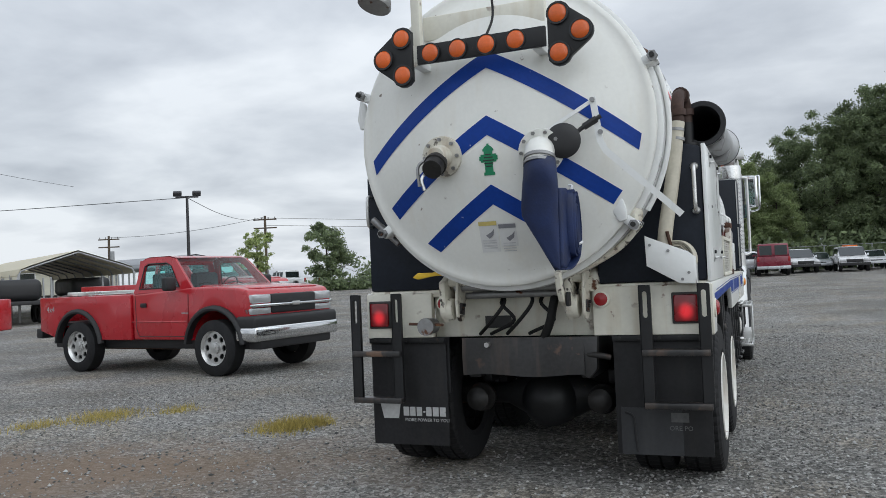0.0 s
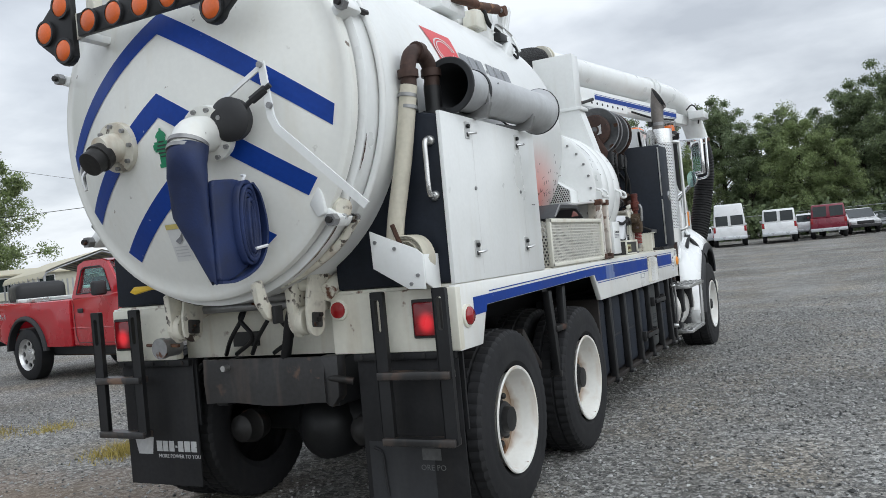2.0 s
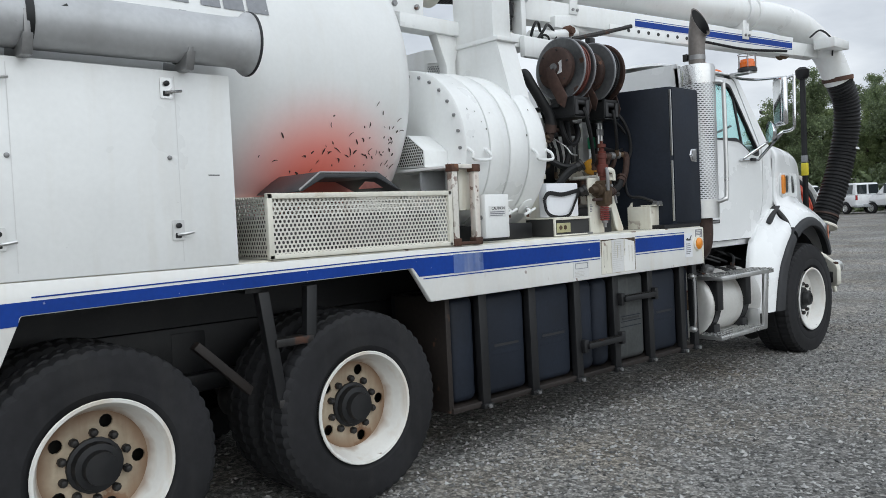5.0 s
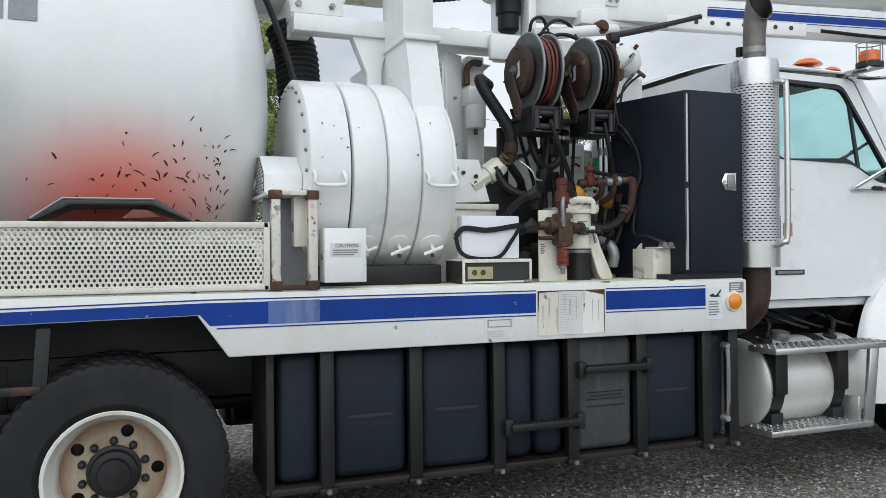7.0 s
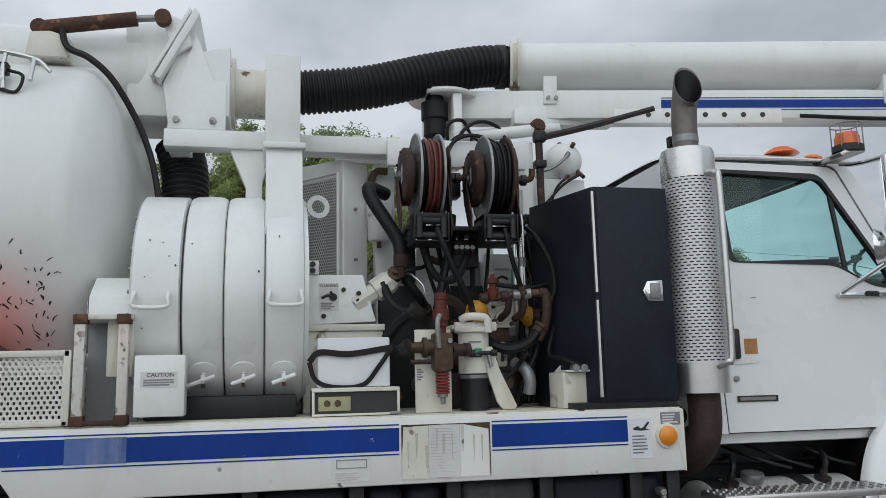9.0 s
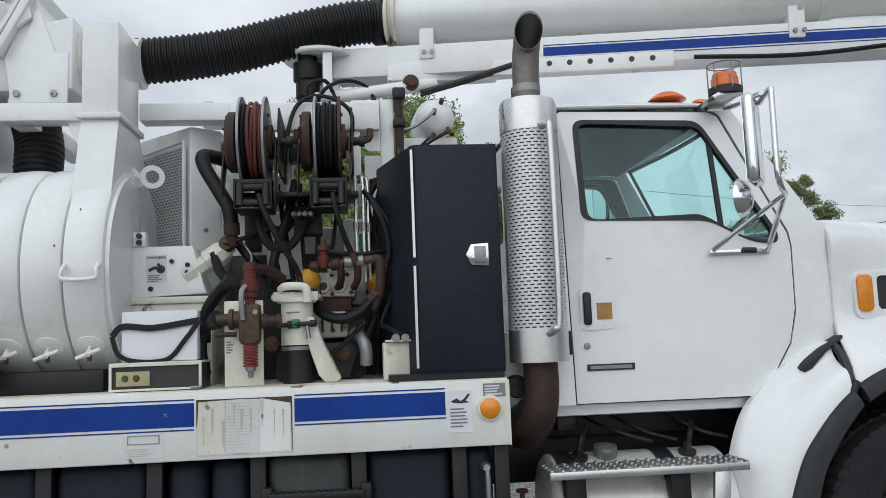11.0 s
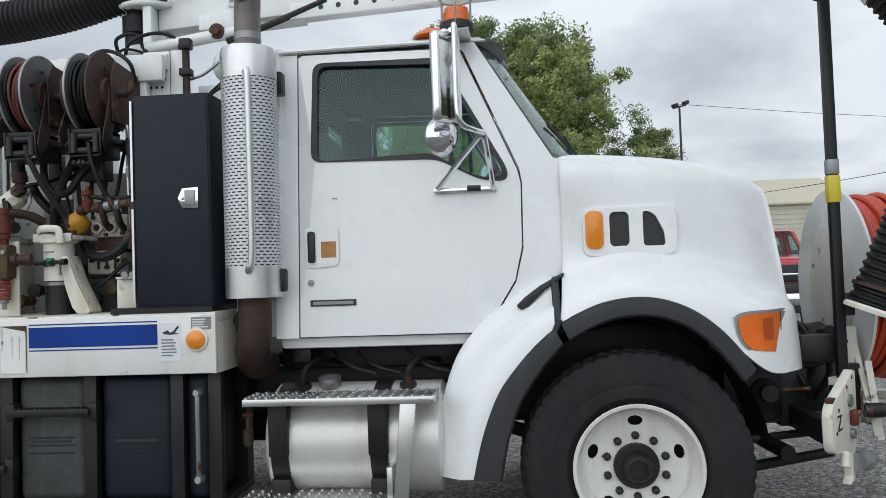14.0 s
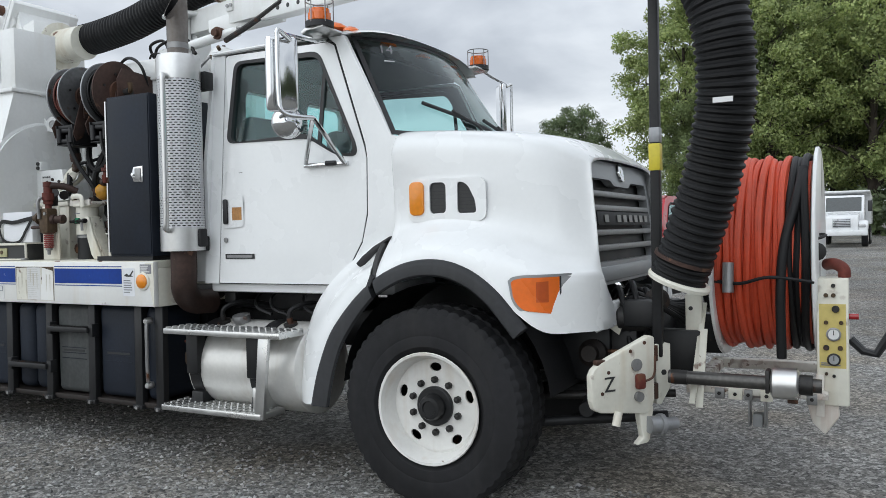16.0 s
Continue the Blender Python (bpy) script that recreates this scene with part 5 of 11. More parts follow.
# the wrap that comes round from the foot of the sleeve to the back of the roll
wrap = curve_points([V(0, -0.862, 1.455), V(0, -0.78, 1.457), V(0, -0.67, 1.50), V(0, -0.59, 1.585), V(0, -0.562, 1.70), V(0, -0.59, 1.84), V(0, -0.64, 1.905)], 5)
loops = []
for i, p in enumerate(wrap):
    d = (wrap[min(i + 1, len(wrap) - 1)] - wrap[max(i - 1, 0)]).normalized()
    nn = V(0, -d.z, d.y) * 0.006
    q = 0.50 + 0.035 * min(1, i / 12)
    loops.append([p + nn + V(0.44, 0, 0), p + nn + V(q, 0, 0), p - nn + V(q, 0, 0), p - nn + V(0.44, 0, 0)])
part("hose_flap", rings(bmesh.new(), loops), HOSEBL, hose, smooth=50)
part("hose_tie", cyl((0.540, -0.665, 1.598), (0.538, -0.58, 1.61), 0.008, seg=6), PAPER, hose)
part("hose_tie", sweep([(0.50, -0.69, 1.90), (0.515, -0.675, 1.938), (0.49, -0.665, 1.945)], 0.007, 6), PAPER, hose)

DARKIRON = material("dark_rusty_iron", (0.028, 0.021, 0.018), 0.6, 0.2, var=0.35, spots=((0.10, 0.05, 0.03), 0.25, 10))

# ---- black side water tanks with the white door panel, tube rack and hose tray ----
def side_tank(sx):
    pts = [(0.50, 1.345), (1.195, 1.345), (1.195, 2.20), (1.10, 2.225), (0.80, 2.225), (0.50, 1.9)]
    return part("water_tank", prism([(sx * x, z) for x, z in pts][::sx], "y", 0.01, 1.30, 0.02), BLACKP, truck, "black moulded side water tank")


side_tank(1)
side_tank(-1)
panel = part("door_panel", box(1.196, 0.0, 1.338, 1.222, 1.31, 2.215, 0.006), WHITE, truck, "white flat equipment door with four latches")
for y in (0.36, 1.04):
    part("panel_seam", box(1.2222, y - 0.002, 1.37, 1.2224, y + 0.002, 2.19), STICK, panel)
for y, z in ((0.30, 2.14), (1.0, 2.135), (0.295, 1.505), (1.02, 1.51)):
    lt = part("latch", plate(rounded(y - 0.028, z - 0.045, y + 0.028, z + 0.045, 0.006, 2), [rounded(y - 0.016, z - 0.036, y + 0.014, z - 0.012, 0.004, 2)], "x", 1.222, 1.228), ALU, panel, "zinc paddle latch")
    part("latch_knob", lathe((1.228, y, z + 0.02), (1, 0, 0), [(0, 0.012), (0.012, 0.012), (0.016, 0.0)], 10), BLACKM, lt)
    part("latch_handle", sweep([(1.229, y - 0.005, z - 0.02), (1.25, y + 0.02, z - 0.018), (1.25, y + 0.06, z - 0.012)], 0.007, 6), ALU, lt)
    part("latch_slot", box(1.2221, y - 0.02, z - 0.04, 1.2235, y + 0.016, z - 0.01), INKSHADE, lt)
for y, z in ((0.345, 1.83), (1.0, 1.83)):
    part("panel_bolt", lathe((1.222, y, z), (1, 0, 0), [(0, 0.011), (0.008, 0.009), (0.01, 0)], 10), STEEL, panel)
part("scratch", box(1.2222, 1.18, 1.752, 1.2228, 1.235, 1.757), INKSHADE, panel)
hd = part("grab_handle", sweep([(1.15, 0.005, 2.07), (1.15, -0.05, 2.06), (1.15, -0.055, 1.95), (1.15, -0.05, 1.80), (1.15, 0.005, 1.79)], 0.013), ALU, truck, "aluminium grab handle")
for z in (2.07, 1.79):
    part("handle_foot", lathe((1.15, 0.012, z), (0, -1, 0), [(0, 0.026), (0.02, 0.026), (0.03, 0.018)], 12), ALU, hd)
part("grab_handle", sweep([(-1.16, 0.005, 2.05), (-1.16, -0.05, 2.03), (-1.16, -0.05, 1.85), (-1.16, 0.005, 1.83)], 0.013), ALU, truck)

# big grey suction tube on top of the door
tb = part("suction_tube", lathe((1.20, 0.17, 2.365), (0.03, 1, 0.003), [(0.012, 0.146), (0.022, 0.146), (0.045, 0.126), (0.11, 0.117), (1.13, 0.115), (1.20, 0.122), (1.225, 0.146), (1.24, 0.146), (1.24, 0.10), (1.10, 0.10)], 36, cap=False), TUBEG, truck, "grey metal suction tube with flared ends")
part("tube_lining", lathe((1.20, 0.17, 2.365), (0.03, 1, 0.003), [(0.002, 0.118), (0.06, 0.108), (1.1, 0.104), (1.1, 0.0)], 36, cap=False), INTERIOR, tb, "dark open mouth of the tube")
part("tube_rim", lathe((1.20, 0.17, 2.365), (0.03, 1, 0.003), [(0.0, 0.117), (0.0, 0.146), (0.004, 0.150), (0.012, 0.150), (0.015, 0.146)], 36, cap=False), FLARE, tb, "dark rubber rim")
part("tube_rim", lathe((1.238, 1.41, 2.369), (0.03, 1, 0.003), [(-0.012, 0.146), (-0.010, 0.150), (0.0, 0.150), (0.003, 0.10)], 36, cap=False), FLARE, tb, "dark rubber rim")
for y in (0.42, 1.08):
    part("tube_strap", lathe((1.206, y, 2.366), (0, 1, 0), [(0, 0.117), (0, 0.124), (0.03, 0.124), (0.03, 0.117)], 28, cap=False), BLACKM, tb)
    part("tube_bracket", prism([(1.06, 2.21), (1.30, 2.21), (1.33, 2.29), (1.30, 2.28), (1.20, 2.245), (1.08, 2.28)], "y", y - 0.02, y + 0.02, 0.004), STEEL, tb)
    part("strap_buckle", box(1.30, y - 0.012, 2.28, 1.325, y + 0.012, 2.38, 0.004), STEEL, tb)
for y, z in ((0.56, 2.40), (0.62, 2.35)):
    part("tube_scuff", turned(box(-0.002, -0.02, -0.012, 0.002, 0.02, 0.012), at(1.318, y, z, pose(0, 0, 0, 30, 0, 0))), INKSHADE, tb)

# filler hose with rusty elbows
part("filler_hose", sweep([(0.95, -0.10, 1.55), (0.97, -0.09, 1.70), (1.02, -0.05, 2.0), (1.065, -0.01, 2.36)], 0.045, 14), HOSEW, truck, "pale beige filler hose")
for z in (2.24, 2.30):
    part("hose_clamp", lathe((1.055, -0.018, z), (0.1, 0.1, 1), [(0, 0.05), (0.018, 0.05)], 16), STEEL, truck)
part("pipe_elbow", sweep([(1.067, -0.01, 2.36), (1.068, -0.005, 2.46), (1.075, 0.04, 2.535), (1.09, 0.12, 2.54), (1.10, 0.18, 2.47), (1.10, 0.185, 2.36)], 0.041, 16), RUSTD, truck, "rusty brown pipe elbow")
for p, d in (((1.067, -0.01, 2.42), (0, 0, 1)), ((1.10, 0.185, 2.45), (0, 0, 1)), ((1.085, 0.08, 2.545), (0.1, 1, 0))):
    part("elbow_collar", lathe(p, d, [(-0.02, 0.054), (0.02, 0.054)], 16), RUSTD, truck)
part("drop_pipe", cyl((1.10, 0.185, 2.38), (1.10, 0.185, 2.22), 0.046), BLACKM, truck)
part("pipe_flange", lathe((1.10, 0.185, 2.225), (0, 0, 1), [(0, 0.075), (0.02, 0.075), (0.022, 0.05)], 16), BLACKM, truck)
part("pipe_post", box(0.98, 0.12, 2.2, 1.02, 0.16, 2.46, 0.004), BLACKM, truck)

# hose tray
part("hose_tray", prism([(0.84, 1.64), (0.885, 1.62), (1.10, 1.53), (1.135, 1.50), (1.135, 1.33), (1.04, 1.335), (0.845, 1.45)], "y", -0.155, -0.145, 0.002), WHITE, truck, "white triangular hose tray plate")
part("tray_side", prism([(-0.15, 1.50), (0.0, 1.50), (0.0, 1.32), (-0.06, 1.32), (-0.15, 1.36)], "x", 1.132, 1.14, 0.002), WHITE, truck)
for x, z in ((0.87, 1.58), (0.98, 1.54), (1.10, 1.40), (1.06, 1.36)):
    part("tray_bolt", cyl((x, -0.155, z), (x, -0.163, z), 0.010, seg=6), STEEL, truck)
coil = tagged(empty("hose_coil", pose(1.025, -0.128, 1.482, 0, 0, -6)), "rolled cream lay-flat hose standing in the white hose tray", "hose")
for k in range(7):
    ro = 0.122 - 0.0135 * k
    oval = lathe((0.004 * math.sin(k * 1.7), 0.006 * (k % 3) + 0.003 * k, 0.004 * k), (0, 1, 0), [(0.0, ro - 0.010), (-0.004, ro - 0.006), (-0.004, ro - 0.003), (0.0, ro), (0.098 - 0.004 * k, ro), (0.102 - 0.004 * k, ro - 0.005), (0.098, ro - 0.010)], 36, cap=False)
    for v in oval.verts:
        v.co.x *= 0.92
    part("hose_layer", oval, HOSEW, coil)
part("hose_core", cyl((0, 0.012, 0.02), (0, 0.09, 0.02), 0.028, seg=12), INTERIOR, coil)

# logo on the tank flank: plain shapes on the curve of the tank
def on_tank(name, y0, y1, z0, z1, mat_, lift=0.004, skew=0.0, n=6):
    bm = bmesh.new()
    loops = []
    for i in range(n + 1):
        z = z0 + (z1 - z0) * i / n
        x = math.sqrt(max(0.01, (RT + lift) ** 2 - (z - ZC) ** 2))
        s = skew * (1 - i / n)
        loops.append([(x, y0 + s, z), (x, y1 + (s if skew < 0 else 0), z)])
    rings(bm, loops, cap=False, close=False)
    return part(name, bm, mat_, truck, smooth=0)


on_tank("emblem_block", 0.50, 0.88, 2.60, 2.82, LOGOR, skew=0.10)
for k, w in enumerate((0.11, 0.085)):
    bm = bmesh.new()
    loops = []
    for i in range(25):
        a = math.pi * (0.05 + 1.9 * i / 24)
        y, z = 0.70 + w * 1.25 * math.cos(a), 2.70 + w * 0.75 * math.sin(a)
        pt = []
        for r_ in (1.0, 0.90):
            yy, zz = 0.70 + w * 1.25 * r_ * math.cos(a), 2.695 + w * 0.75 * r_ * math.sin(a)
            pt.append((math.sqrt((RT + 0.007) ** 2 - (zz - ZC) ** 2), yy, zz))
        loops.append(pt)
    part("emblem_ring", rings(bm, loops, cap=False, close=False), STICK, truck, smooth=0)
for y0, w, z0, z1 in ((0.905, 0.115, 2.60, 2.73), (1.035, 0.105, 2.60, 2.73), (1.155, 0.10, 2.60, 2.73), (1.272, 0.03, 2.655, 2.675), (1.318, 0.105, 2.60, 2.73), (1.44, 0.115, 2.60, 2.73), (1.575, 0.12, 2.60, 2.73)):
    on_tank("brand_bar", y0, y0 + w, z0, z1, BRANDG)

# scrapes through the tank's paint, low on its flank
rs = random.Random(31)
bm = bmesh.new()
for k in range(105):
    y_, z_ = 2.56 - abs(rs.gauss(0, 0.42)), rs.gauss(1.87, 0.14)
    if y_ < 1.5 or z_ < 1.58 or (2.56 - y_) > 0.45 and rs.random() < 0.35:
        continue
    ang = rs.choice((0.9, 1.15, 1.3, 2.2, 2.5)) + rs.gauss(0, 0.22)
    ln_, w_ = rs.uniform(0.010, 0.04) * (2.0 if rs.random() > 0.88 else 1), rs.uniform(0.002, 0.0058)
    turn_ = rs.gauss(0, 0.5)
    loops = []
    for i in range(5):
        f_ = i / 4
        a_ = ang + turn_ * f_
        yy, zz = y_ + ln_ * f_ * math.cos(a_), z_ + ln_ * f_ * math.sin(a_)
        ww = w_ * math.sin(math.pi * (0.12 + 0.76 * f_)) * rs.uniform(0.6, 1.2)
        pts = []
        for q in (-1, 1):
            z2 = zz + q * ww * math.cos(a_)
            pts.append((math.sqrt(max(0.01, (RT + 0.0025) ** 2 - (z2 - ZC) ** 2)), yy - q * ww * math.sin(a_), z2))
        loops.append(pts)
    rings(bm, loops, cap=False, close=False)
tagged(part("paint_scrape", bm, RUSTD, truck, "dark scrapes through the paint", smooth=0), "dark scrapes through the paint", kind="stuff")

# ---- perforated bin, rusty posts ----
for name, a in (("bin_side", (1.205, 1.48, 1.35, 1.209, 2.70, 1.655)), ("bin_side", (0.75, 1.48, 1.35, 0.754, 2.70, 1.655)), ("bin_end", (0.754, 1.48, 1.35, 1.205, 1.484, 1.655)), ("bin_end", (0.754, 2.696, 1.35, 1.205, 2.70, 1.655))):
    part(name, box(*a), PERF, truck, "perforated cream steel bin side", smooth=0)
for a in ((1.195, 1.475, 1.64, 1.225, 2.705, 1.668), (0.745, 1.475, 1.64, 0.765, 2.705, 1.668), (1.195, 1.475, 1.345, 1.225, 2.705, 1.368)):
    part("bin_rail", box(*a, 0.004), CREAM, truck)
part("bin_content", box(0.80, 1.52, 1.352, 1.165, 2.66, 1.56, 0.04), CONTENT, truck, "grey cloth and rags inside the bin")
for y in (1.475, 2.68):
    part("bin_post", box(1.195, y, 1.345, 1.225, y + 0.03, 1.668, 0.004), CREAM, truck)
for y in (2.74, 2.92):
    part("rusty_post", box(1.18, y - 0.022, 1.345, 1.225, y + 0.022, 1.80, 0.005), RUSTW, truck, "white post with rust at its ends")
    for z in (1.36, 1.80):
        part("rust_cap", box(1.172, y - 0.03, z - 0.02, 1.232, y + 0.03, z + 0.025, 0.006), RUST, truck)
part("post_backing", box(0.93, 2.72, 1.345, 0.95, 2.95, 1.80, 0.003), SHADEG, truck)
part("post_base", box(1.17, 2.71, 1.345, 1.23, 2.95, 1.362, 0.003), RUST, truck)
part("post_top", box(1.18, 2.72, 1.80, 1.22, 2.96, 1.825, 0.004), RUSTW, truck)
GUARD = [(0.70, 1.835), (0.72, 1.96), (0.77, 2.03), (0.84, 2.03), (0.985, 1.925), (0.985, 1.822)]
guard = part("belt_guard", prism(GUARD, "y", 2.722, 2.918, 0.004), WHITE, truck, "white six-sided belt guard with a perforated face")
inner = [(0.843 + (x - 0.843) * 0.93, 1.925 + (z - 1.925) * 0.92) for x, z in GUARD]
# Added black sheet stands for the shade inside the guard's holes.
part("guard_backing", prism(inner, "y", 2.7195, 2.7215), INKSHADE, guard)
part("guard_mesh", prism(inner, "y", 2.714, 2.717), PERFG, guard, "perforated sheet face")
part("guard_shelf", box(0.62, 2.70, 1.80, 1.18, 2.95, 1.818, 0.003), WHITE, guard)
part("shaft_end", lathe((0.715, 2.72, 1.895), (0, -1, 0), [(0, 0.042), (0.06, 0.042), (0.06, 0.034), (0.01, 0.032), (0.01, 0.0)], 20, cap=False), CREAM, guard)
part("guard_column", box(1.08, 2.84, 1.55, 1.15, 2.95, 1.80, 0.004), CREAM, guard)
fl = tagged(part("folded_cover", prism([(1.66, 1.675), (1.80, 1.775), (2.20, 1.775), (2.36, 1.675), (2.34, 1.675), (2.18, 1.745), (1.84, 1.745), (1.70, 1.675)], "x", 0.80, 1.19, 0.006), COVERG), "dark grey folded cover lying on the perforated bin", "cover")
# Reddish reflection on the cover, laid on as a dark red sliver.
part("cover_patch", prism([(2.05, 1.683), (2.10, 1.725), (2.16, 1.722), (2.22, 1.69)], "x", 1.188, 1.194, 0.002), COILR, fl)
part("cover_edge", sweep([(1.192, 1.68, 1.682), (1.192, 1.81, 1.772), (1.192, 2.19, 1.772)], 0.006, 6, per=1), STEEL, fl)

# ---- fan housing with chute ----
BX, BZ, BR = 0.595, 1.935, 0.545
fan = part("fan_housing", lathe((BX, 2.92, BZ), (0, 1, 0), [(0, 0.10), (0, BR - 0.015), (0.012, BR), (0.215, BR), (0.222, BR - 0.022)], 64), WHITE, truck, "white round multi-stage fan housing")
y = 3.155
for k in range(3):
    part("fan_stage", lathe((BX, y - 0.005, BZ), (0, 1, 0), [(0, BR - 0.024), (0.006, BR - 0.006), (0.03, BR + 0.004), (0.10, BR + 0.008), (0.16, BR + 0.004), (0.18, BR - 0.008), (0.185, BR - 0.024)], 64), WHITE, fan)
    part("stage_gap", lathe((BX, y - 0.017, BZ), (0, 1, 0), [(0, BR - 0.03), (0.02, BR - 0.03)], 48), INKSHADE, fan)
    y += 0.188
for i in range(30):
    a = 2 * math.pi * i / 30
    part("rim_bolt", lathe((BX + 0.505 * math.cos(a), 2.92, BZ + 0.505 * math.sin(a)), (0, -1, 0), [(0, 0.012), (0.012, 0.010), (0.014, 0)], 6), STEEL, fan)
for y in (3.245, 3.43, 3.618):
    a0 = radians(-43)
    r = BR + 0.006
    pt = V(BX + r * math.cos(a0), y, BZ + r * math.sin(a0))
    d = V(math.cos(a0), 0, math.sin(a0))
    h = part("hatch", lathe(pt - d * 0.01, d, [(0, 0.068), (0.014, 0.066), (0.018, 0.05), (0.02, 0.0)], 24), WHITE, fan, "round clean-out hatch with T handle")
    part("hatch_screw", cyl(pt, pt + d * 0.06, 0.012, seg=8), WHITE, h)
    part("hatch_handle", cyl(pt + d * 0.05 + V(0, -0.055, -0.02), pt + d * 0.05 + V(0, 0.055, 0.02), 0.010, seg=8), WHITE, h)
    part("hatch_slot", box(pt.x + 0.012, y - 0.009, pt.z - 0.07, pt.x + 0.022, y + 0.009, pt.z - 0.005), RUST, h)
for y in (3.02, 3.62):
    a0 = radians(-6 if y < 3.3 else -5)
    r = BR
    px, pz = BX + r * math.cos(a0), BZ + r * math.sin(a0)
    part("lift_handle", sweep([(px, y - 0.075, pz + 0.05), (px + 0.045, y - 0.075, pz + 0.02), (px + 0.05, y - 0.07, pz - 0.02), (px + 0.05, y + 0.07, pz - 0.02), (px + 0.045, y + 0.075, pz + 0.02), (px, y + 0.075, pz + 0.05)], 0.010, 8, per=3), WHITE, fan)
rnd = random.Random(5)
for i in range(9):
    a0, y = radians(rnd.uniform(-25, 30)), rnd.uniform(2.98, 3.68)
    px, pz = BX + (BR + 0.0085) * math.cos(a0), BZ + (BR + 0.0085) * math.sin(a0)
    part("paint_chip", turned(box(-0.001, -0.002 - 0.004 * rnd.random(), -0.002, 0.001, 0.002, 0.002 + 0.008 * rnd.random()), at(px, y, pz, pose(0, 0, 0, rnd.uniform(-40, 40), 0, 0) @ Matrix.Rotation(-a0, 4, "Y"))), INKSHADE, fan)
ch = bmesh.new()
prism([(BX + 0.50, BZ + 0.15), (BX + 0.46, 2.10), (0.88, 2.705), (0.50, 2.705), (0.25, 2.40), (0.5, 2.2)], "y", 3.522, 3.705, bm=ch)
part("fan_chute", ch, WHITE, fan, "white sheet-metal discharge chute")
part("chute_collar", box(0.46, 3.505, 2.70, 0.91, 3.722, 2.73, 0.004), WHITE, fan)
part("exhaust_box", prism([(0.48, 2.73), (0.86, 2.73), (0.86, 3.222), (0.48, 3.222)], "y", 3.515, 3.695, 0.004), WHITE, fan, "white flat exhaust stack")
part("fan_back", lathe((BX, 3.712, BZ), (0, 1, 0), [(0, BR - 0.03), (0.02, BR - 0.03), (0.022, 0.1)], 48), WHITE, fan)
part("fan_foot", box(0.2, 2.98, 1.345, 1.0, 3.68, 1.45, 0.01), BLACKM, fan)
cb = part("caution_box", box(1.12, 2.972, 1.372, 1.238, 3.185, 1.64, 0.006), WHITE, truck, "white box with a caution label")
lb = part("caution_label", box(1.2385, 3.0, 1.50, 1.240, 3.155, 1.568), STICK, cb)
words("CAUTION", 0.026, at(1.2408, 3.083, 1.553, SIDE), INKSHADE, lb)
bars(1.2402, 3.012, 1.505, 3.15, 1.537, 3, lb, seed=6)
for y in (2.965, 3.192):
    part("box_wing_screw", cyl((1.20, y, 1.50), (1.20, y + 0.012, 1.50), 0.014, seg=8), STEEL, cb)

# ---- gear boxes, paper wallet, small battery tray beside the fan ----
gb = part("gear_cover", prism([(3.725, 1.80), (4.105, 1.815), (4.09, 1.86), (4.035, 2.065), (3.725, 2.065)], "x", 0.50, 0.72, 0.006), WHITE, truck, "white gear cover with warning label")
lb = part("warning_label", box(0.7205, 3.80, 1.875, 0.722, 3.905, 2.02), STICK, gb)
words("WARNING", 0.020, at(0.7226, 3.852, 2.006, SIDE), INKSHADE, lb)
part("pictogram", sweep([(0.7235, 3.815, 1.94), (0.7235, 3.85, 1.955), (0.7235, 3.885, 1.94), (0.7235, 3.86, 1.975)], 0.008, 6), INKSHADE, lb)
part("pictogram", lathe((0.7225, 3.875, 1.945), (1, 0, 0), [(0, 0.022), (0.002, 0.022), (0.002, 0.012)], 14), INKSHADE, lb)
bars(0.7222, 3.81, 1.88, 3.895, 1.918, 4, lb, seed=7)
for y, z, r in ((3.93, 1.985, 0.012), (4.01, 1.965, 0.013), (4.008, 1.925, 0.013), (3.825, 1.845, 0.013)):
    part("cover_bolt", lathe((0.72, y, z), (1, 0, 0), [(0, r), (0.012, r), (0.014, 0)], 8), DARKST, gb)
part("hinge_tab", box(0.66, 3.735, 2.065, 0.73, 3.80, 2.14, 0.004), WHITE, gb)
for z in (2.085, 2.12):
    part("tab_bolt", lathe((0.73, 3.768, z), (1, 0, 0), [(0, 0.016), (0.014, 0.014), (0.016, 0)], 8), INKSHADE, gb)
lc = part("lower_cover", box(0.45, 3.72, 1.345, 0.74, 4.135, 1.765, 0.006), CREAM, truck, "cream lower gear cover with a folded lid")
part("cover_lid", box(0.45, 3.715, 1.765, 0.755, 4.145, 1.80, 0.005), CREAM, lc)
wal = tagged(part("document_wallet", box(0.985, 3.775, 1.478, 1.06, 4.125, 1.715, 0.008), PAPER), "white document pack with black strap on the truck deck", "documents")
part("strap", sweep([(1.066, 3.735, 1.60), (1.070, 3.785, 1.645), (1.074, 3.92, 1.635), (1.070, 4.07, 1.655), (1.064, 4.135, 1.665)], 0.012, 6, flat=(0.0025, 0.017)), HOSEB, wal)
part("strap", sweep([(1.064, 4.135, 1.665), (1.072, 4.07, 1.575), (1.074, 3.99, 1.487), (1.070, 3.85, 1.480), (1.066, 3.765, 1.515), (1.066, 3.735, 1.60)], 0.012, 6, flat=(0.0025, 0.013)), HOSEB, wal)
bm = box(1.13, 3.745, 1.347, 1.145, 4.158, 1.357, 0.002)
for a in ((1.13, 3.745, 1.458, 1.145, 4.158, 1.468), (1.13, 3.745, 1.357, 1.145, 3.757, 1.458), (1.13, 4.146, 1.357, 1.145, 4.158, 1.458)):
    box(*a, 0.002, bm=bm)
tr = part("battery_tray", bm, CREAM, truck, "cream tray with small yellow gauge panel")
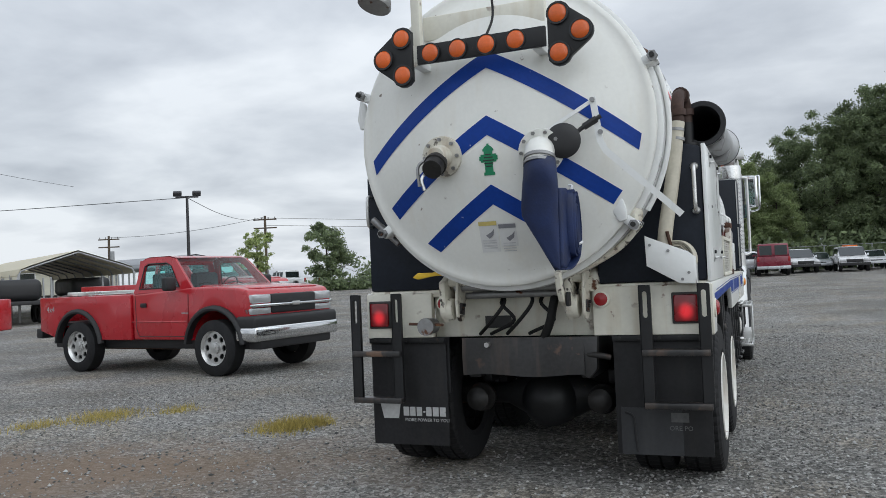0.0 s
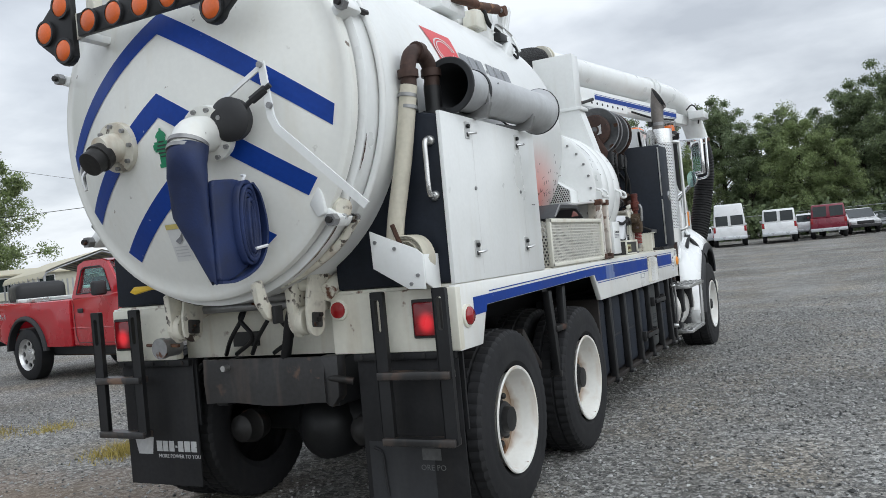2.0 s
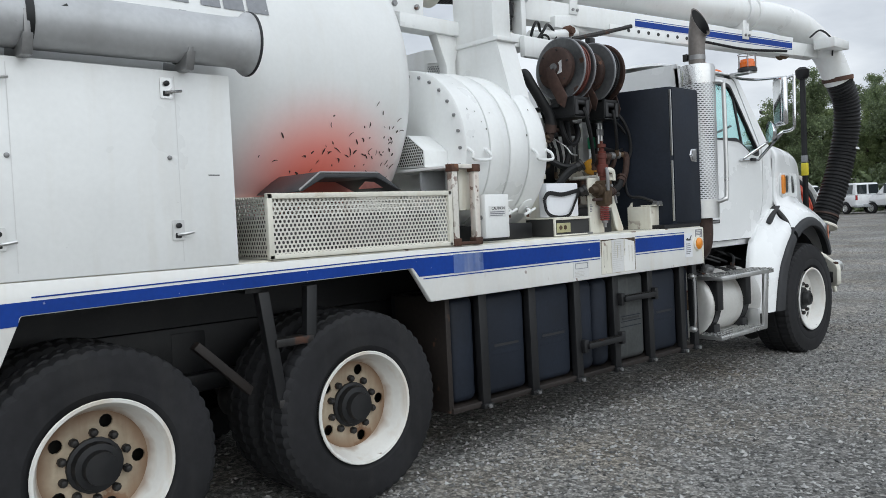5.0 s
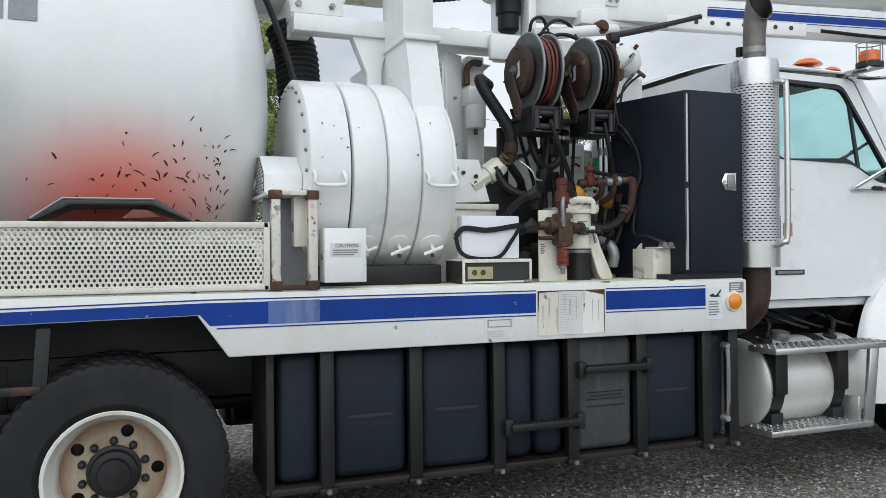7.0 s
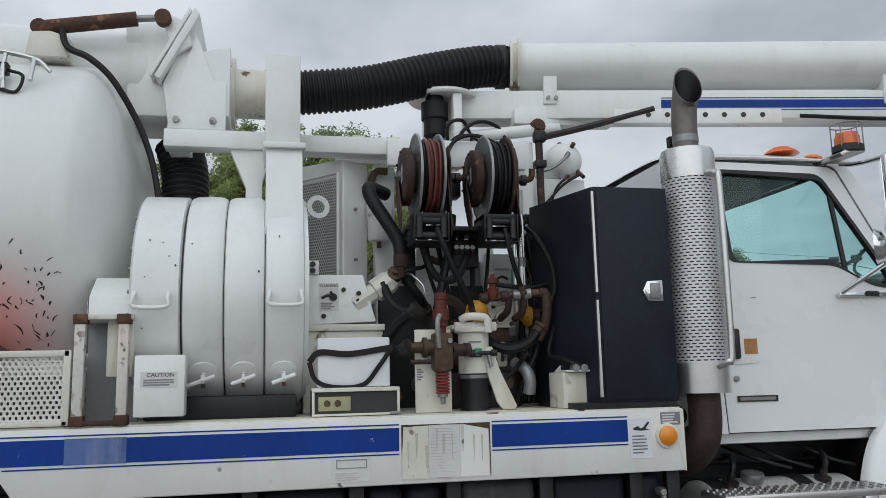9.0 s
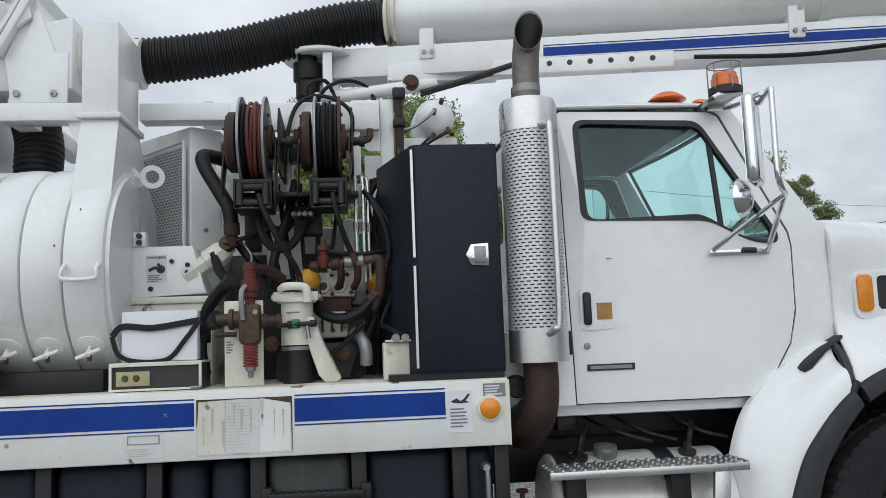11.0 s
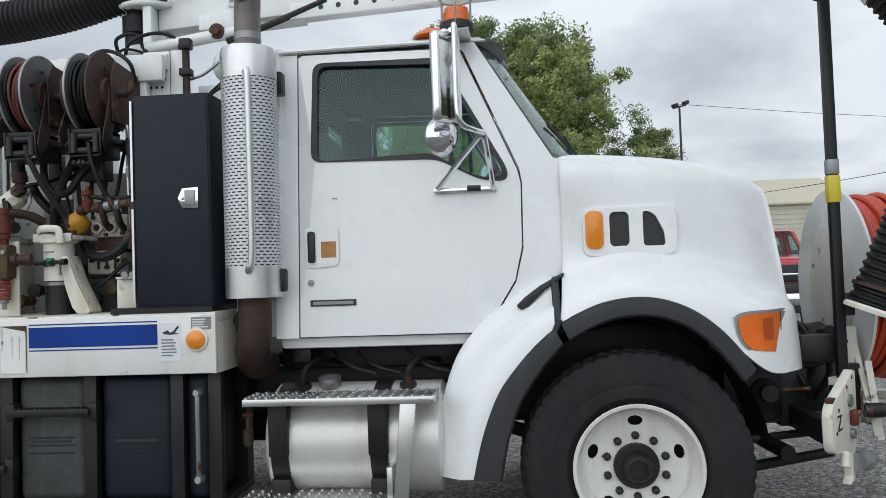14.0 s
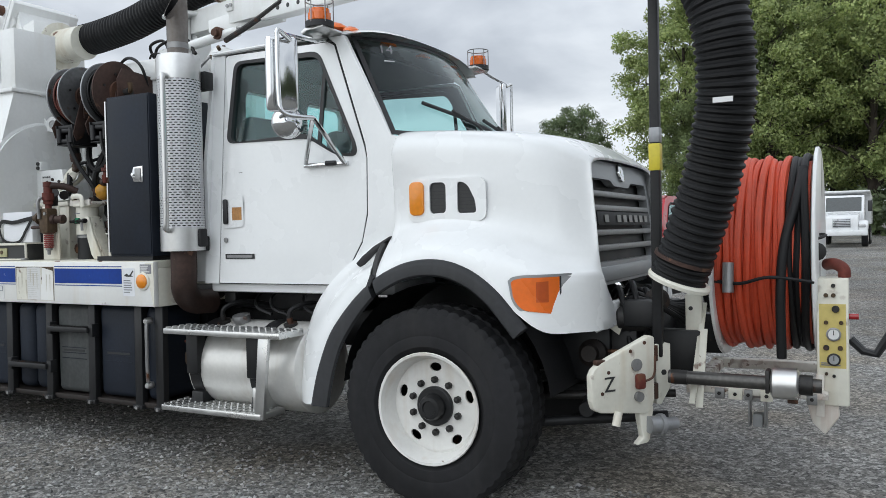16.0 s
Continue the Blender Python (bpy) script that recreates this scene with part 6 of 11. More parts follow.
part("tray_inside", box(1.1285, 3.757, 1.357, 1.1305, 4.146, 1.458), INKSHADE, tr)
part("tray_back", box(0.88, 3.75, 1.347, 1.128, 4.152, 1.465, 0.004), INKSHADE, tr)
part("tray_lid", box(0.88, 3.745, 1.466, 1.145, 4.158, 1.476, 0.003), CREAM, tr)
part("tray_corner", box(1.12, 4.11, 1.347, 1.155, 4.16, 1.362, 0.004), STEEL, tr)
gp = part("gauge_panel", box(1.131, 3.775, 1.37, 1.138, 3.925, 1.436, 0.002), GAUGEP, tr)
for y in (3.815, 3.865):
    part("gauge", lathe((1.138, y, 1.405), (1, 0, 0), [(0, 0.016), (0.005, 0.014), (0.006, 0)], 12), BRASS, gp)

# ---- radiator cabinet behind ----
rad = part("radiator_cabinet", prism([(-0.60, 3.60), (0.06, 3.60), (0.395, 3.960), (0.285, 4.11), (-0.60, 4.16)], "z", 1.345, 2.79, 0.006), WHITE, truck, "white radiator cabinet")
GD = (V(0.4, 3.955, 0) - V(0.06, 3.59, 0)).normalized()
GN = V(GD.y, -GD.x, 0)
bm = bmesh.new()
rings(bm, [[V(0.08, 3.61, z) + GN * 0.030, V(0.385, 3.938, z + 0.02) + GN * 0.030] for z in (1.98, 2.66)], cap=False, close=False)
part("radiator_guard", bm, PERFG, rad, "perforated white guard sheet", smooth=0)
# Grey sheet added behind the radiator guard so its holes look shaded.
bm = bmesh.new()
rings(bm, [[V(0.08, 3.61, z) + GN * 0.010, V(0.385, 3.938, z + 0.02) + GN * 0.010] for z in (1.98, 2.66)], cap=False, close=False)
part("guard_backing", bm, GREYINKSHADE, rad, smooth=0)
part("guard_edge", sweep([V(0.08, 3.61, 2.68) + GN * 0.026, V(0.395, 3.945, 2.70) + GN * 0.026, V(0.395, 3.945, 1.96) + GN * 0.026], 0.012, 6, per=1), WHITE, rad)
for z in (1.6, 1.9, 2.2, 2.5):
    part("cabinet_bolt", cyl((0.345, 4.03, z), (0.358, 4.04, z), 0.010, seg=6), STEEL, rad)
part("cabinet_gusset", prism([(4.12, 2.79), (4.40, 2.79), (4.12, 2.55)], "x", 0.10, 0.12, 0.003), WHITE, rad)
part("lifting_eye", lathe((0.60, 3.80, 2.455), (1, 0.25, 0), [(0, 0.036), (0, 0.064), (0.014, 0.064), (0.014, 0.036), (0, 0.036)], 24, cap=False), WHITE, fan, "white steel lifting eye")
part("eye_lug", prism([(3.70, 2.40), (3.76, 2.40), (3.765, 2.44), (3.70, 2.52)], "x", 0.60, 0.614, 0.002), WHITE, fan)

# ---- hose reels ----
REELST = material("scuffed_reel_steel", (0.19, 0.195, 0.20), 0.45, 0.5, var=0.25, spots=((0.10, 0.05, 0.03), 0.4, 9))
def hose_reel(y, coil_mat, tag):
    C = V(0.80, y, 2.59)
    r = part("reel_drum", cyl(C + V(0, -0.07, 0), C + V(0, 0.11, 0), 0.09, seg=20), RUST, truck, f"spring hose reel wound with {tag} hose")
    part("spring_case", lathe(C + V(0, -0.12, 0), (0, 1, 0), [(0, 0.02), (-0.004, 0.04), (0.0, 0.075), (0.0, 0.14), (0.012, 0.158), (0.050, 0.158), (0.054, 0.1)], 36), RUSTD, r, "rust-brown spring case of the reel")
    part("case_hub", lathe(C + V(0, -0.122, 0), (0, -1, 0), [(0, 0.035), (0.012, 0.033), (0.014, 0.012), (0.03, 0.011), (0.031, 0)], 16), REELST, r)
    part("case_label", prism([(C.x + 0.03, C.z - 0.05), (C.x + 0.075, C.z - 0.04), (C.x + 0.075, C.z + 0.05), (C.x + 0.03, C.z + 0.03)], "y", y - 0.1225, y - 0.1215), PALEINK, r, smooth=0)
    for dy in (-0.045, 0.078):
        part("reel_flange", lathe(C + V(0, dy, 0), (0, 1, 0), [(0, 0.06), (0.0, 0.218), (-0.005, 0.226), (0.0, 0.235), (0.008, 0.235), (0.010, 0.225), (0.010, 0.06)], 48), RUSTD if (dy > 0 and coil_mat is HOSEB) else REELST, r)
        part("flange_rim", lathe(C + V(0, dy - 0.003, 0), (0, 1, 0), [(0, 0.230), (0.0, 0.236), (0.012, 0.236), (0.012, 0.230)], 48, cap=False), RUSTD if (dy > 0 and coil_mat is HOSEB) else GALV, r)
    for k in range(7):
        bm = bmesh.new()
        rr = (0.198, 0.188, 0.204, 0.192, 0.200, 0.186, 0.196)[k]
        loops = []
        for i in range(40):
            a = 2 * math.pi * i / 40
            u = V(math.cos(a), 0, math.sin(a))
            c = C + V(0, -0.027 + 0.0158 * k + 0.004 * math.sin(a * 2 + k * 1.9), 0) + u * (rr + 0.005 * math.sin(a * 3 + k))
            loops.append([c + u * 0.0085 * math.cos(b) + V(0, 0.0085 * math.sin(b), 0) for b in (2 * math.pi * j / 6 for j in range(6))])
        part("hose_winding", rings(bm, loops + [loops[0]], cap=False), HOSEB if (coil_mat is HOSEB or k in (0, 1)) else coil_mat, r)
    part("reel_core", cyl(C + V(0, -0.03, 0), C + V(0, 0.075, 0), 0.184, seg=28), HOSEB, r)
    for i in range(6):
        a = 2 * math.pi * i / 6 + 0.3
        u = V(0.14 * math.cos(a), 0, 0.14 * math.sin(a))
        part("flange_bolt", cyl(C + u + V(0, 0.088, 0), C + u + V(0, 0.098, 0), 0.010, seg=6), DARKST, r)
        part("case_bolt", cyl(C + u * 0.95 + V(0, -0.128, 0), C + u * 0.95 + V(0, -0.118, 0), 0.007, seg=6), DARKST, r)
    part("reel_arm", prism([(0.50, 2.42), (0.86, 2.42), (0.87, 2.68), (0.82, 2.77), (0.50, 2.74)], "y", y + 0.140, y + 0.150, 0.003), RUSTD, r, "rusty brown reel arm")
    part("arm_link", prism([(0.80, 2.60), (0.86, 2.60), (0.95, 2.30), (0.92, 2.24), (0.86, 2.28), (0.80, 2.46)], "y", y + 0.125, y + 0.133, 0.003), RUSTD, r)
    part("arm_link", prism([(0.74, 2.60), (0.80, 2.60), (0.93, 2.36), (0.90, 2.28), (0.84, 2.32), (0.76, 2.46)], "y", y - 0.140, y - 0.132, 0.003), RUSTD, r)
    part("swivel", lathe(C + V(0, 0.09, 0), (0, 1, 0), [(0, 0.05), (0.03, 0.05), (0.032, 0.026), (0.09, 0.022), (0.092, 0.03), (0.12, 0.03)], 14), DARKST, r)
    part("swivel_elbow", sweep([C + V(0, 0.20, 0), C + V(0.02, 0.235, 0.01), C + V(0.03, 0.24, 0.06)], 0.018, 8), BRASS, r)
    g = part("roller_guide", box(0.72, y - 0.075, 2.345, 0.93, y + 0.115, 2.37, 0.004), BLACKM, r)
    for dy in (-0.075, 0.105):
        part("guide_side", prism([(0.72, 2.22), (0.935, 2.225), (0.945, 2.37), (0.72, 2.37)], "y", y + dy, y + dy + 0.010, 0.002), BLACKM, g)
    for z in (2.330, 2.25):
        part("roller", lathe((0.915, y - 0.055, z), (0, 1, 0), [(0, 0.012), (0.02, 0.012), (0.022, 0.02), (0.128, 0.02), (0.13, 0.012), (0.15, 0.012)], 12), PLASTIC, g)
    for dy in (-0.045, 0.085):
        part("roller", cyl((0.935, y + dy, 2.235), (0.935, y + dy, 2.345), 0.018, seg=10), PLASTIC, g)
    part("guide_base", box(0.72, y - 0.07, 2.215, 0.94, y + 0.11, 2.223, 0.002), BLACKM, g)


hose_reel(4.352, COILR, "faded red-brown")
hose_reel(4.730, HOSEB, "black")
part("reel_mount", box(0.50, 4.20, 2.72, 0.55, 5.03, 2.88, 0.008), WHITE, truck, "white reel mounting rail")
for y in (4.50, 4.88):
    part("reel_upright", box(0.47, y - 0.03, 2.30, 0.53, y + 0.04, 2.72, 0.006), WHITE, truck)
part("reel_shelf", box(0.52, 4.26, 2.30, 0.80, 4.90, 2.325, 0.004), BLACKM, truck)
part("reel_shelf", box(0.46, 4.27, 2.05, 0.50, 4.36, 2.30, 0.004), BLACKM, truck)

# ---- roof frame over the machinery ----
part("frame_beam", box(0.40, 2.97, 2.795, 0.53, 3.52, 2.895, 0.006), WHITE, truck, "white square frame beam")
part("frame_beam", box(0.36, 3.70, 2.80, 0.49, 5.03, 2.90, 0.006), WHITE, truck, "white square frame beam")
part("frame_beam", box(-0.55, 2.98, 2.80, 0.40, 3.10, 2.895, 0.006), WHITE, truck, "white square frame beam")
part("frame_leg", prism([(3.32, 2.795), (3.56, 2.795), (3.50, 2.62), (3.50, 1.6), (3.40, 1.6), (3.41, 2.58)], "x", 0.42, 0.50, 0.006), WHITE, truck, "white gusseted frame leg")
part("frame_leg", box(0.16, 4.16, 1.345, 0.26, 4.28, 2.80, 0.006), WHITE, truck, "white upright frame leg")
part("frame_leg", box(-0.55, 4.95, 1.345, -0.43, 5.09, 2.80, 0.006), WHITE, truck)
part("frame_top_plate", box(-0.1, 3.95, 2.90, 0.35, 4.5, 2.93, 0.004), WHITE, truck)
for y in (4.05, 4.28):
    part("top_clip", box(0.28, y - 0.03, 2.93, 0.34, y + 0.03, 2.955, 0.004), CREAM, truck)
post = part("control_post", box(0.36, 5.035, 1.345, 0.44, 5.115, 2.93, 0.008), WHITE, truck, "white square post with a punched plate")
part("punched_plate", plate([(4.87, 2.92), (5.034, 2.92), (5.034, 2.62), (4.97, 2.62), (4.90, 2.66), (4.87, 2.70)], [ring_poly(4.895 + 0.036 * k, 2.75, 0.010, 10) for k in range(4)] + [ring_poly(4.912 + 0.036 * k, 2.70, 0.010, 10) for k in range(3)], "x", 0.444, 0.452), WHITE, post)
# Black sheet stands for the shade behind the punched plate.
part("plate_shadow", box(0.425, 4.87, 2.66, 0.430, 5.03, 2.78), INKSHADE, post)
part("steel_tube", sweep([(0.465, 5.145, 2.93), (0.465, 5.145, 2.6), (0.48, 5.14, 2.3), (0.50, 5.13, 2.0), (0.55, 5.07, 1.75), (0.62, 5.02, 1.40)], 0.024, 8), RUSTD, truck, "rust-brown upright pipe")
part("tube_head", box(0.44, 5.11, 2.915, 0.50, 5.185, 2.985, 0.012), BLACKM, truck)
for z in (2.78, 2.40):
    part("tube_clip", box(0.43, 5.11, z - 0.025, 0.50, 5.18, z + 0.02, 0.006), BLACKM, truck)

# air tank
air = part("air_tank", lathe((0.0, 5.345, 2.845), (1, 0.08, 0.02), [(0, 0.0), (0.01, 0.07), (0.04, 0.105), (0.08, 0.118), (0.30, 0.118), (0.335, 0.105), (0.36, 0.07), (0.372, 0)], 28), WHITE, truck, "white air tank with fittings")
for p, q in (((0.36, 5.355, 2.86), (0.40, 5.36, 2.875)), ((0.33, 5.44, 2.78), (0.38, 5.46, 2.73)), ((0.25, 5.36, 2.95), (0.25, 5.36, 2.985)), ((0.33, 5.40, 2.92), (0.37, 5.41, 2.95))):
    part("tank_fitting", cyl(p, q, 0.014, seg=8), BRASS, air)
part("tank_bracket", box(0.10, 5.15, 2.5, 0.30, 5.5, 2.735, 0.01), WHITE, truck)
part("tank_pipe", sweep([(0.40, 5.36, 2.875), (0.42, 5.32, 2.83), (0.43, 5.24, 2.77), (0.44, 5.16, 2.74)], 0.010, 6), STEEL, air)

# ---- pump and plumbing cluster ----
part("valve_plate", box(1.045, 4.249, 1.345, 1.06, 4.431, 1.75, 0.004), CREAM, truck, "white mounting plate with dirty print")
bars(1.0605, 4.258, 1.50, 4.29, 1.56, 5, truck, seed=8)
SLEEVER = material("dirty_red_rubber", (0.30, 0.035, 0.03), 0.6, var=0.25, streak=((0.12, 0.05, 0.04), 0.5))
gv = part("relief_valve", lathe((0, 0, 0), (0, 0, 1), [(0, 0.012), (0.03, 0.014), (0.035, 0.024), (0.06, 0.024)], 12), STEEL, truck, "brown bronze relief valve with red spring sleeve")
gv.location = (1.105, 4.376, 1.385)
for k in range(8):
    part("sleeve_ring", lathe((0, 0, 0.050 + k * 0.0145), (0, 0, 1), [(0, 0.026), (0.003, 0.035), (0.010, 0.035), (0.013, 0.026)], 16), SLEEVER, gv)
part("valve_body", box(-0.045, -0.048, 0.165, 0.045, 0.048, 0.345, 0.012), BRASS, gv)
part("valve_neck", lathe((0, 0, 0.155), (0, 0, 1), [(0, 0.03), (0.006, 0.046), (0.03, 0.046)], 16), BRASS, gv)
part("valve_port", lathe((0, -0.045, 0.275), (0, -1, 0), [(0, 0.040), (0.03, 0.040), (0.032, 0.050), (0.05, 0.050), (0.055, 0.03), (0.11, 0.024)], 14), BRASS, gv)
part("valve_port", lathe((0, 0.045, 0.262), (-0.25, 1, 0), [(0, 0.036), (0.03, 0.036), (0.032, 0.028), (0.07, 0.028), (0.072, 0.034), (0.10, 0.034)], 12), RUSTD, gv)
for y, z in ((-0.03, 0.305), (0.03, 0.305)):
    part("valve_bolt", cyl((0.045, y, z), (0.056, y, z), 0.013, seg=6), STEEL, gv)
part("riser", lathe((-0.005, 0, 0.345), (0, 0, 1), [(0, 0.024), (0.03, 0.024), (0.032, 0.034), (0.06, 0.034), (0.062, 0.042), (0.115, 0.042), (0.118, 0.030), (0.16, 0.030), (0.163, 0.034), (0.195, 0.034), (0.20, 0.02)], 14), RUSTRED, gv)
part("riser_ell", sweep([(-0.005, 0, 0.50), (-0.03, 0.03, 0.515), (-0.09, 0.09, 0.505), (-0.15, 0.14, 0.47)], 0.026, 10), RUSTD, gv)
part("valve_handle", sweep([(0.055, -0.025, 0.27), (0.06, -0.03, 0.34), (0.058, -0.03, 0.40), (0.04, -0.015, 0.43)], 0.013, 8), STEEL, gv)
part("lever_bar", cyl((0.02, -0.16, 0.205), (0.02, -0.06, 0.205), 0.012, seg=8), RUSTD, gv)
KNOBY = material("dull_yellow_plastic", (0.60, 0.29, 0.02), 0.5, var=0.25, spots=((0.2, 0.1, 0.03), 0.3, 20))
PX, PY = 0.925, 4.582
pot = part("filter_pot", lathe((PX, PY, 1.53), (0, 0, 1), [(0, 0.074), (0.0, 0.080), (0.02, 0.080), (0.205, 0.079), (0.21, 0.098), (0.232, 0.098), (0.236, 0.07), (0.245, 0.05)], 28), CREAM, truck, "cream strainer pot on a black base")
part("pot_base", cyl((PX, PY, 1.345), (PX, PY, 1.532), 0.074, seg=20), BLACKM, pot)
part("pot_band", lathe((PX, PY, 1.505), (0, 0, 1), [(0, 0.074), (0, 0.079), (0.018, 0.079), (0.018, 0.074)], 24, cap=False), STEEL, pot)
part("pot_hook", sweep([(PX + 0.06, 4.50, 1.80), (PX + 0.085, 4.53, 1.815), (PX + 0.09, 4.60, 1.815), (PX + 0.09, 4.635, 1.80), (PX + 0.09, 4.64, 1.735)], 0.014, 8, per=4, flat=(0.010, 0.020)), CREAM, pot, "white hooked clamp")
ball = lathe((0, 0, 0), (0, 0, 1), [(-0.064 * math.cos(math.pi * k / 12), 0.064 * math.sin(math.pi * k / 12)) for k in range(13)], 24)
part("float_ball", turned(ball, Matrix.Translation((0.815, 4.632, 1.855))), KNOBY, pot, "yellow float ball")
part("pot_bar", box(0.72, 4.46, 1.755, PX + 0.05, 4.70, 1.778, 0.004), RUSTW, pot, "rust-spotted white clamp bar")
part("pot_bar", box(PX + 0.05, 4.47, 1.745, PX + 0.065, 4.69, 1.79, 0.003), RUSTW, pot)
for y_ in (4.49, 4.56, 4.66, 4.69):
    part("bar_bolt", cyl((PX + 0.03, y_, 1.778), (PX + 0.03, y_, 1.805), 0.013, seg=6), RUSTD, pot)
part("pot_tap", lathe((PX + 0.085, 4.60, 1.63), (0.15, 1, 0.02), [(-0.12, 0.012), (-0.06, 0.012), (-0.058, 0.020), (0.0, 0.020), (0.002, 0.012), (0.05, 0.012), (0.052, 0.018), (0.08, 0.018)], 10), DARKST, pot)
part("tap_lever", cyl((PX + 0.095, 4.635, 1.62), (PX + 0.10, 4.645, 1.56), 0.010, seg=6), STEEL, pot)
part("tap_lever", box(PX + 0.08, 4.565, 1.615, PX + 0.10, 4.60, 1.655, 0.004), GREEN, pot)
part("pot_print", box(PX + 0.0795, 4.535, 1.685, PX + 0.0805, 4.60, 1.692), GREYINKSHADE, pot)
part("pot_leg", prism([(4.612, 1.66), (4.665, 1.665), (4.705, 1.54), (4.79, 1.36), (4.775, 1.345), (4.715, 1.345), (4.685, 1.38), (4.645, 1.50)], "x", 0.965, 0.985, 0.005), CREAM, pot, "worn white bent bracket")
part("pot_leg", prism([(4.64, 1.66), (4.668, 1.665), (4.71, 1.54), (4.795, 1.36), (4.78, 1.345), (4.73, 1.345), (4.67, 1.50)], "x", 0.865, 0.965, 0.005), CHIPPED, pot)
part("float_ball", turned(lathe((0, 0, 0), (0, 0, 1), [(-0.06 * math.cos(math.pi * k / 12), 0.06 * math.sin(math.pi * k / 12)) for k in range(13)], 24), Matrix.Translation((0.63, 4.99, 1.84))), KNOBY, truck, "yellow ball")
eng = part("pump_block", box(0.42, 4.655, 1.775, 0.72, 4.875, 1.905, 0.012), CHIPPED, truck, "chipped cream water pump with rusty ports")
part("pump_case", box(0.42, 4.62, 1.56, 0.71, 4.83, 1.70, 0.02), CHIPPED, eng)
part("pump_neck", box(0.44, 4.64, 1.70, 0.69, 4.85, 1.775, 0.006), RUSTD, eng)
for y in (4.705, 4.79):
    part("pump_port", lathe((0.72, y, 1.83), (1, 0, 0), [(0, 0.036), (0.03, 0.034), (0.032, 0.022), (0.012, 0.020), (0.012, 0.0)], 16), CHIPPED, eng)
    part("port_bore", cyl((0.733, y, 1.83), (0.737, y, 1.83), 0.020, seg=14), INKSHADE, eng)
for y, z in ((4.675, 1.89), (4.75, 1.89), (4.83, 1.89), (4.85, 1.795), (4.75, 1.79), (4.66, 1.64), (4.75, 1.60), (4.81, 1.64)):
    part("pump_bolt", cyl((0.70, y, z), (0.738, y, z), 0.012, seg=6), DARKST, eng)
for y in (4.69, 4.74, 4.79):
    part("pump_fin", box(0.71, y, 1.59, 0.722, y + 0.012, 1.67, 0.002), INKSHADE, eng)
part("pump_lever", sweep([(0.735, 4.73, 1.94), (0.76, 4.75, 1.90), (0.76, 4.82, 1.91), (0.75, 4.86, 1.925)], 0.010, 8), CHIPPED, eng)
part("drain_elbow", sweep([(0.72, 4.86, 1.58), (0.78, 4.90, 1.55), (0.80, 4.92, 1.49), (0.78, 4.92, 1.42)], 0.034, 12), GALV, eng)
part("pump_sump", box(0.40, 4.45, 1.345, 0.70, 4.9, 1.54, 0.02), INKSHADE, eng)
part("manifold", cyl((0.831, 4.645, 1.923), (0.879, 4.965, 1.953), 0.021), BRASS, truck, "brown manifold pipe")
for f_ in (0.08, 0.42, 0.62, 0.80):
    c = V(0.831, 4.645, 1.923).lerp(V(0.879, 4.965, 1.953), f_)
    part("manifold_tee", lathe(c, (0.15, 1, 0.09), [(-0.022, 0.025), (-0.018, 0.030), (0.018, 0.030), (0.022, 0.025)], 14), RUSTD if f_ < 0.5 else STEEL, truck)
for y_ in (4.80, 4.885):
    part("manifold_drop", sweep([(0.865, y_, 1.94), (0.83, y_, 1.86), (0.74, y_ - 0.02, 1.82)], 0.019, 10), RUSTD, truck)
part("pipe_run", sweep([(0.879, 4.965, 1.953), (0.885, 5.0, 1.945), (0.885, 5.005, 1.88), (0.87, 4.995, 1.78), (0.85, 4.96, 1.70)], 0.026, 12), RUSTD, truck, "rusty bent pipe")
part("cross_valve", lathe((0.855, 4.715, 1.915), (0, 0, 1), [(0, 0.02), (0.03, 0.030), (0.06, 0.032), (0.065, 0.020), (0.085, 0.020), (0.09, 0.034), (0.115, 0.034), (0.12, 0.012), (0.14, 0.012)], 12), RUSTRED, truck, "red-brown shut-off valve")
part("green_hose", sweep([(0.86, 4.73, 2.0), (0.87, 4.82, 1.985), (0.87, 4.93, 1.98), (0.83, 5.03, 2.0)], 0.013, 8), HOSEB, truck)
part("green_fitting", box(0.58, 4.90, 2.02, 0.63, 4.955, 2.12, 0.01), GREEN, truck)
part("white_valve", lathe((0.68, 3.99, 1.905), (0, 0.83, 0.55), [(0, 0.055), (0.06, 0.058), (0.065, 0.050), (0.13, 0.050), (0.135, 0.064), (0.22, 0.066), (0.25, 0.055), (0.27, 0.036), (0.29, 0.036)], 8), CREAM, truck, "white butterfly valve body")
part("valve_collar", lathe((0.70, 4.215, 2.065), (0.6, -0.1, 0.3), [(0, 0.045), (0.03, 0.045), (0.032, 0.02), (0.05, 0.018)], 12), BRASS, truck)
part("valve_rod", sweep([(0.70, 4.26, 2.085), (0.74, 4.30, 2.06), (0.80, 4.345, 2.0), (0.84, 4.35, 1.95), (0.88, 4.37, 1.935)], 0.006, 6), ALU, truck)
part("suction_hose", sweep([(0.52, 4.19, 2.555), (0.60, 4.11, 2.565), (0.655, 4.075, 2.55), (0.685, 4.095, 2.48), (0.715, 4.165, 2.36), (0.742, 4.225, 2.25), (0.747, 4.238, 2.16)], 0.038, 12), HOSEB, truck, "thick black suction hose")
part("hose_coupling", lathe((0.747, 4.238, 2.175), (-0.2, 0.0, -1), [(0, 0.042), (0.06, 0.042), (0.065, 0.030), (0.12, 0.030)], 14), RUSTD, truck)
part("filter_head", box(0.30, 4.10, 2.455, 0.42, 4.24, 2.575, 0.01), WHITE, truck, "white filter head")
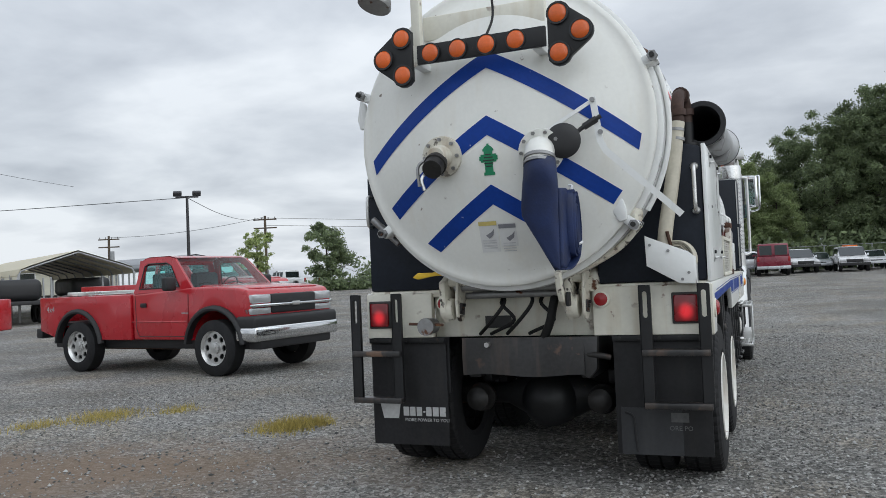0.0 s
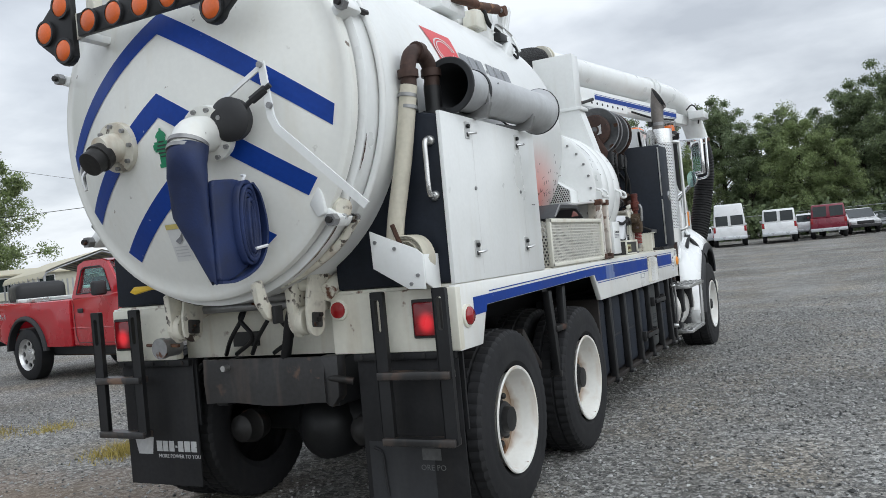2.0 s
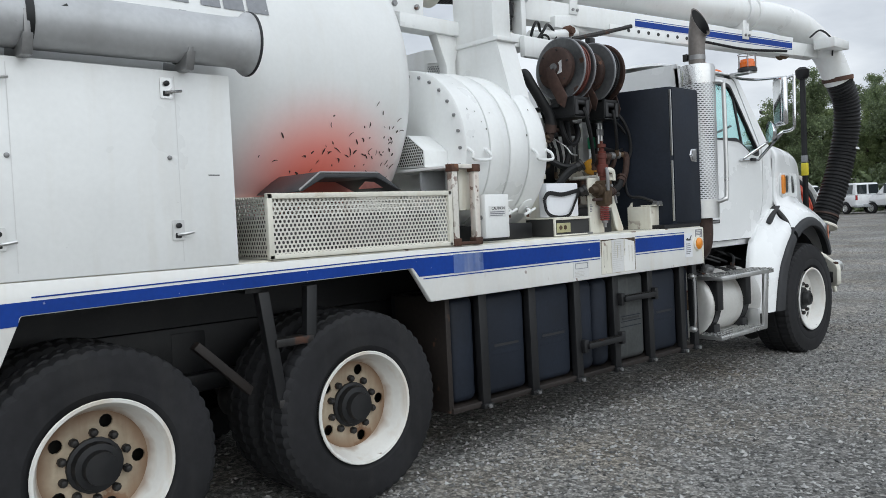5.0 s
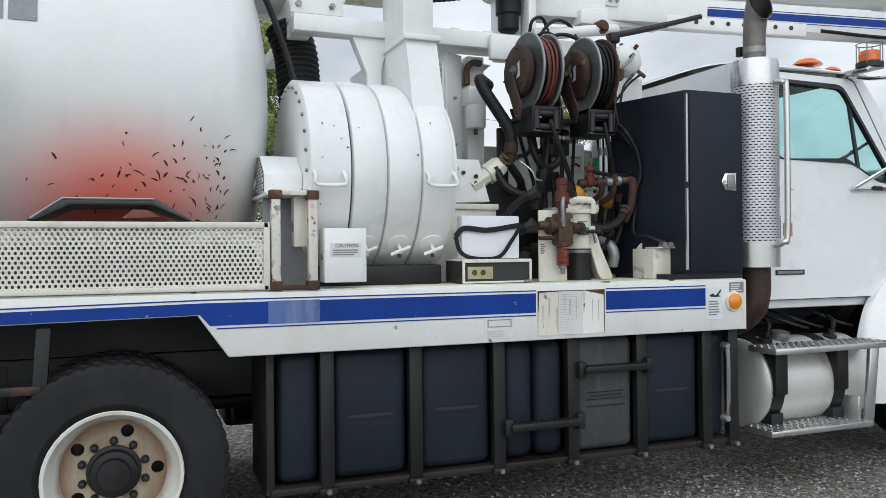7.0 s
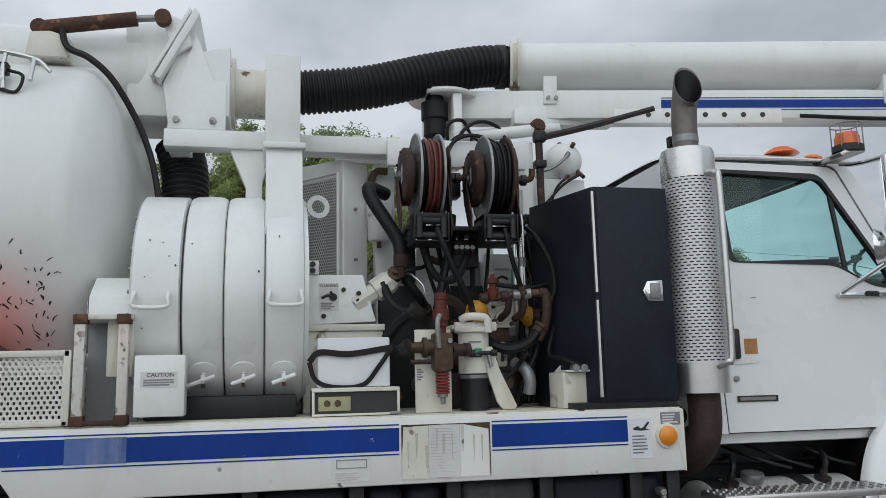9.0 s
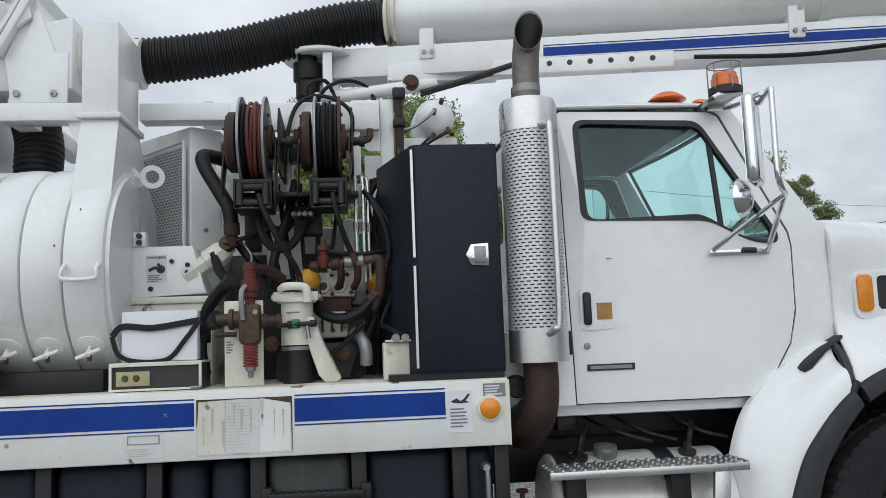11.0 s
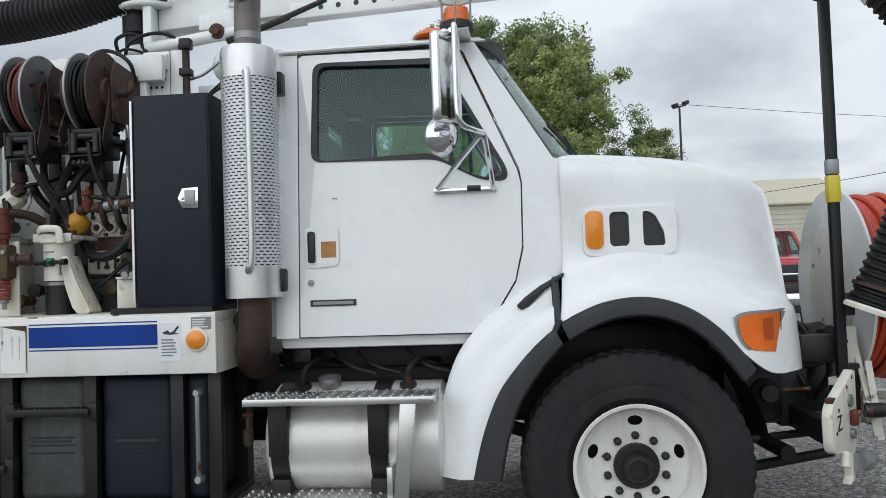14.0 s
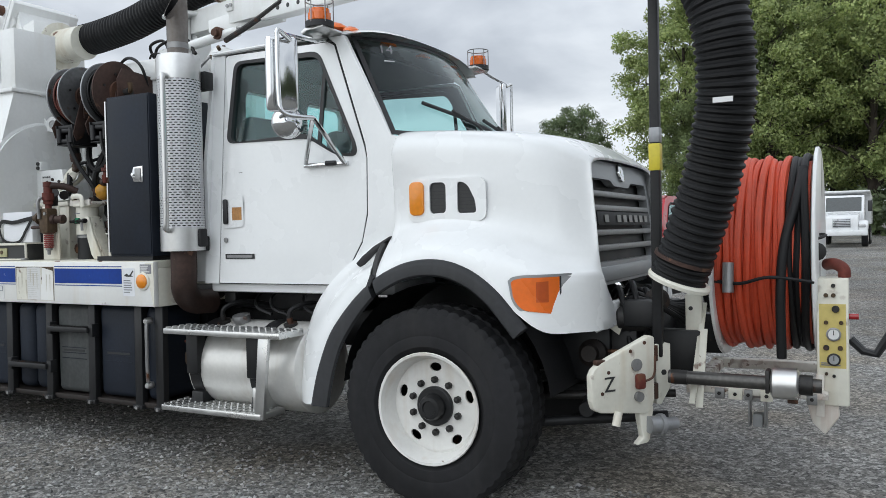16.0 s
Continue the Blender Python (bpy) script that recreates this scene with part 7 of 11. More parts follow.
part("filter_canister", lathe((0.365, 4.17, 2.305), (0, 0, 1), [(0, 0.03), (0.004, 0.058), (0.014, 0.066), (0.150, 0.068)], 20), WHITE, truck, "white filter canister")
part("filter_drain", cyl((0.365, 4.17, 2.27), (0.365, 4.17, 2.31), 0.014, seg=8), BRASS, truck)
part("filter_tee", sweep([(0.30, 4.14, 2.60), (0.30, 4.14, 2.70), (0.32, 4.17, 2.74), (0.32, 4.23, 2.74)], 0.022, 8), BRASS, truck)
pb_ = part("panel_box", box(0.05, 4.81, 1.75, 0.335, 4.995, 2.245, 0.006), WHITE, truck, "white box with warning label")
lb = part("warning_label", box(0.3355, 4.865, 2.04, 0.337, 4.975, 2.16), STICK, pb_)
words("WARNING", 0.018, at(0.3376, 4.92, 2.148, SIDE), INKSHADE, lb)
part("pictogram", sweep([(0.3385, 4.885, 2.09), (0.3385, 4.92, 2.105), (0.3385, 4.955, 2.09)], 0.008, 6), INKSHADE, lb)
part("mount_bracket", box(0.88, 5.0, 1.345, 1.095, 5.125, 1.525, 0.005), CREAM, truck, "white folded bracket with bolts")
part("bracket_gusset", prism([(5.03, 1.526), (5.13, 1.526), (5.13, 1.63)], "x", 0.875, 0.89, 0.002), CREAM, truck)
part("bracket_lip", box(1.0, 5.01, 1.526, 1.125, 5.14, 1.536, 0.002), CREAM, truck)
for y in (5.06, 5.105):
    part("bracket_bolt", cyl((1.09, y, 1.545), (1.13, y, 1.545), 0.020, seg=8), STEEL, truck)
# hydraulic hoses that hang from the reels and loop through the gap between them
runs = [(0.016, [(0.93, 4.40, 2.29), (0.94, 4.43, 2.20), (0.92, 4.50, 2.05), (0.88, 4.575, 1.92), (0.86, 4.60, 1.85)]), (0.014, [(0.935, 4.77, 2.29), (0.94, 4.79, 2.18), (0.92, 4.83, 2.05), (0.89, 4.87, 1.96)]),
        (0.022, [(0.66, 4.37, 2.40), (0.72, 4.375, 2.22), (0.74, 4.40, 2.10), (0.74, 4.46, 2.035), (0.74, 4.54, 2.05), (0.72, 4.60, 2.14), (0.64, 4.66, 2.25)]), (0.024, [(0.60, 4.56, 2.42), (0.66, 4.53, 2.25), (0.72, 4.48, 2.08), (0.74, 4.45, 1.96), (0.70, 4.42, 1.80)]),
        (0.016, [(0.58, 4.62, 2.30), (0.62, 4.55, 2.20), (0.64, 4.50, 2.14), (0.62, 4.44, 2.16)]), (0.014, [(0.80, 4.93, 2.32), (0.87, 4.97, 2.25), (0.90, 5.03, 2.12), (0.90, 5.05, 1.98), (0.88, 5.02, 1.90)]),
        (0.012, [(0.72, 4.97, 2.30), (0.80, 5.01, 2.22), (0.86, 5.08, 2.08), (0.86, 5.09, 1.90), (0.84, 5.05, 1.75), (0.90, 5.0, 1.62), (1.0, 5.03, 1.60), (1.08, 5.08, 1.56)]), (0.028, [(0.80, 4.66, 1.74), (0.84, 4.71, 1.68), (0.86, 4.80, 1.655), (0.87, 4.90, 1.69), (0.86, 4.965, 1.76)]),
        (0.030, [(0.95, 4.14, 1.40), (0.96, 4.12, 1.52), (0.98, 4.14, 1.62), (1.05, 4.21, 1.66)]), (0.030, [(0.86, 4.12, 1.56), (0.88, 4.13, 1.70), (0.92, 4.20, 1.80), (0.98, 4.27, 1.85)]), (0.024, [(0.72, 4.14, 2.02), (0.76, 4.18, 1.92), (0.82, 4.24, 1.86), (0.90, 4.30, 1.84)]),
        (0.026, [(0.62, 4.24, 2.10), (0.64, 4.30, 2.02), (0.62, 4.36, 1.95), (0.55, 4.40, 1.9)]), (0.012, [(0.54, 4.86, 2.60), (0.62, 4.87, 2.80), (0.60, 4.72, 2.90), (0.58, 4.58, 2.86), (0.60, 4.52, 2.68), (0.62, 4.50, 2.45)]),
        (0.012, [(0.25, 4.62, 2.95), (0.30, 4.62, 3.06), (0.26, 4.72, 3.10), (0.24, 4.78, 3.0)]), (0.012, [(0.28, 4.66, 2.93), (0.32, 4.72, 3.03), (0.26, 4.84, 3.10), (0.22, 4.96, 3.08), (0.22, 5.02, 2.98)]), (0.009, [(0.30, 4.60, 2.92), (0.34, 4.68, 2.98), (0.32, 4.78, 2.97), (0.25, 4.86, 2.92)]),
        (0.009, [(0.48, 5.13, 2.50), (0.45, 5.20, 2.56), (0.42, 5.30, 2.66), (0.38, 5.42, 2.74)]), (0.008, [(0.47, 5.14, 2.36), (0.46, 5.20, 2.50), (0.42, 5.26, 2.64), (0.40, 5.34, 2.72)]), (0.012, [(0.60, 4.44, 2.16), (0.70, 4.36, 2.11), (0.74, 4.28, 2.09), (0.72, 4.20, 2.05)]),
        (0.018, [(0.52, 4.90, 1.42), (0.60, 4.93, 1.60), (0.62, 4.95, 1.85), (0.60, 4.98, 2.10), (0.55, 5.0, 2.30)]), (0.016, [(0.72, 4.85, 1.36), (0.78, 4.90, 1.50), (0.80, 4.97, 1.66), (0.74, 5.0, 1.85)]), (0.012, [(0.80, 4.62, 1.40), (0.84, 4.70, 1.46), (0.84, 4.80, 1.52), (0.80, 4.90, 1.62)])]
for k in range(6):
    # upright bundle beside the post
    y_, x_ = 4.955 + 0.018 * k, 0.60 + 0.022 * (k % 4)
    runs.append((0.009 + 0.002 * (k % 3), [(x_, y_ - 0.03, 1.36), (x_ + 0.02, y_ - 0.02, 1.60), (x_ + 0.02, y_ + 0.02 * math.sin(k * 1.3), 1.80), (x_, y_ + 0.012 * math.sin(k), 2.05), (x_ - 0.04, y_ - 0.02 + 0.02 * math.cos(k * 1.7), 2.28), (x_ - 0.08, y_ + 0.02, 2.42)]))
for k in range(5):
    # behind the reels
    runs.append((0.011 + 0.003 * (k % 2), [(0.50, 4.36 + 0.11 * k, 2.42), (0.56, 4.38 + 0.10 * k, 2.26), (0.58, 4.42 + 0.085 * k, 2.10), (0.60, 4.46 + 0.07 * k, 1.95), (0.58, 4.48 + 0.07 * k, 1.80)]))
for r_, p in runs:
    part("hydraulic_hose", sweep(p, r_, 8), HOSEB, truck)
    d_ = (Vector(p[-1]) - Vector(p[-2])).normalized()
    part("hose_ferrule", lathe(Vector(p[-1]) - d_ * 0.03, d_, [(0, r_ * 1.2), (0.03, r_ * 1.2), (0.032, r_ * 1.5), (0.05, r_ * 1.5)], 8), (DARKST, RUSTD, BRASS)[int(r_ * 1000) % 3], truck)
part("valve_bank", box(0.52, 4.55, 2.12, 0.64, 4.70, 2.28, 0.008), DARKST, truck, "dark hydraulic valve bank with levers")
for k in range(4):
    part("spool_cap", lathe((0.64, 4.57 + 0.03 * k, 2.20), (1, -0.2, 0.3), [(0, 0.012), (0.04, 0.012), (0.045, 0.016), (0.08, 0.014)], 8), STEEL, truck)
for y_, x_ in ((4.885, 0.70), (4.925, 0.70), (4.95, 0.66)):
    tb = part("steel_tube", sweep([(x_ - 0.02, y_ - 0.05, 2.40), (x_, y_ - 0.02, 2.42), (x_ + 0.01, y_, 2.38), (x_ + 0.01, y_, 2.1), (x_, y_ + 0.005, 1.85)], 0.011, 8), ALU, truck)
    part("tube_nut", cyl((x_ + 0.01, y_, 2.12), (x_ + 0.01, y_, 2.17), 0.017, seg=6), STEEL, tb)
part("relay_box", box(0.55, 4.53, 2.52, 0.66, 4.60, 2.66, 0.006), BLACKM, truck)
for i in range(6):
    y, z, x = 4.2 + 0.12 * i, 1.42 + 0.06 * (i % 4), 0.58 + 0.03 * (i % 3)
    part("fitting", lathe((x, y, z), (1, 0, 0), [(0, 0.03), (0.1, 0.03), (0.105, 0.04), (0.14, 0.04), (0.15, 0.02)], 10), (RUST, DARKST, BRASS)[i % 3], truck)
part("machinery_back", box(0.28, 4.17, 1.345, 0.34, 4.80, 2.05, 0.01), BLACKM, truck)
part("machinery_back", box(0.40, 4.38, 1.90, 0.42, 4.58, 2.28, 0.006), WHITE, truck, "white back plate with grime")
part("engine_cover", box(-0.5, 4.2, 1.345, 0.24, 5.4, 2.22, 0.03), BRONZEG, truck)

# ---- black tool box beside the cab ----
tbx = part("tool_cabinet", prism([(0.66, 5.0), (1.195, 5.153), (1.212, 5.17), (1.212, 5.57), (0.66, 5.57)], "z", 1.372, 2.465, 0.004), BLACKP, truck, "tall black tool cabinet with a chrome latch")
part("cabinet_edge", box(1.204, 5.150, 1.40, 1.217, 5.162, 1.88), ALU, tbx)
part("cabinet_edge", box(1.204, 5.150, 1.92, 1.217, 5.162, 2.44), ALU, tbx)
part("cabinet_door", box(1.2121, 5.175, 1.385, 1.219, 5.562, 2.452, 0.003), BLACKP, tbx)
lt = part("cabinet_latch", prism([(5.40, 1.925), (5.425, 1.975), (5.51, 1.98), (5.51, 1.87), (5.425, 1.875)], "x", 1.219, 1.227, 0.003), CHROME, tbx, "chrome paddle latch")
part("latch_paddle", box(1.227, 5.44, 1.885, 1.233, 5.495, 1.965, 0.004), STEEL, lt)
part("latch_lock", cyl((1.227, 5.42, 1.925), (1.236, 5.42, 1.925), 0.010, seg=10), CHROME, lt)
part("cabinet_base", box(0.66, 5.02, 1.343, 1.205, 5.56, 1.373), BLACKM, tbx)

# ---- exhaust: slotted guard, stack, elbow ----
EX, EY = 1.12, 5.755
STACKM = material("heat_stained_stack", (0.22, 0.20, 0.185), 0.45, 0.5, var=0.2, streak=((0.10, 0.075, 0.06), 0.6))
part("exhaust_branch", sweep([(1.10, 5.72, 1.20), (0.98, 5.66, 1.13), (0.82, 5.60, 1.10), (0.60, 5.58, 1.10)], 0.058, 14), DARKST, truck, "dark exhaust pipe running under the deck")
part("exhaust_flange", lathe((1.03, 5.655, 1.285), (-1, 0, 0), [(0, 0.0), (0.0, 0.05), (0.02, 0.058), (0.12, 0.055), (0.20, 0.04)], 18), DARKST, truck)
part("guard_foot", box(1.06, 5.86, 1.43, 1.13, 5.92, 1.55, 0.012), BLACKM, truck)
gd = part("muffler_guard", lathe((EX, EY, 1.56), (0, 0, 1), [(0, 0.142), (0.97, 0.142)], 40, cap=False), SLOTS, truck, "slotted bright metal muffler guard")
part("guard_band", lathe((EX, EY, 1.405), (0, 0, 1), [(0, 0.10), (0, 0.144), (0.155, 0.144)], 40, cap=False), ALU, gd)
part("guard_band", lathe((EX, EY, 2.53), (0, 0, 1), [(0, 0.144), (0.14, 0.144), (0.165, 0.135), (0.17, 0.06)], 40, cap=False), ALU, gd)
part("muffler", cyl((EX, EY, 1.42), (EX, EY, 2.68), 0.12, seg=24), DARKST, gd)
part("guard_handle", sweep([(EX + 0.14, EY + 0.03, 2.545), (EX + 0.19, EY + 0.05, 2.53), (EX + 0.20, EY + 0.06, 2.45), (EX + 0.20, EY + 0.06, 1.65), (EX + 0.19, EY + 0.04, 1.56), (EX + 0.14, EY + 0.02, 1.54)], 0.018, 10), ALU, gd, "bent aluminium grab tube")
bm = bmesh.new()
loops = []
for z, dx, slant, r in ((2.68, 0, 0, 0.068), (2.85, 0, 0, 0.068), (2.95, 0.004, 0.4, 0.069), (3.02, 0.016, 1.1, 0.070), (3.065, 0.032, 1.7, 0.073), (3.062, 0.033, 1.7, 0.0695), (2.98, 0.010, 0.8, 0.0655), (2.80, 0, 0, 0.06)):
    loops.append([(EX + dx + r * math.cos(a), EY + 0.012 * slant + r * math.sin(a), z - slant * r * (math.cos(a) - 0.3 * math.sin(a))) for a in (2 * math.pi * i / 28 for i in range(28))])
part("exhaust_pipe", rings(bm, loops, cap=False), STACKM, truck, "dull steel exhaust stack with a slanted open tip", smooth=35)
part("stack_mouth", cyl((EX, EY, 2.81), (EX, EY, 2.82), 0.0605, seg=20), INKSHADE, truck)
lining = bmesh.new()
rings(lining, [[(EX + dx + r * math.cos(a), EY + 0.012 * slant + r * math.sin(a), z - slant * r * (math.cos(a) - 0.3 * math.sin(a))) for a in (2 * math.pi * i / 28 for i in range(28))] for z, dx, slant, r in ((2.82, 0, 0, 0.0585), (2.98, 0.010, 0.8, 0.0635), (3.058, 0.033, 1.7, 0.0682))], cap=False)
part("stack_lining", lining, HOSEB, truck, "black inside of the stack")
part("stack_clamp", lathe((EX, EY, 2.74), (0, 0, 1), [(0, 0.064), (0.004, 0.07), (0.04, 0.07), (0.044, 0.064)], 24), STEEL, truck)
part("clamp_bolt", box(EX - 0.10, EY - 0.06, 2.74, EX - 0.06, EY - 0.03, 2.80, 0.003), DARKST, truck)
part("exhaust_elbow", sweep([(EX, EY, 1.42), (EX, EY, 1.25), (EX - 0.02, EY - 0.02, 1.14), (EX - 0.12, EY - 0.05, 1.06), (EX - 0.3, EY - 0.05, 1.04)], 0.085, 18), RUSTD, truck, "rusty brown exhaust elbow")
part("muffler_bracket", box(0.90, 5.80, 1.40, 1.06, 5.86, 1.50, 0.006), BLACKM, truck)
part("muffler_bracket", box(0.95, 5.80, 2.48, 1.03, 5.90, 2.60, 0.006), BLACKM, truck)

# ---- black poly tanks along the side with straps and rungs ----
part("tank_cradle", box(0.62, 2.72, 0.325, 1.145, 5.56, 0.36, 0.004), DARKIRON, truck)
part("tank_wall", box(0.60, 2.72, 0.36, 0.70, 5.55, 1.03), BLACKM, truck)
ys = [2.74, 3.0, 3.47, 3.95, 4.41, 4.87, 5.34, 5.54]
for a, b in zip(ys, ys[1:]):
    if b - a < 0.35:
        part("poly_tank", box(0.70, a + 0.02, 0.37, 1.115, b - 0.035, 1.02, 0.05, seg=3), BLACKP, truck)
        continue
    if abs(a - 3.95) < 0.01:
        for c, d in ((a + 0.045, a + 0.225), (a + 0.24, b - 0.045)):
            part("poly_tank", box(0.70, c, 0.37, 1.125, d, 1.02, 0.06, seg=3), BLACKP, truck)
        continue
    m_ = PLASTIC if abs(a - 4.41) > 0.01 else material("dusty_poly", (0.06, 0.065, 0.065), 0.6, var=0.3, streak=((0.12, 0.12, 0.11), 0.6))
    t = part("poly_tank", box(0.70, a + 0.04, 0.37, 1.12, b - 0.04, 1.02, 0.045, seg=3), BLACKP if m_ is PLASTIC else m_, truck, "black moulded water tank panel")
    for z in (0.62, 0.66, 0.70):
        part("raised_line", box(1.118, a + 0.10, z, 1.1225, b - 0.10, z + 0.006), BLACKP, t)
    part("raised_plate", box(1.118, a + 0.12, 0.675, 1.1225, b - 0.12, 0.69), PLASTIC, t)
for y in ys[1:]:
    st = part("tank_strap", prism([(1.11, 0.33), (1.16, 0.33), (1.15, 1.03), (1.10, 1.03)], "y", y - 0.035, y + 0.035, 0.004), BLACKM, truck, "black steel strap post")
    part("strap_foot", box(1.08, y - 0.045, 0.315, 1.175, y + 0.045, 0.345, 0.004), BLACKM, st)
    part("foot_bolt", cyl((1.175, y, 0.33), (1.19, y, 0.33), 0.014, seg=6), STEEL, st)
# Left-side tanks, unseen, added to close off light beneath the truck.
part("tank_cradle", box(-1.145, 2.72, 0.325, -0.62, 5.56, 0.36, 0.004), DARKIRON, truck)
for a, b in zip(ys, ys[1:]):
    part("poly_tank", box(-1.12, a + 0.03, 0.37, -0.62, b - 0.03, 1.02, 0.045), BLACKP, truck)
part("tank_end", box(-1.13, 2.70, 0.33, -0.62, 2.74, 1.03, 0.006), DARKIRON, truck)
part("tank_end", box(0.66, 2.70, 0.33, 1.13, 2.74, 1.03, 0.006), DARKIRON, truck)
for y0, y1, z in ((4.43, 4.91, 0.845), (3.97, 4.45, 0.56)):
    rg = part("step_rung", box(1.16, y0 + 0.03, z - 0.02, 1.21, y1 - 0.02, z + 0.02, 0.006), BLACKM, truck, "black step rung with tread")
    for y in (y0, y1 - 0.03):
        part("rung_foot", box(1.13, y, z - 0.045, 1.19, y + 0.045, z + 0.045, 0.004), BLACKM, rg)
    for k in range(14):
        part("tread_tooth", box(1.165, y0 + 0.05 + k * 0.028, z + 0.018, 1.205, y0 + 0.062 + k * 0.028, z + 0.026), DARKST, rg)
part("drain_tube", sweep([(1.17, 5.46, 0.92), (1.19, 5.465, 0.88), (1.19, 5.465, 0.55), (1.17, 5.46, 0.50)], 0.013, 8), STEEL, truck, "grey sight tube")
for z in (0.93, 0.49):
    part("tube_fitting", lathe((1.15, 5.46, z), (1, 0, 0), [(0, 0.025), (0.03, 0.025), (0.05, 0.016)], 10), ALU, truck)

# ladder step between the rear wheels
part("step_frame", prism([(1.42, 1.19), (1.48, 1.19), (1.56, 0.62), (1.50, 0.62)], "x", 1.14, 1.19, 0.004), BLACKM, truck, "black step frame between the wheels")
part("step_frame", prism([(1.70, 1.20), (1.76, 1.20), (1.72, 0.62), (1.66, 0.62)], "x", 1.14, 1.19, 0.004), BLACKM, truck)
for z in (0.63, 0.93):
    part("step_rung", box(1.12, 1.50, z - 0.02, 1.20, 1.72, z + 0.02, 0.005), DARKST, truck)
part("fender_brace", prism([(1.12, 0.95), (1.15, 0.98), (1.42, 0.72), (1.40, 0.68)], "x", 1.05, 1.10, 0.004), DARKIRON, truck)

# ---- duct over the tank, corrugated hose, swinging boom ----
part("tank_duct", lathe((0.1, 0.6, 3.33), (0, 1, 0), [(0, 0.0), (0.0, 0.27), (2.2, 0.27), (2.28, 0.22)], 28), WHITE, truck, "white duct along the top of the tank")
part("duct_head", prism([(2.72, 3.56), (2.98, 3.62), (3.06, 3.30), (3.02, 3.02), (2.74, 3.02)], "x", -0.14, 0.34, 0.02), WHITE, truck)
sw = part("swivel_hood", prism([(2.94, 3.20), (3.10, 3.58), (3.14, 3.40), (3.31, 3.44), (3.31, 3.02), (2.98, 2.90)], "x", -0.12, 0.40, 0.01), WHITE, truck, "white swivel hood with gusset plates")
part("hood_gusset", prism([(2.97, 2.93), (3.04, 3.24), (3.12, 3.50), (3.22, 3.22), (3.29, 3.22), (3.29, 2.93)], "x", 0.40, 0.415, 0.003), WHITE, sw)
part("hood_plate", prism([(2.90, 3.22), (2.93, 3.20), (3.14, 3.60), (3.11, 3.64)], "x", -0.2, 0.46, 0.004), WHITE, sw, "flat white hinge plate")
part("hood_plate", prism([(2.87, 3.23), (2.885, 3.215), (3.095, 3.62), (3.08, 3.64)], "x", -0.2, 0.46, 0.004), WHITE, sw)
for y in (3.02, 3.22):
    part("hood_bolt", cyl((0.41, y, 2.98), (0.435, y, 2.98), 0.02, seg=6), STEEL, sw)
part("hood_flange", lathe((0.13, 3.31, 3.25), (0, 1, 0), [(0, 0.215), (0.02, 0.215), (0.022, 0.15), (0.32, 0.15)], 28), CREAM, truck)
ram = part("hydraulic_ram", cyl((0.46, 2.30, 3.455), (0.46, 2.80, 3.545), 0.042, seg=14), RUST, truck, "rusty brown hydraulic ram")
part("ram_rod", cyl((0.46, 2.80, 3.545), (0.46, 2.92, 3.56), 0.02, seg=10), STEEL, ram)
part("ram_eye", lathe((0.43, 2.94, 3.56), (1, 0, 0), [(0, 0.045), (0.06, 0.045)], 14), RUST, ram)
part("ram_eye", lathe((0.43, 2.30, 3.455), (1, 0, 0), [(0, 0.045), (0.06, 0.045)], 14), RUST, ram)
part("ram_bracket", prism([(2.24, 3.28), (2.46, 3.28), (2.46, 3.40), (2.36, 3.43), (2.26, 3.42)], "x", 0.38, 0.50, 0.01), CREAM, truck)
part("ram_link", prism([(2.98, 3.42), (3.02, 3.36), (3.10, 3.42), (3.06, 3.56), (2.97, 3.60), (2.93, 3.56)], "x", 0.40, 0.44, 0.008), WHITE, truck)
part("tank_cable", sweep([(0.50, 2.42, 3.44), (0.52, 2.46, 3.33), (0.56, 2.58, 3.26), (0.55, 2.70, 3.15), (0.50, 2.82, 2.95), (0.50, 2.90, 2.75), (0.55, 2.95, 2.55), (0.6, 2.97, 2.40)], 0.018, 8), HOSEB, truck)
part("tank_rail", sweep([(0.72, 2.02, 3.14), (0.72, 2.10, 3.21), (0.74, 2.35, 3.17), (0.75, 2.44, 3.10)], 0.012, 8), ALU, truck)
part("tank_rail", sweep([(0.73, 2.22, 3.19), (0.76, 2.22, 3.10), (0.80, 2.24, 2.98)], 0.012, 8), ALU, truck)
part("tank_rail", sweep([(0.74, 2.36, 3.17), (0.78, 2.36, 3.08), (0.80, 2.36, 3.03)], 0.012, 8), ALU, truck)
part("proximity_switch", box(0.70, 2.08, 3.08, 0.76, 2.24, 3.14, 0.008), BLACKM, truck)
part("tank_lug", prism([(2.02, 2.92), (2.18, 3.08), (2.24, 3.04), (2.20, 2.98), (2.08, 2.88)], "x", 0.74, 0.80, 0.01), WHITE, truck)
part("switch_cable", sweep([(0.74, 2.24, 3.10), (0.78, 2.32, 3.06), (0.80, 2.30, 2.97), (0.80, 2.22, 2.98)], 0.009, 6), HOSEB, truck)
part("top_valve", box(0.30, 1.55, 3.26, 0.55, 1.95, 3.42, 0.02), WHITE, truck)
part("top_fitting", cyl((0.55, 1.7, 3.36), (0.62, 2.0, 3.36), 0.035, seg=10), RUST, truck)
part("vent_duct", sweep([(0.12, 3.0, 2.92), (0.16, 3.05, 2.75), (0.2, 3.06, 2.55), (0.22, 3.08, 2.35)], 0.13, 16, wave=0.04, pitch=0.035), HOSEB, truck, "black corrugated duct")
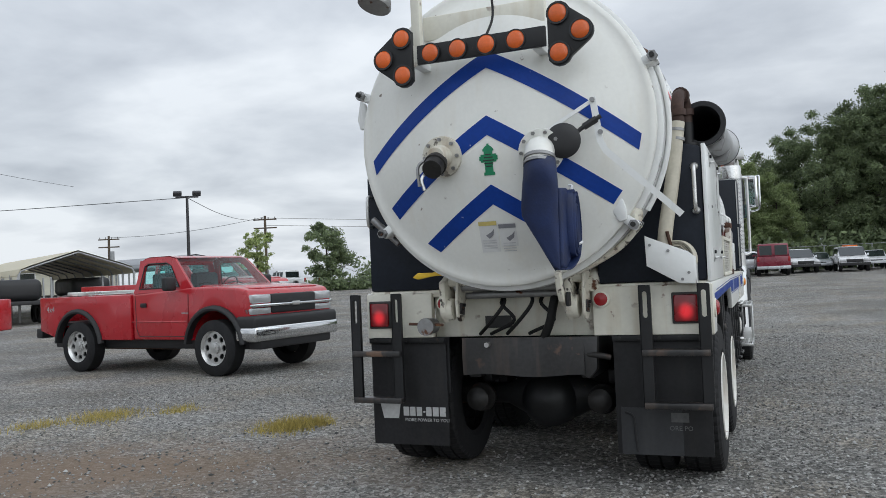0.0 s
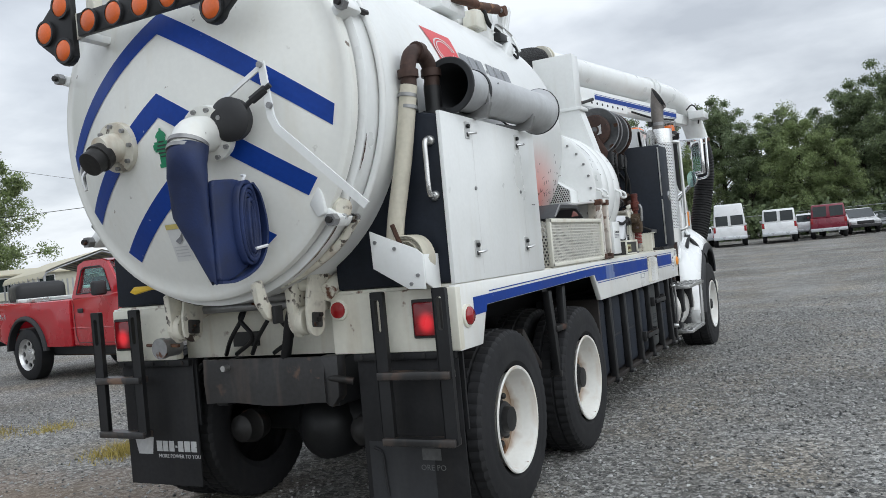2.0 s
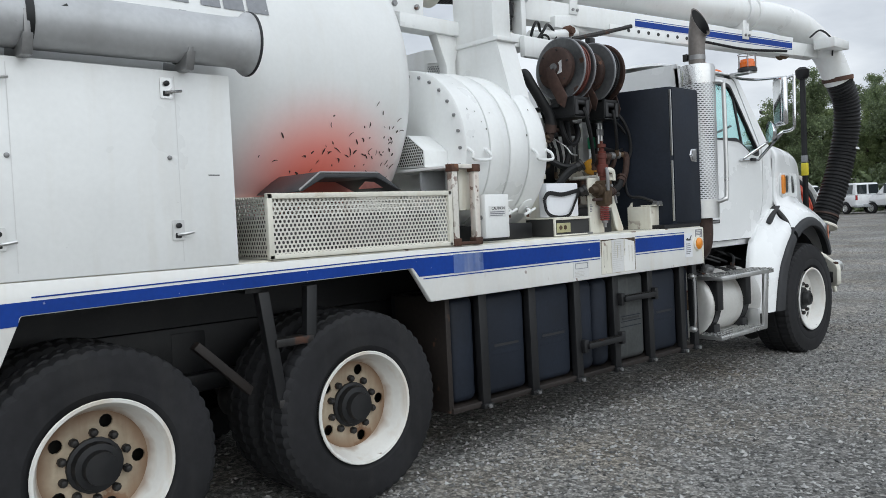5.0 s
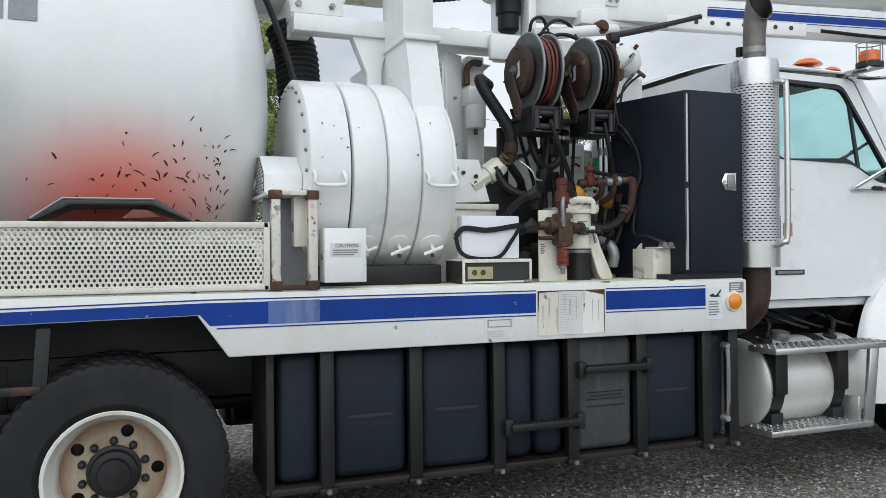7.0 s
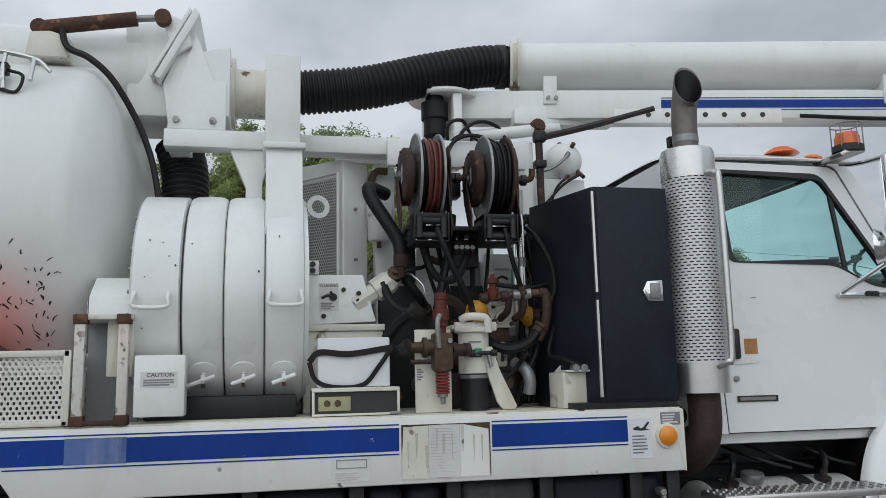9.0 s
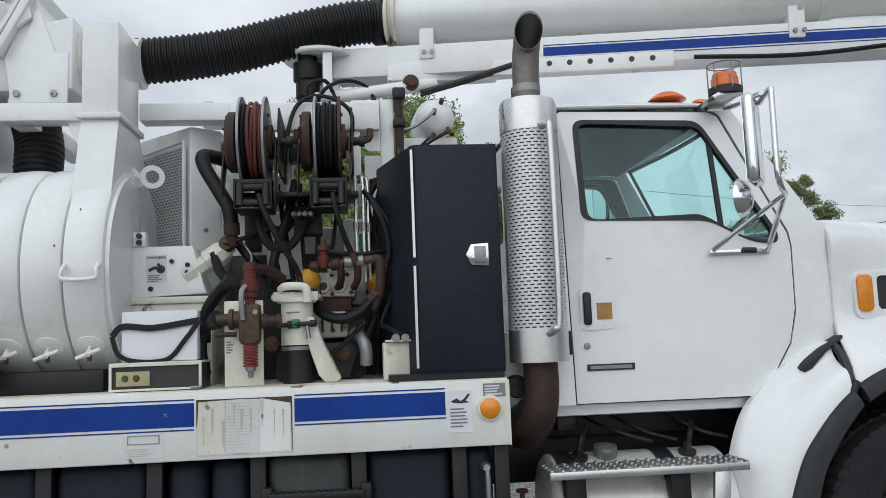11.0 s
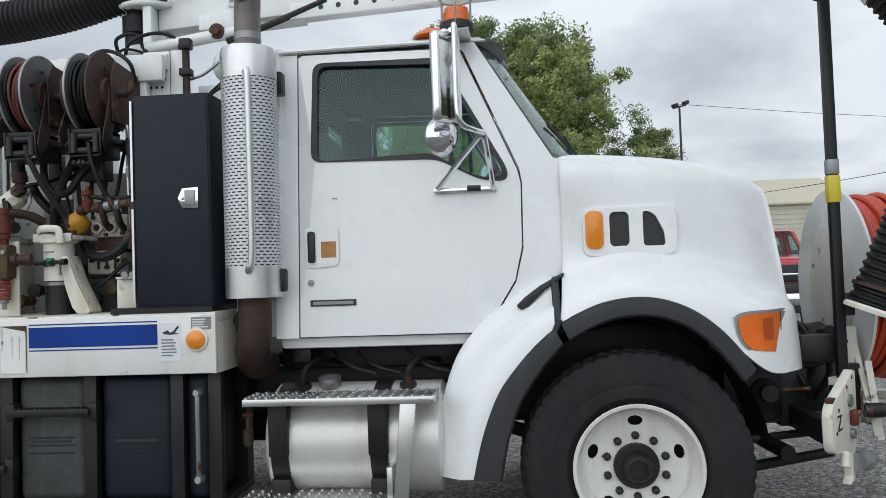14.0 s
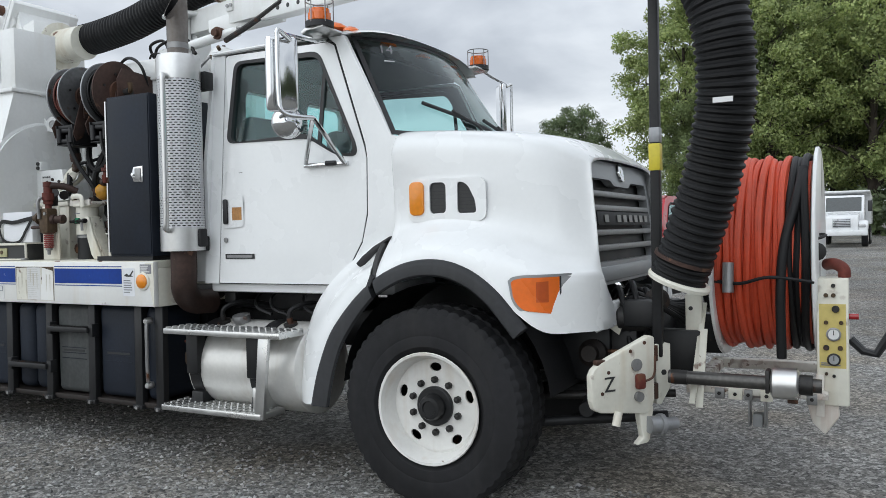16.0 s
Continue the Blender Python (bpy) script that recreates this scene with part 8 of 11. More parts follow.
part("corrugated_hose", sweep([(0.06, 3.50, 3.29), (0.05, 3.76, 3.31), (0.04, 4.16, 3.37), (0.02, 4.56, 3.485), (0.0, 4.92, 3.57), (-0.02, 5.13, 3.588)], 0.135, 22, wave=0.045, pitch=0.036), HOSEB, truck, "black corrugated suction hose")
BO, BD = V(0.0, 5.186, 3.585), V(0.27, 1, -0.04)


def boom(t, z=0.0, side=0.0):
    """A place along the boom, t metres from the pipe's flange."""
    d = BD.normalized()
    s = V(d.y, -d.x, 0).normalized()
    return BO + d * t + s * side + V(0, 0, z)


part("pipe_flange", lathe(boom(-0.06), BD, [(0, 0.15), (0, 0.185), (0.02, 0.185), (0.022, 0.16), (0.05, 0.16), (0.052, 0.19), (0.07, 0.19), (0.072, 0.155)], 32), CREAM, truck, "yellowed pipe flange")
pipe = part("boom_pipe", cyl(boom(0.0), boom(2.62), 0.158, seg=36), WHITE, truck, "long white suction boom pipe")
part("hose_strap", lathe(boom(-0.16), BD, [(0, 0.145), (0.0, 0.15), (0.07, 0.15), (0.07, 0.145)], 24), DARKST, truck)
part("pipe_coupling", lathe(boom(2.40), BD, [(0, 0.155), (0.0, 0.18), (0.03, 0.18), (0.032, 0.16), (0.10, 0.165), (0.14, 0.16), (0.142, 0.18), (0.17, 0.18), (0.172, 0.15)], 30), WHITE, truck, "white pipe coupling with wires")
part("boom_elbow", sweep([boom(2.56), boom(2.95, 0.0), boom(3.36, -0.06), boom(3.76, -0.28), boom(3.97, -0.58)], 0.15, 28), WHITE, truck, "white boom elbow with rust stains")
part("elbow_rust", lathe(boom(3.955, -0.54), V(0.04, 0.16, -1), [(0, 0.155), (0.0, 0.165), (0.05, 0.165)], 28), RUST, truck)
part("elbow_bracket", prism([(8.40, 3.13), (8.80, 3.14), (8.80, 3.23), (8.40, 3.24)], "x", 1.02, 1.24, 0.01), WHITE, truck)
part("elbow_cable", sweep([boom(3.3, -0.2, 0.16), boom(3.42, -0.12, 0.2), boom(3.6, -0.2, 0.2), boom(3.66, -0.36, 0.16)], 0.010, 6), HOSEB, truck)
part("drop_hose", sweep([boom(3.97, -0.58), V(1.06, 9.14, 2.65), V(1.05, 9.20, 2.40), V(1.0, 9.20, 2.08), V(0.94, 9.11, 1.70), V(0.88, 9.0, 1.40), V(0.852, 8.93, 1.22)], 0.138, 28, wave=0.045, pitch=0.042), HOSEB, truck, "thick black corrugated suction hose")
hose_dir = V(-0.10, -0.38, -1)
part("hose_ring", lathe((0.85, 8.945, 1.235), hose_dir, [(0, 0.11), (0, 0.155), (0.012, 0.163), (0.03, 0.16), (0.032, 0.11)], 32), CREAM, truck, "cream flared end ring of the hose")
part("hose_band", lathe((0.868, 8.97, 1.34), hose_dir, [(0, 0.146), (0, 0.150), (0.02, 0.150), (0.02, 0.146)], 28), RUSTD, truck)
part("hose_tag", turned(box(-0.004, -0.045, -0.013, 0.004, 0.045, 0.013), at(1.152, 9.21, 2.085, pose(0, 0, 0, 0, -12, 0))), STICK, truck, "small white tag on the hose")
ba = math.degrees(math.atan2(-BD.x, BD.y))


def boom_box(name, t0, t1, s0, s1, z0, z1, mat_, label="", bev=0.006, parent=None):
    bm = turned(box(s0, t0, z0, s1, t1, z1, bev), Matrix.Translation(BO) @ pose(0, 0, 0, math.degrees(math.asin(BD.normalized().z)), 0, ba))
    return part(name, bm, mat_, parent or truck, label)


boom_box("boom_beam", -0.40, 3.12, -0.10, 0.10, -0.395, -0.205, WHITE, "white square boom beam with blue stripe")
boom_box("boom_beam_inner", 2.9, 3.55, -0.07, 0.07, -0.38, -0.24, WHITE)
boom_box("boom_stripe", 0.93, 3.10, 0.1005, 0.102, -0.325, -0.270, BLUE, bev=0)
for z in (-0.337, -0.258):
    boom_box("pin_line", 0.93, 3.10, 0.1005, 0.102, z - 0.003, z + 0.003, BLUE, bev=0)
hp = boom_box("hole_plate", 0.62, 1.70, 0.07, 0.108, -0.43, -0.335, WHITE, "white plate with a row of holes")
for k in range(7):
    c = boom(0.83 + k * 0.122, -0.375, 0.108)
    part("plate_hole", cyl(c, c + V(0.003, -0.0008, 0), 0.017, seg=12), INKSHADE, hp)
part("boom_gusset", prism([(5.10, 3.14), (5.45, 3.14), (5.80, 3.16), (5.8, 3.24), (5.4, 3.28), (5.1, 3.24)], "x", 0.02, 0.14, 0.008), WHITE, truck)
for t in (0.16, 2.35):
    boom_box("pipe_saddle", t, t + 0.09, -0.115, 0.115, -0.30, -0.08, WHITE)
    for dt in (0.02, 0.07):
        c = boom(t + dt, -0.26, 0.115)
        part("saddle_bolt", cyl(c, c + V(0.015, 0, 0), 0.014, seg=6), STEEL, truck)
part("turret_cap", lathe((-0.10, 4.675, 3.345), (0, 0, 1), [(0, 0.225), (0.010, 0.235), (0.024, 0.235), (0.034, 0.22), (0.045, 0.12), (0.045, 0.0)], 40), WHITE, truck, "round white turret cap of the boom")
part("turret_column", box(-0.22, 4.55, 2.89, -0.04, 4.80, 3.345, 0.02), WHITE, truck)
part("turret_column", box(-0.02, 4.70, 2.90, 0.10, 4.76, 3.345, 0.008), WHITE, truck)
part("turret_motor", lathe((-0.02, 4.60, 3.06), (0, 0, 1), [(0, 0.05), (0.02, 0.075), (0.12, 0.075), (0.13, 0.09), (0.24, 0.09), (0.25, 0.06), (0.285, 0.06)], 18), HOSEB, truck, "black slewing motor")
part("lift_cylinder", sweep([(0.22, 4.66, 3.0), (0.20, 4.95, 3.04), (0.16, 5.22, 3.09), (0.12, 5.40, 3.12)], 0.04, 14), WHITE, truck, "white boom lift cylinder")
part("pivot_pin", lathe((0.14, 5.24, 3.11), (1, 0, 0), [(0, 0.05), (0.06, 0.05), (0.062, 0.03), (0.09, 0.03)], 14), RUST, truck)
part("boom_strut", sweep([(0.16, 5.3, 3.05), (0.22, 5.6, 3.12), (0.32, 6.0, 3.22)], 0.022, 8), DARKST, truck)
part("boom_hose", sweep([boom(1.8, -0.38, 0.1), boom(2.4, -0.40, 0.1), boom(3.0, -0.36, 0.1)], 0.014, 8), HOSEB, truck)
part("sheave", lathe(boom(3.05, -0.34, -0.03), V(1, -0.25, 0), [(0, 0.05), (0, 0.09), (0.02, 0.07), (0.04, 0.07), (0.06, 0.09), (0.06, 0.05)], 20), BRASS, truck)

# ---- cab ----
def lean(x, z):
    return x - 0.17 * max(0.0, z - 2.02)


def side_sheet(name, outline, holes, mat_, label="", th=0.03, sx=1, parent=None):
    bm = plate(outline, holes, "x", 1.005, 1.005 - th)
    for v in bm.verts:
        v.co.x = lean(v.co.x, v.co.z) * sx
    return part(name, bm, mat_, parent or cab, label, smooth=25)


cab = part("cab", box(-0.96, 5.84, 1.12, 0.96, 7.30, 1.20, 0.02), CABW, truck, "white conventional truck cab with tinted windows")


WIN = soften([(6.05, 2.66), (6.735, 2.645), (7.075, 2.02), (7.06, 1.965), (6.92, 1.985), (6.70, 2.11), (6.05, 2.11)], 0.06)
DOOR = [(5.96, 1.185), (6.90, 1.185), (6.98, 1.26), (7.10, 1.45), (7.14, 1.62), (7.145, 1.95), (7.13, 2.02), (6.85, 2.68), (6.80, 2.705), (5.98, 2.715), (5.96, 2.70)]


def grow(poly, d):
    cx, cz = sum(p[0] for p in poly) / len(poly), sum(p[1] for p in poly) / len(poly)
    out = []
    for x, z in poly:
        v = Vector((x - cx, z - cz))
        v *= 1 + d / v.length
        out.append((cx + v.x, cz + v.y))
    return out


for sx in (1, -1):
    dr = side_sheet("cab_door", DOOR, [WIN], CABW, "white cab door with tinted window", sx=sx)
    side_sheet("window_seal", grow(WIN, 0.012), [grow(WIN, -0.022)], PLASTIC, th=0.036, sx=sx, parent=dr).location.x = 0.004 * sx
    bm = plate(grow(WIN, -0.01), [], "x", 0.985, 0.981)
    for v in bm.verts:
        v.co.x = lean(v.co.x, v.co.z) * sx
    part("door_glass", bm, GLASS, dr, smooth=0)
    bm = box(0.982, 6.775, 2.0, 0.998, 6.80, 2.62)
    for v in bm.verts:
        v.co.x = lean(v.co.x, v.co.z) * sx
    part("vent_bar", bm, PLASTIC, dr)
    # door gap shows as a dark line
    side_sheet("door_gap", grow(DOOR, 0.007), [grow(DOOR, -0.001)], PLASTIC, th=0.02, sx=sx, parent=dr).location.x = -0.004 * sx
    side_sheet("cab_corner", [(5.83, 1.18), (5.953, 1.18), (5.953, 2.72), (5.83, 2.72)], [], CABW, sx=sx)
    side_sheet("cowl_side", [(6.915, 1.18), (7.10, 1.18), (7.42, 1.55), (7.42, 2.055), (7.315, 2.075), (6.925, 2.735), (6.80, 2.735), (6.865, 2.685), (7.14, 2.03), (7.153, 1.95), (7.148, 1.61), (7.105, 1.44), (6.985, 1.25)], [], CABW, sx=sx)
    side_sheet("roof_side", [(5.83, 2.722), (6.99, 2.742), (6.95, 2.76), (5.85, 2.75)], [], CABW, sx=sx)
rdoor = [o for o in truck.children_recursive if o.name == "cab_door"][0]
for k in range(5):
    g_ = 0.006 * k
    part("handle_cup", prism(soften([(6.0 + g_, 1.545 + g_), (6.18 - g_, 1.555 + g_), (6.18 - g_, 1.765 - g_), (6.0 + g_, 1.768 - g_)], 0.035), "x", 1.0052, 1.0054 + 0.0004 * k), CABW, rdoor, smooth=60)
part("door_handle", box(1.006, 6.015, 1.575, 1.026, 6.055, 1.74, 0.012), PLASTIC, rdoor, "black door handle")
part("door_sticker", box(1.0062, 6.085, 1.60, 1.0078, 6.165, 1.685), material("sticker_orange", (0.55, 0.27, 0.09), 0.6, var=0.35, fine=60), rdoor, "small orange sticker", smooth=0)
part("keyhole", lathe((1.005, 6.025, 1.47), (1, 0, 0), [(0, 0.017), (0.006, 0.016), (0.008, 0)], 14), STEEL, rdoor)
nb = part("nameplate", box(1.0055, 6.02, 1.345, 1.010, 6.265, 1.378, 0.001), PLASTIC, rdoor, "dark maker's plate", smooth=0)
part("brand_bar", box(1.010, 6.035, 1.353, 1.0115, 6.25, 1.370), STEEL, nb, smooth=0)
part("scratch", box(1.0052, 6.15, 1.908, 1.006, 6.18, 1.912), INKSHADE, rdoor)

# roof, back, windscreen
rows = []
for y, lift in ((5.83, 0.0), (5.87, 0.03), (6.0, 0.055), (6.35, 0.075), (6.7, 0.07), (6.9, 0.045), (7.0, 0.0)):
    line = []
    for k in range(13):
        x = -0.885 + 1.77 * k / 12
        edge = 1 - (abs(x) / 0.885) ** 4
        line.append((x, y + (0.10 * (1 - (x / 0.885) ** 2) if y > 6.8 else 0.0), 2.74 + (lift + 0.06) * edge))
    rows.append(line)
bm = bmesh.new()
rings(bm, rows, cap=False, close=False)
part("cab_roof", bm, CABW, cab, "white cab roof", smooth=60)
part("roof_gutter", sweep([(0.895, 5.85, 2.735), (0.893, 6.4, 2.745), (0.885, 6.85, 2.745)], 0.010, 6), CABW, cab)
part("cab_back", plate([(-0.99, 1.18), (0.99, 1.18), (0.99, 2.0), (0.88, 2.76), (-0.88, 2.76), (-0.99, 2.0)], [rounded(-0.60, 2.14, -0.12, 2.52, 0.06), rounded(0.12, 2.14, 0.60, 2.52, 0.06)], "y", 5.83, 5.86), CABW, cab)
part("cab_corner", box(0.90, 5.60, 1.185, 0.97, 5.84, 1.56, 0.02), CABW, cab, "white lower rear corner of the cab")
part("back_glass", box(-0.63, 5.842, 2.11, 0.63, 5.846, 2.59), GLASS, cab, smooth=0)


def screen_point(u, v):
    """u across from -1 to 1, v up from 0 to 1."""
    w = 1.0 - 0.17 * v
    bow = 1 - u * u
    return V(u * w * 0.985, 7.31 - 0.385 * v + (0.24 - 0.09 * v) * bow, 2.075 + 0.665 * v + 0.04 * bow * v)


def screen(u0, u1, v0, v1, lift, nu=12, nv=6):
    bm = bmesh.new()
    rings(bm, [[screen_point(u0 + (u1 - u0) * i / nu, v0 + (v1 - v0) * j / nv) + V(0, lift, lift) for i in range(nu + 1)] for j in range(nv + 1)], cap=False, close=False)
    return bm


part("windscreen", screen(-0.98, 0.98, 0.02, 0.98, 0.0), GLASS, cab, "tinted curved windscreen", smooth=60)
for a in ((-1.0, -0.962, 0, 1), (0.962, 1.0, 0, 1), (-0.963, 0.963, 0.0, 0.045), (-0.963, 0.963, 0.965, 1.0)):
    part("screen_seal", screen(*a, 0.004, 12, 6), PLASTIC, cab, smooth=60)
words("14", 0.10, Matrix.Translation(screen_point(0.74, 0.86) + V(0, 0.012, 0.012)) @ pose(0, 0, 0, 58, 0, 132), GREYINKSHADE, cab, "hand_lettering", 0.0005)
part("hand_lettering", sweep([screen_point(0.80, 0.745) + V(0, 0.008, 0.008), screen_point(0.70, 0.75) + V(0, 0.008, 0.008)], 0.004, 5), PAPER, cab)
for u0, u1, v1 in ((0.55, 0.05, 0.30), (-0.15, -0.55, 0.22)):
    wp = part("wiper", sweep([screen_point(u1 + 0.25, 0.0) + V(0, 0.03, 0.0), screen_point(u1 + 0.12, 0.12) + V(0, 0.03, 0.02), screen_point((u0 + u1) / 2 + 0.1, v1 * 0.9) + V(0, 0.025, 0.02)], 0.010, 6), PLASTIC, cab, "black windscreen wiper")
    part("wiper_blade", sweep([screen_point(u0 + 0.1, v1 + 0.03) + V(0, 0.012, 0.012), screen_point((u0 + u1) / 2, v1 * 0.75) + V(0, 0.014, 0.014), screen_point(u1 - 0.1, 0.14) + V(0, 0.012, 0.012)], 0.012, 6), PLASTIC, wp)
for x in (-0.70, -0.25, 0.25, 0.70):
    part("roof_marker", lathe((x, 6.86, 2.80), (0, 0.2, 1), [(0, 0.06), (0.015, 0.055), (0.03, 0.03), (0.033, 0)], 16), ORANGE, cab, "small amber roof marker lamp")
part("roof_marker", lathe((0.64, 6.68, 2.845), (0, 0, 1), [(0, 0.11), (0.012, 0.10), (0.040, 0.06), (0.052, 0.0)], 20), ORANGE, cab, "low orange roof lamp")

# inside of the cab
part("dashboard", box(-0.93, 6.95, 1.72, 0.93, 7.36, 2.03, 0.05), INTERIOR, cab)
part("cab_lining", box(-0.93, 5.87, 1.2, 0.93, 5.90, 2.10), INTERIOR, cab)
for sx in (1, -1):
    bm = plate(grow(DOOR, -0.02), [grow(WIN, 0.015)], "x", 0.972, 0.962)
    for v in bm.verts:
        v.co.x = lean(v.co.x, v.co.z) * sx
    part("door_lining", bm, INTERIOR, cab, smooth=25)
    bm = plate([(5.86, 1.2), (6.03, 1.2), (6.03, 2.68), (5.86, 2.68)], [], "x", 0.97, 0.955)
    for v in bm.verts:
        v.co.x = lean(v.co.x, v.co.z) * sx
    part("pillar_lining", bm, INTERIOR, cab, smooth=25)
part("back_lining", plate([(-0.93, 2.0), (0.93, 2.0), (0.83, 2.72), (-0.83, 2.72)], [rounded(-0.61, 2.13, -0.11, 2.53, 0.06), rounded(0.11, 2.13, 0.61, 2.53, 0.06)], "y", 5.868, 5.88), INTERIOR, cab)
part("headliner", box(-0.80, 5.88, 2.70, 0.80, 6.85, 2.73, 0.01), INTERIOR, cab)
for x in (-0.5, 0.5):
    st = part("cab_seat", box(x - 0.25, 6.15, 1.35, x + 0.25, 6.65, 1.60, 0.05), SEATC, cab, "grey cloth cab seat")
    part("seat_back", turned(box(-0.25, -0.07, 0, 0.25, 0.07, 0.78, 0.05), pose(x, 6.10, 1.55, 8, 0, 0)), SEATC, st)
part("steering_wheel", lathe((-0.5, 6.88, 1.98), (0, -0.8, 0.6), [(0, 0.20), (0.012, 0.225), (0.03, 0.225), (0.04, 0.20), (0, 0.20)], 24, cap=False), PLASTIC, cab)

# hood and front wings in one moulding: each station runs from the centre line over the shoulder, down the flank, out over the wing and down to its rim
STATIONS = [
    (7.345, [(0.00, 2.07), (0.50, 2.068), (0.85, 2.055), (0.955, 2.03), (1.000, 1.97), (1.010, 1.92), (1.000, 1.78), (0.995, 1.62), (1.005, 1.54), (1.035, 1.47), (1.09, 1.40), (1.14, 1.33), (1.165, 1.28), (1.185, 1.225)]),
    (7.370, [(0.00, 2.118), (0.50, 2.114), (0.86, 2.100), (0.985, 2.07), (1.040, 2.00), (1.048, 1.93), (1.036, 1.78), (1.028, 1.62), (1.036, 1.54), (1.065, 1.475), (1.12, 1.41), (1.17, 1.345), (1.20, 1.29), (1.215, 1.235)]),
    (7.640, [(0.00, 2.120), (0.48, 2.116), (0.84, 2.092), (0.945, 2.06), (0.998, 2.00), (1.014, 1.93), (1.016, 1.78), (1.013, 1.64), (1.026, 1.575), (1.068, 1.525), (1.13, 1.475), (1.18, 1.425), (1.205, 1.385), (1.217, 1.342)]),
    (7.940, [(0.00, 2.100), (0.46, 2.094), (0.80, 2.064), (0.905, 2.03), (0.955, 1.97), (0.970, 1.90), (0.977, 1.75), (0.977, 1.61), (0.998, 1.54), (1.05, 1.485), (1.12, 1.43), (1.175, 1.375), (1.205, 1.33), (1.217, 1.275)]),
    (8.150, [(0.00, 2.068), (0.45, 2.060), (0.76, 2.028), (0.86, 1.993), (0.905, 1.935), (0.920, 1.86), (0.930, 1.71), (0.934, 1.555), (0.965, 1.47), (1.03, 1.41), (1.11, 1.355), (1.165, 1.30), (1.190, 1.20), (1.207, 1.085)]),
    (8.300, [(0.00, 2.030), (0.44, 2.020), (0.71, 1.990), (0.80, 1.955), (0.840, 1.89), (0.858, 1.81), (0.876, 1.65), (0.886, 1.50), (0.925, 1.39), (0.99, 1.335), (1.07, 1.295), (1.130, 1.25), (1.150, 1.12), (1.155, 0.965)]),
    (8.425, [(0.00, 1.955), (0.42, 1.950), (0.66, 1.930), (0.735, 1.90), (0.760, 1.85), (0.772, 1.77), (0.790, 1.62), (0.805, 1.48), (0.83, 1.37), (0.88, 1.315), (0.94, 1.28), (1.000, 1.245), (1.020, 1.12), (1.030, 0.955)]),
    (8.460, [(0.00, 1.925), (0.42, 1.920), (0.65, 1.898), (0.725, 1.873), (0.750, 1.83), (0.762, 1.76), (0.780, 1.62), (0.795, 1.48), (0.805, 1.36), (0.815, 1.30), (0.83, 1.27), (0.850, 1.235), (0.860, 1.11), (0.860, 0.955)]),
    (8.455, [(0.00, 1.905), (0.42, 1.900), (0.64, 1.880), (0.700, 1.855), (0.725, 1.82), (0.738, 1.75), (0.755, 1.62), (0.770, 1.48), (0.775, 1.34), (0.780, 1.24), (0.77, 1.18), (0.740, 1.15), (0.700, 1.08), (0.660, 0.97)]),
]
# how far each point of a station stands ahead of it, so that the nose turns round the corner
AHEAD = {8.150: 0.0, 8.300: -0.012, 8.425: -0.004, 8.460: 0.05, 8.455: 0.065}


def hood_surface():
    cols = []
    for y, pts in STATIONS:
        n = len(pts) - 1
        tilt = 0.12 if y > 8.4 else 0.06 if y > 8.2 else 0.0
        row = []
        for i, (x, z) in enumerate(pts):
            low = max(0.0, (i - 8) / (n - 8))
            row.append(V(x, y + tilt * max(-0.36, min(0.36, 1.75 - z)) + AHEAD.get(y, 0.0) * low - (0.03 * low if y < 7.4 else 0.0), z))
        cols.append(curve_points(row, 3))
    lines = [curve_points(list(c), 5) for c in zip(*cols)]
    return [list(r) for r in zip(*lines)]


bm = bmesh.new()
SURF = hood_surface()
full = []
for r in SURF:
    lip = [V(r[-1].x - 0.05, r[-1].y, r[-1].z - 0.004)]
    right = r + lip
    full.append([V(-p.x, p.y, p.z) for p in right[:0:-1]] + right)
rings(bm, full, cap=False, close=False)
part("hood", bm, CABW, cab, "white sloping bonnet moulded in one with the front wings", smooth=60)
for sx in (1, -1):
    # vent plate with lamp and two meshed openings, leaning with the bonnet side
    vp = part("vent_plate", plate(rounded(7.45, 1.555, 7.925, 1.80, 0.045), [rounded(7.585, 1.60, 7.685, 1.778, 0.028), soften([(7.755, 1.60), (7.868, 1.60), (7.862, 1.67), (7.82, 1.755), (7.79, 1.775), (7.755, 1.778)], 0.02)], "x", 0.0, 0.016), CABW, cab, "white moulded vent plate")
    vp.matrix_basis = Matrix.Translation((1.031 * sx, 7.45, 0)) @ pose(0, 0, 0, 0, 0, 5.2 * sx) @ Matrix.Translation((0, -7.45, 0)) @ Matrix.Scale(sx, 4, (1, 0, 0))
    part("vent_mesh", box(0.001, 7.58, 1.595, 0.003, 7.875, 1.782), INKSHADE, vp)
    for k in range(9):
        part("mesh_wire", box(0.003, 7.58, 1.605 + k * 0.02, 0.0045, 7.875, 1.609 + k * 0.02), PLASTIC, vp)
    part("marker_lamp", prism(rounded(7.462, 1.592, 7.552, 1.785, 0.03), "x", 0.006, 0.030, 0.006), AMBERS, vp, "amber side marker lamp")


BEZEL = material("grey_lamp_bezel", (0.32, 0.33, 0.34), 0.4, 0.3, var=0.05)
RIM_REAR = [(6.868, 0.485, 1.225), (6.900, 0.62, 1.225), (6.940, 0.75, 1.222), (7.005, 0.90, 1.22), (7.085, 1.01, 1.22), (7.165, 1.10, 1.218), (7.235, 1.165, 1.217), (7.283, 1.202, 1.215)]
RIM_FORE = [(7.315, 1.228, 1.217), (7.40, 1.275, 1.217), (7.52, 1.322, 1.218), (7.66, 1.343, 1.218), (7.80, 1.33, 1.217), (7.94, 1.275, 1.217), (8.06, 1.185, 1.212), (8.15, 1.085, 1.207), (8.225, 0.985, 1.195)]


